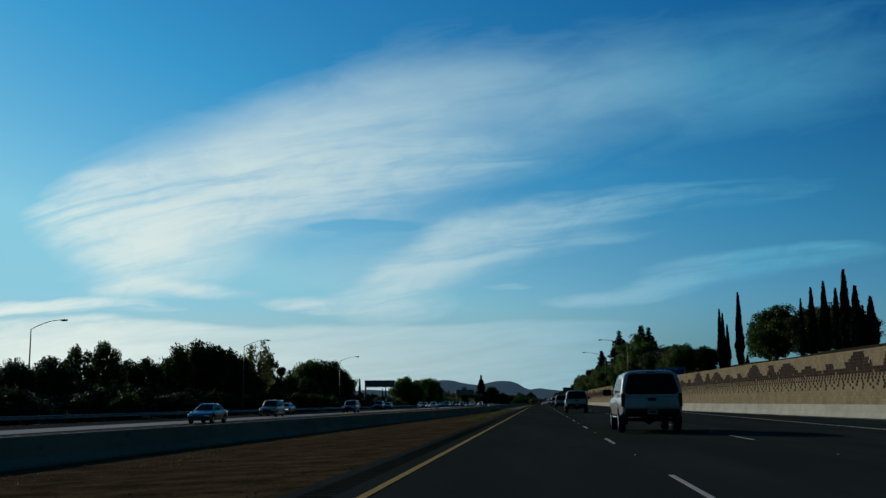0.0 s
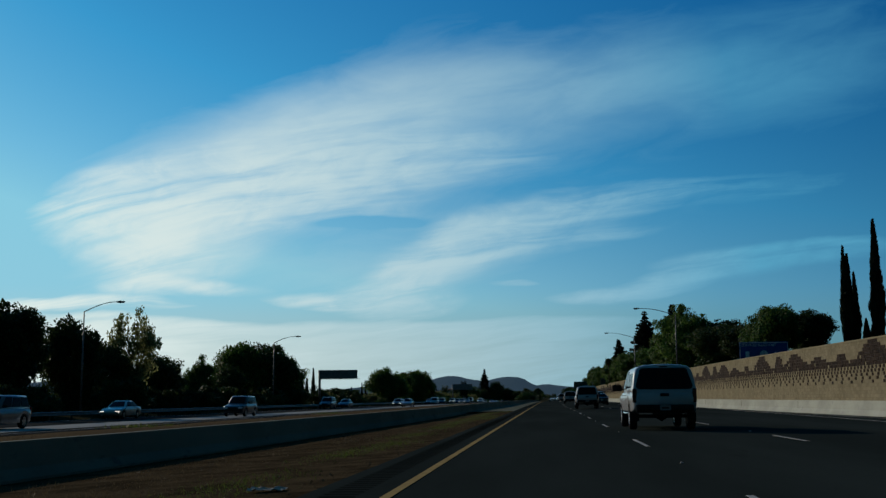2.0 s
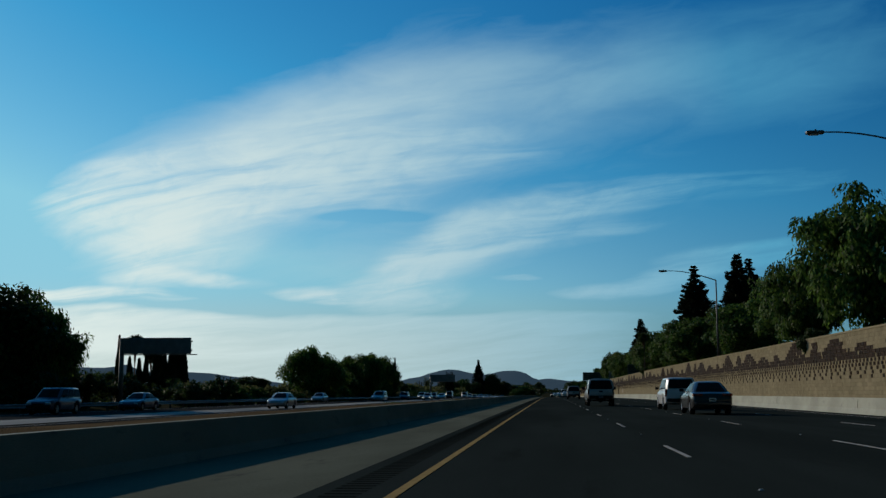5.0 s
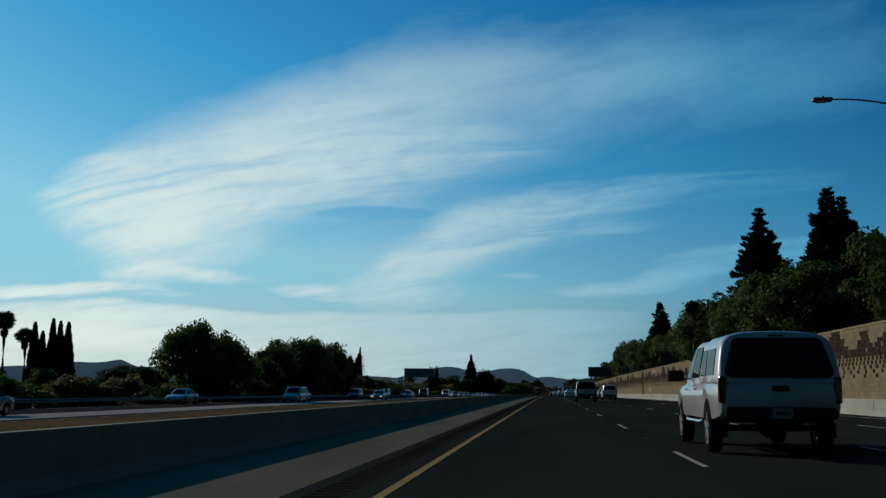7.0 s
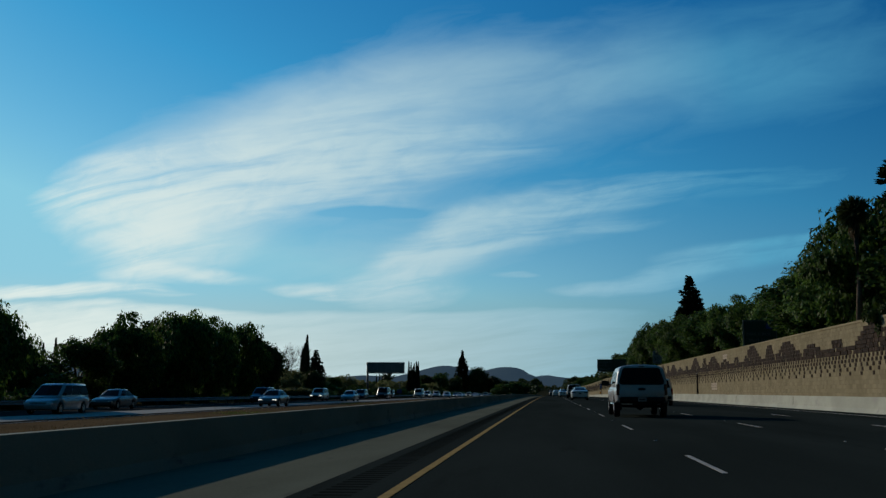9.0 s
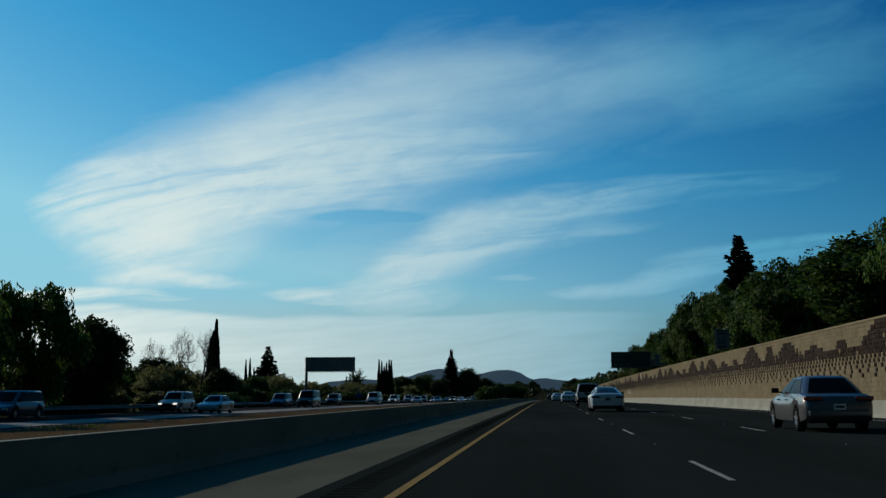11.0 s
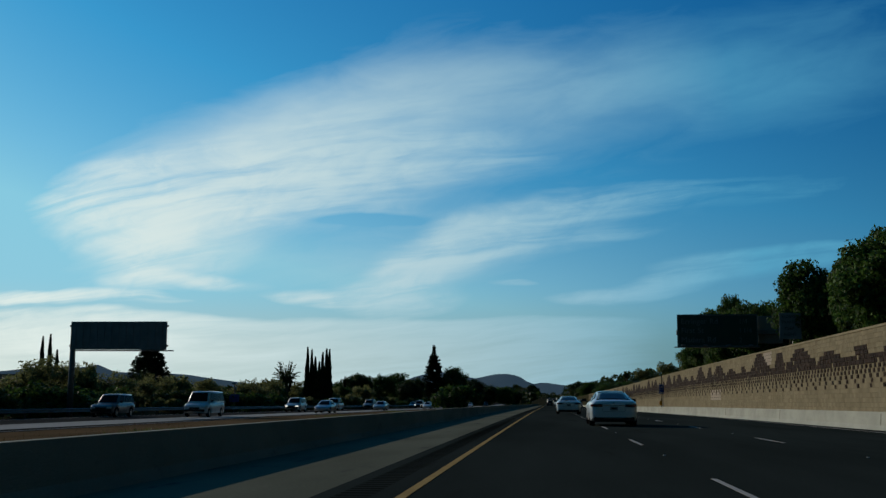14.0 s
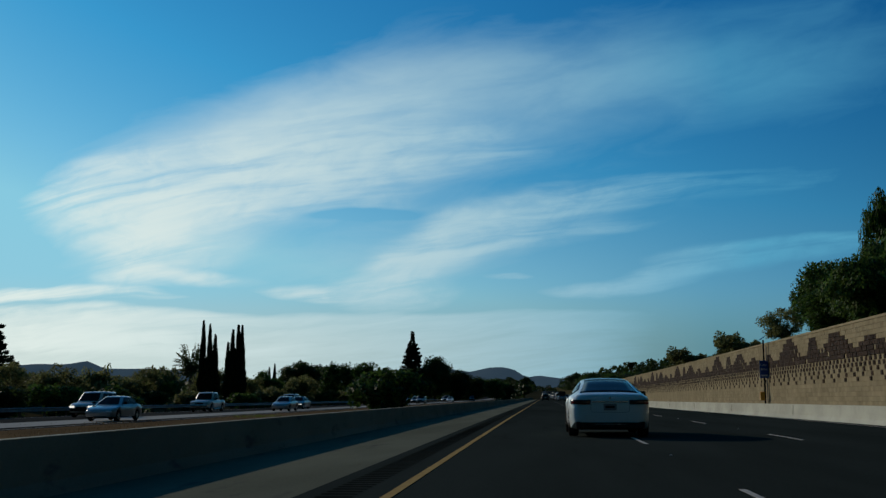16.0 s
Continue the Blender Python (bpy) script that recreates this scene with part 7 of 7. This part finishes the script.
# the mountain motif comes again and again: pyramid, block, low step, broad peak, narrow peak
MOTIF_AT = ((20, -11), (176.8, -5), (202.5, -4), (298.3, 0), (325.8, 1), (493.8, 7), (519.4, 8), (543.5, 9), (567.5, 10), (763.5, 18))
MOTIF = ((0.0, (2.7, 2.3, 1.8, 1.3, 0.8)), (0.215, (0.85, 0.75)), (0.40, (1.7, 0.8)), (0.615, (2.9, 2.2, 1.6, 1.0)), (0.79, (1.3, 1.0, 0.8, 0.65)), (1.0, (2.7, 2.3, 1.8, 1.3, 0.8)))


def peak(y):
    """How many courses of brown blocks stand above the solid band at y."""
    u = along(MOTIF_AT, y) % 1.0
    best = 0
    for at, halves in MOTIF:
        off = abs(u - at) * 26.0
        best = max(best, sum(off < h for h in halves))
    return best


def tone(row, col):
    """1 for a brown block that stands proud, 0 for a tan one."""
    if row == 5:
        return col % 6 == 0
    if row == 6:
        return col % 4 == 2
    if row == 7:
        return col % 3 == 0
    if row == 8:
        return col % 2 == 1
    if row == 9:
        return col % 2 == 0
    if row in (10, 11):
        return (col * 5 + row) % 23 != 0
    if row >= 12:
        return peak((col + 0.5) * COURSE) >= row - 11 and (row > 13 or (col * 7 + row * 3) % 17 != 0)
    return False


def painted_over(y, row):
    return (60 < y < 63.5 and 2 <= row <= 5) or (508.5 < y < 513.5 and 3 <= row <= 6) or (369 < y < 372 and 2 <= row <= 4) or (490 < y < 492.5 and 13 <= row <= 16) or (364 < y < 366 and 13 <= row <= 15)


def block_corners(proud, jit, inset=0.0):
    """Front and back corners of one split-faced block, x to the road being negative."""
    w, h, e = COURSE - 0.003, ROW - 0.009, 0.006 if proud < 0.04 else 0.010
    back = [(0.05, 0, 0), (0.05, w, 0), (0.05, w, h), (0.05, 0, h)]
    edge = [(-proud + e, 0, 0), (-proud + e, w, 0), (-proud + e, w, h), (-proud + e, 0, h)]
    face = [(-proud - jit, e, e), (-proud + jit, w - e, e), (-proud - jit, w - e, h - e), (-proud + jit, e, h - e)]
    shrink = lambda c: (c[0], inset + c[1] * (w - 2 * inset) / w, inset * 0.8 + c[2] * (h - 1.6 * inset) / h)
    return [shrink(c) for c in back + edge + face]


QUADS = [(0, 1, 5, 4), (1, 2, 6, 5), (2, 3, 7, 6), (3, 0, 4, 7), (4, 5, 9, 8), (5, 6, 10, 9), (6, 7, 11, 10), (7, 4, 8, 11), (8, 9, 10, 11)]
bulk = {0: ([], []), 1: ([], []), 2: ([], [])}
DITHER = range(5, 10)
shared = {}
for t, (mat, proud) in enumerate(((TAN, 0.030), (BROWN, 0.055), (PATCHED, 0.030))):
    v = block_corners(proud, 0.006)
    shared[t] = mesh_from("block", v, [q[::-1] for q in QUADS], mat)
shared[3] = mesh_from("block", block_corners(0.06, 0.006, 0.025), [q[::-1] for q in QUADS], BROWN)
for col in range(int(50 / COURSE), int(760 / COURSE)):
    for row in range(ROWS):
        y = (col + (0.5 if row % 2 else 0.0)) * COURSE
        kind = 1 if tone(row, col) else (2 if painted_over(y, row) else 0)
        wx = wall_x(y)
        x = wx + 0.44 + 0.08 * row / ROWS
        z = wall_z(y) + FOOT + row * ROW
        slope = (wall_x(y + 0.45) - wx) / 0.45
        if 299.0 <= y < 304.2:
            part("block", shared[3 if kind == 1 and row in DITHER else kind], wall, Matrix.Translation((x, y, z)) @ Matrix.Rotation(-math.atan(slope), 4, "Z"))
            continue
        verts, faces = bulk[kind]
        n = len(verts)
        verts += [(x + cx + slope * cy, y + cy, z + cz) for cx, cy, cz in block_corners((0.030, 0.055, 0.030)[kind] + prng.uniform(-0.003, 0.004) * (4 if kind == 1 else 1), prng.uniform(-0.004, 0.004), 0.022 if kind == 1 and row in DITHER else 0.004 * kind)]
        faces += [tuple(n + i for i in q[::-1]) for q in QUADS]
for t, (mat, label) in enumerate(((TAN, "tan split-faced wall blocks"), (BROWN, "brown wall blocks standing proud in a mountain pattern"), (PATCHED, "wall blocks painted over in pale beige"))):
    part("blockwork", mesh_from("blockwork", *bulk[t], mat), wall, None, label)["kind"] = "stuff"
# joints in the barrier
for k in range(32):
    y = 66 + 18.3 * k
    part("joint", finish(block_bm(0.02, 0.022, 0.46, 0.0, (0, 0, 0)), "joint", JOINT), wall, Matrix.Translation((wall_x(y) + 0.155, y, wall_z(y) + 0.56)) @ Matrix.Rotation(radians(4.5), 4, "Y"))
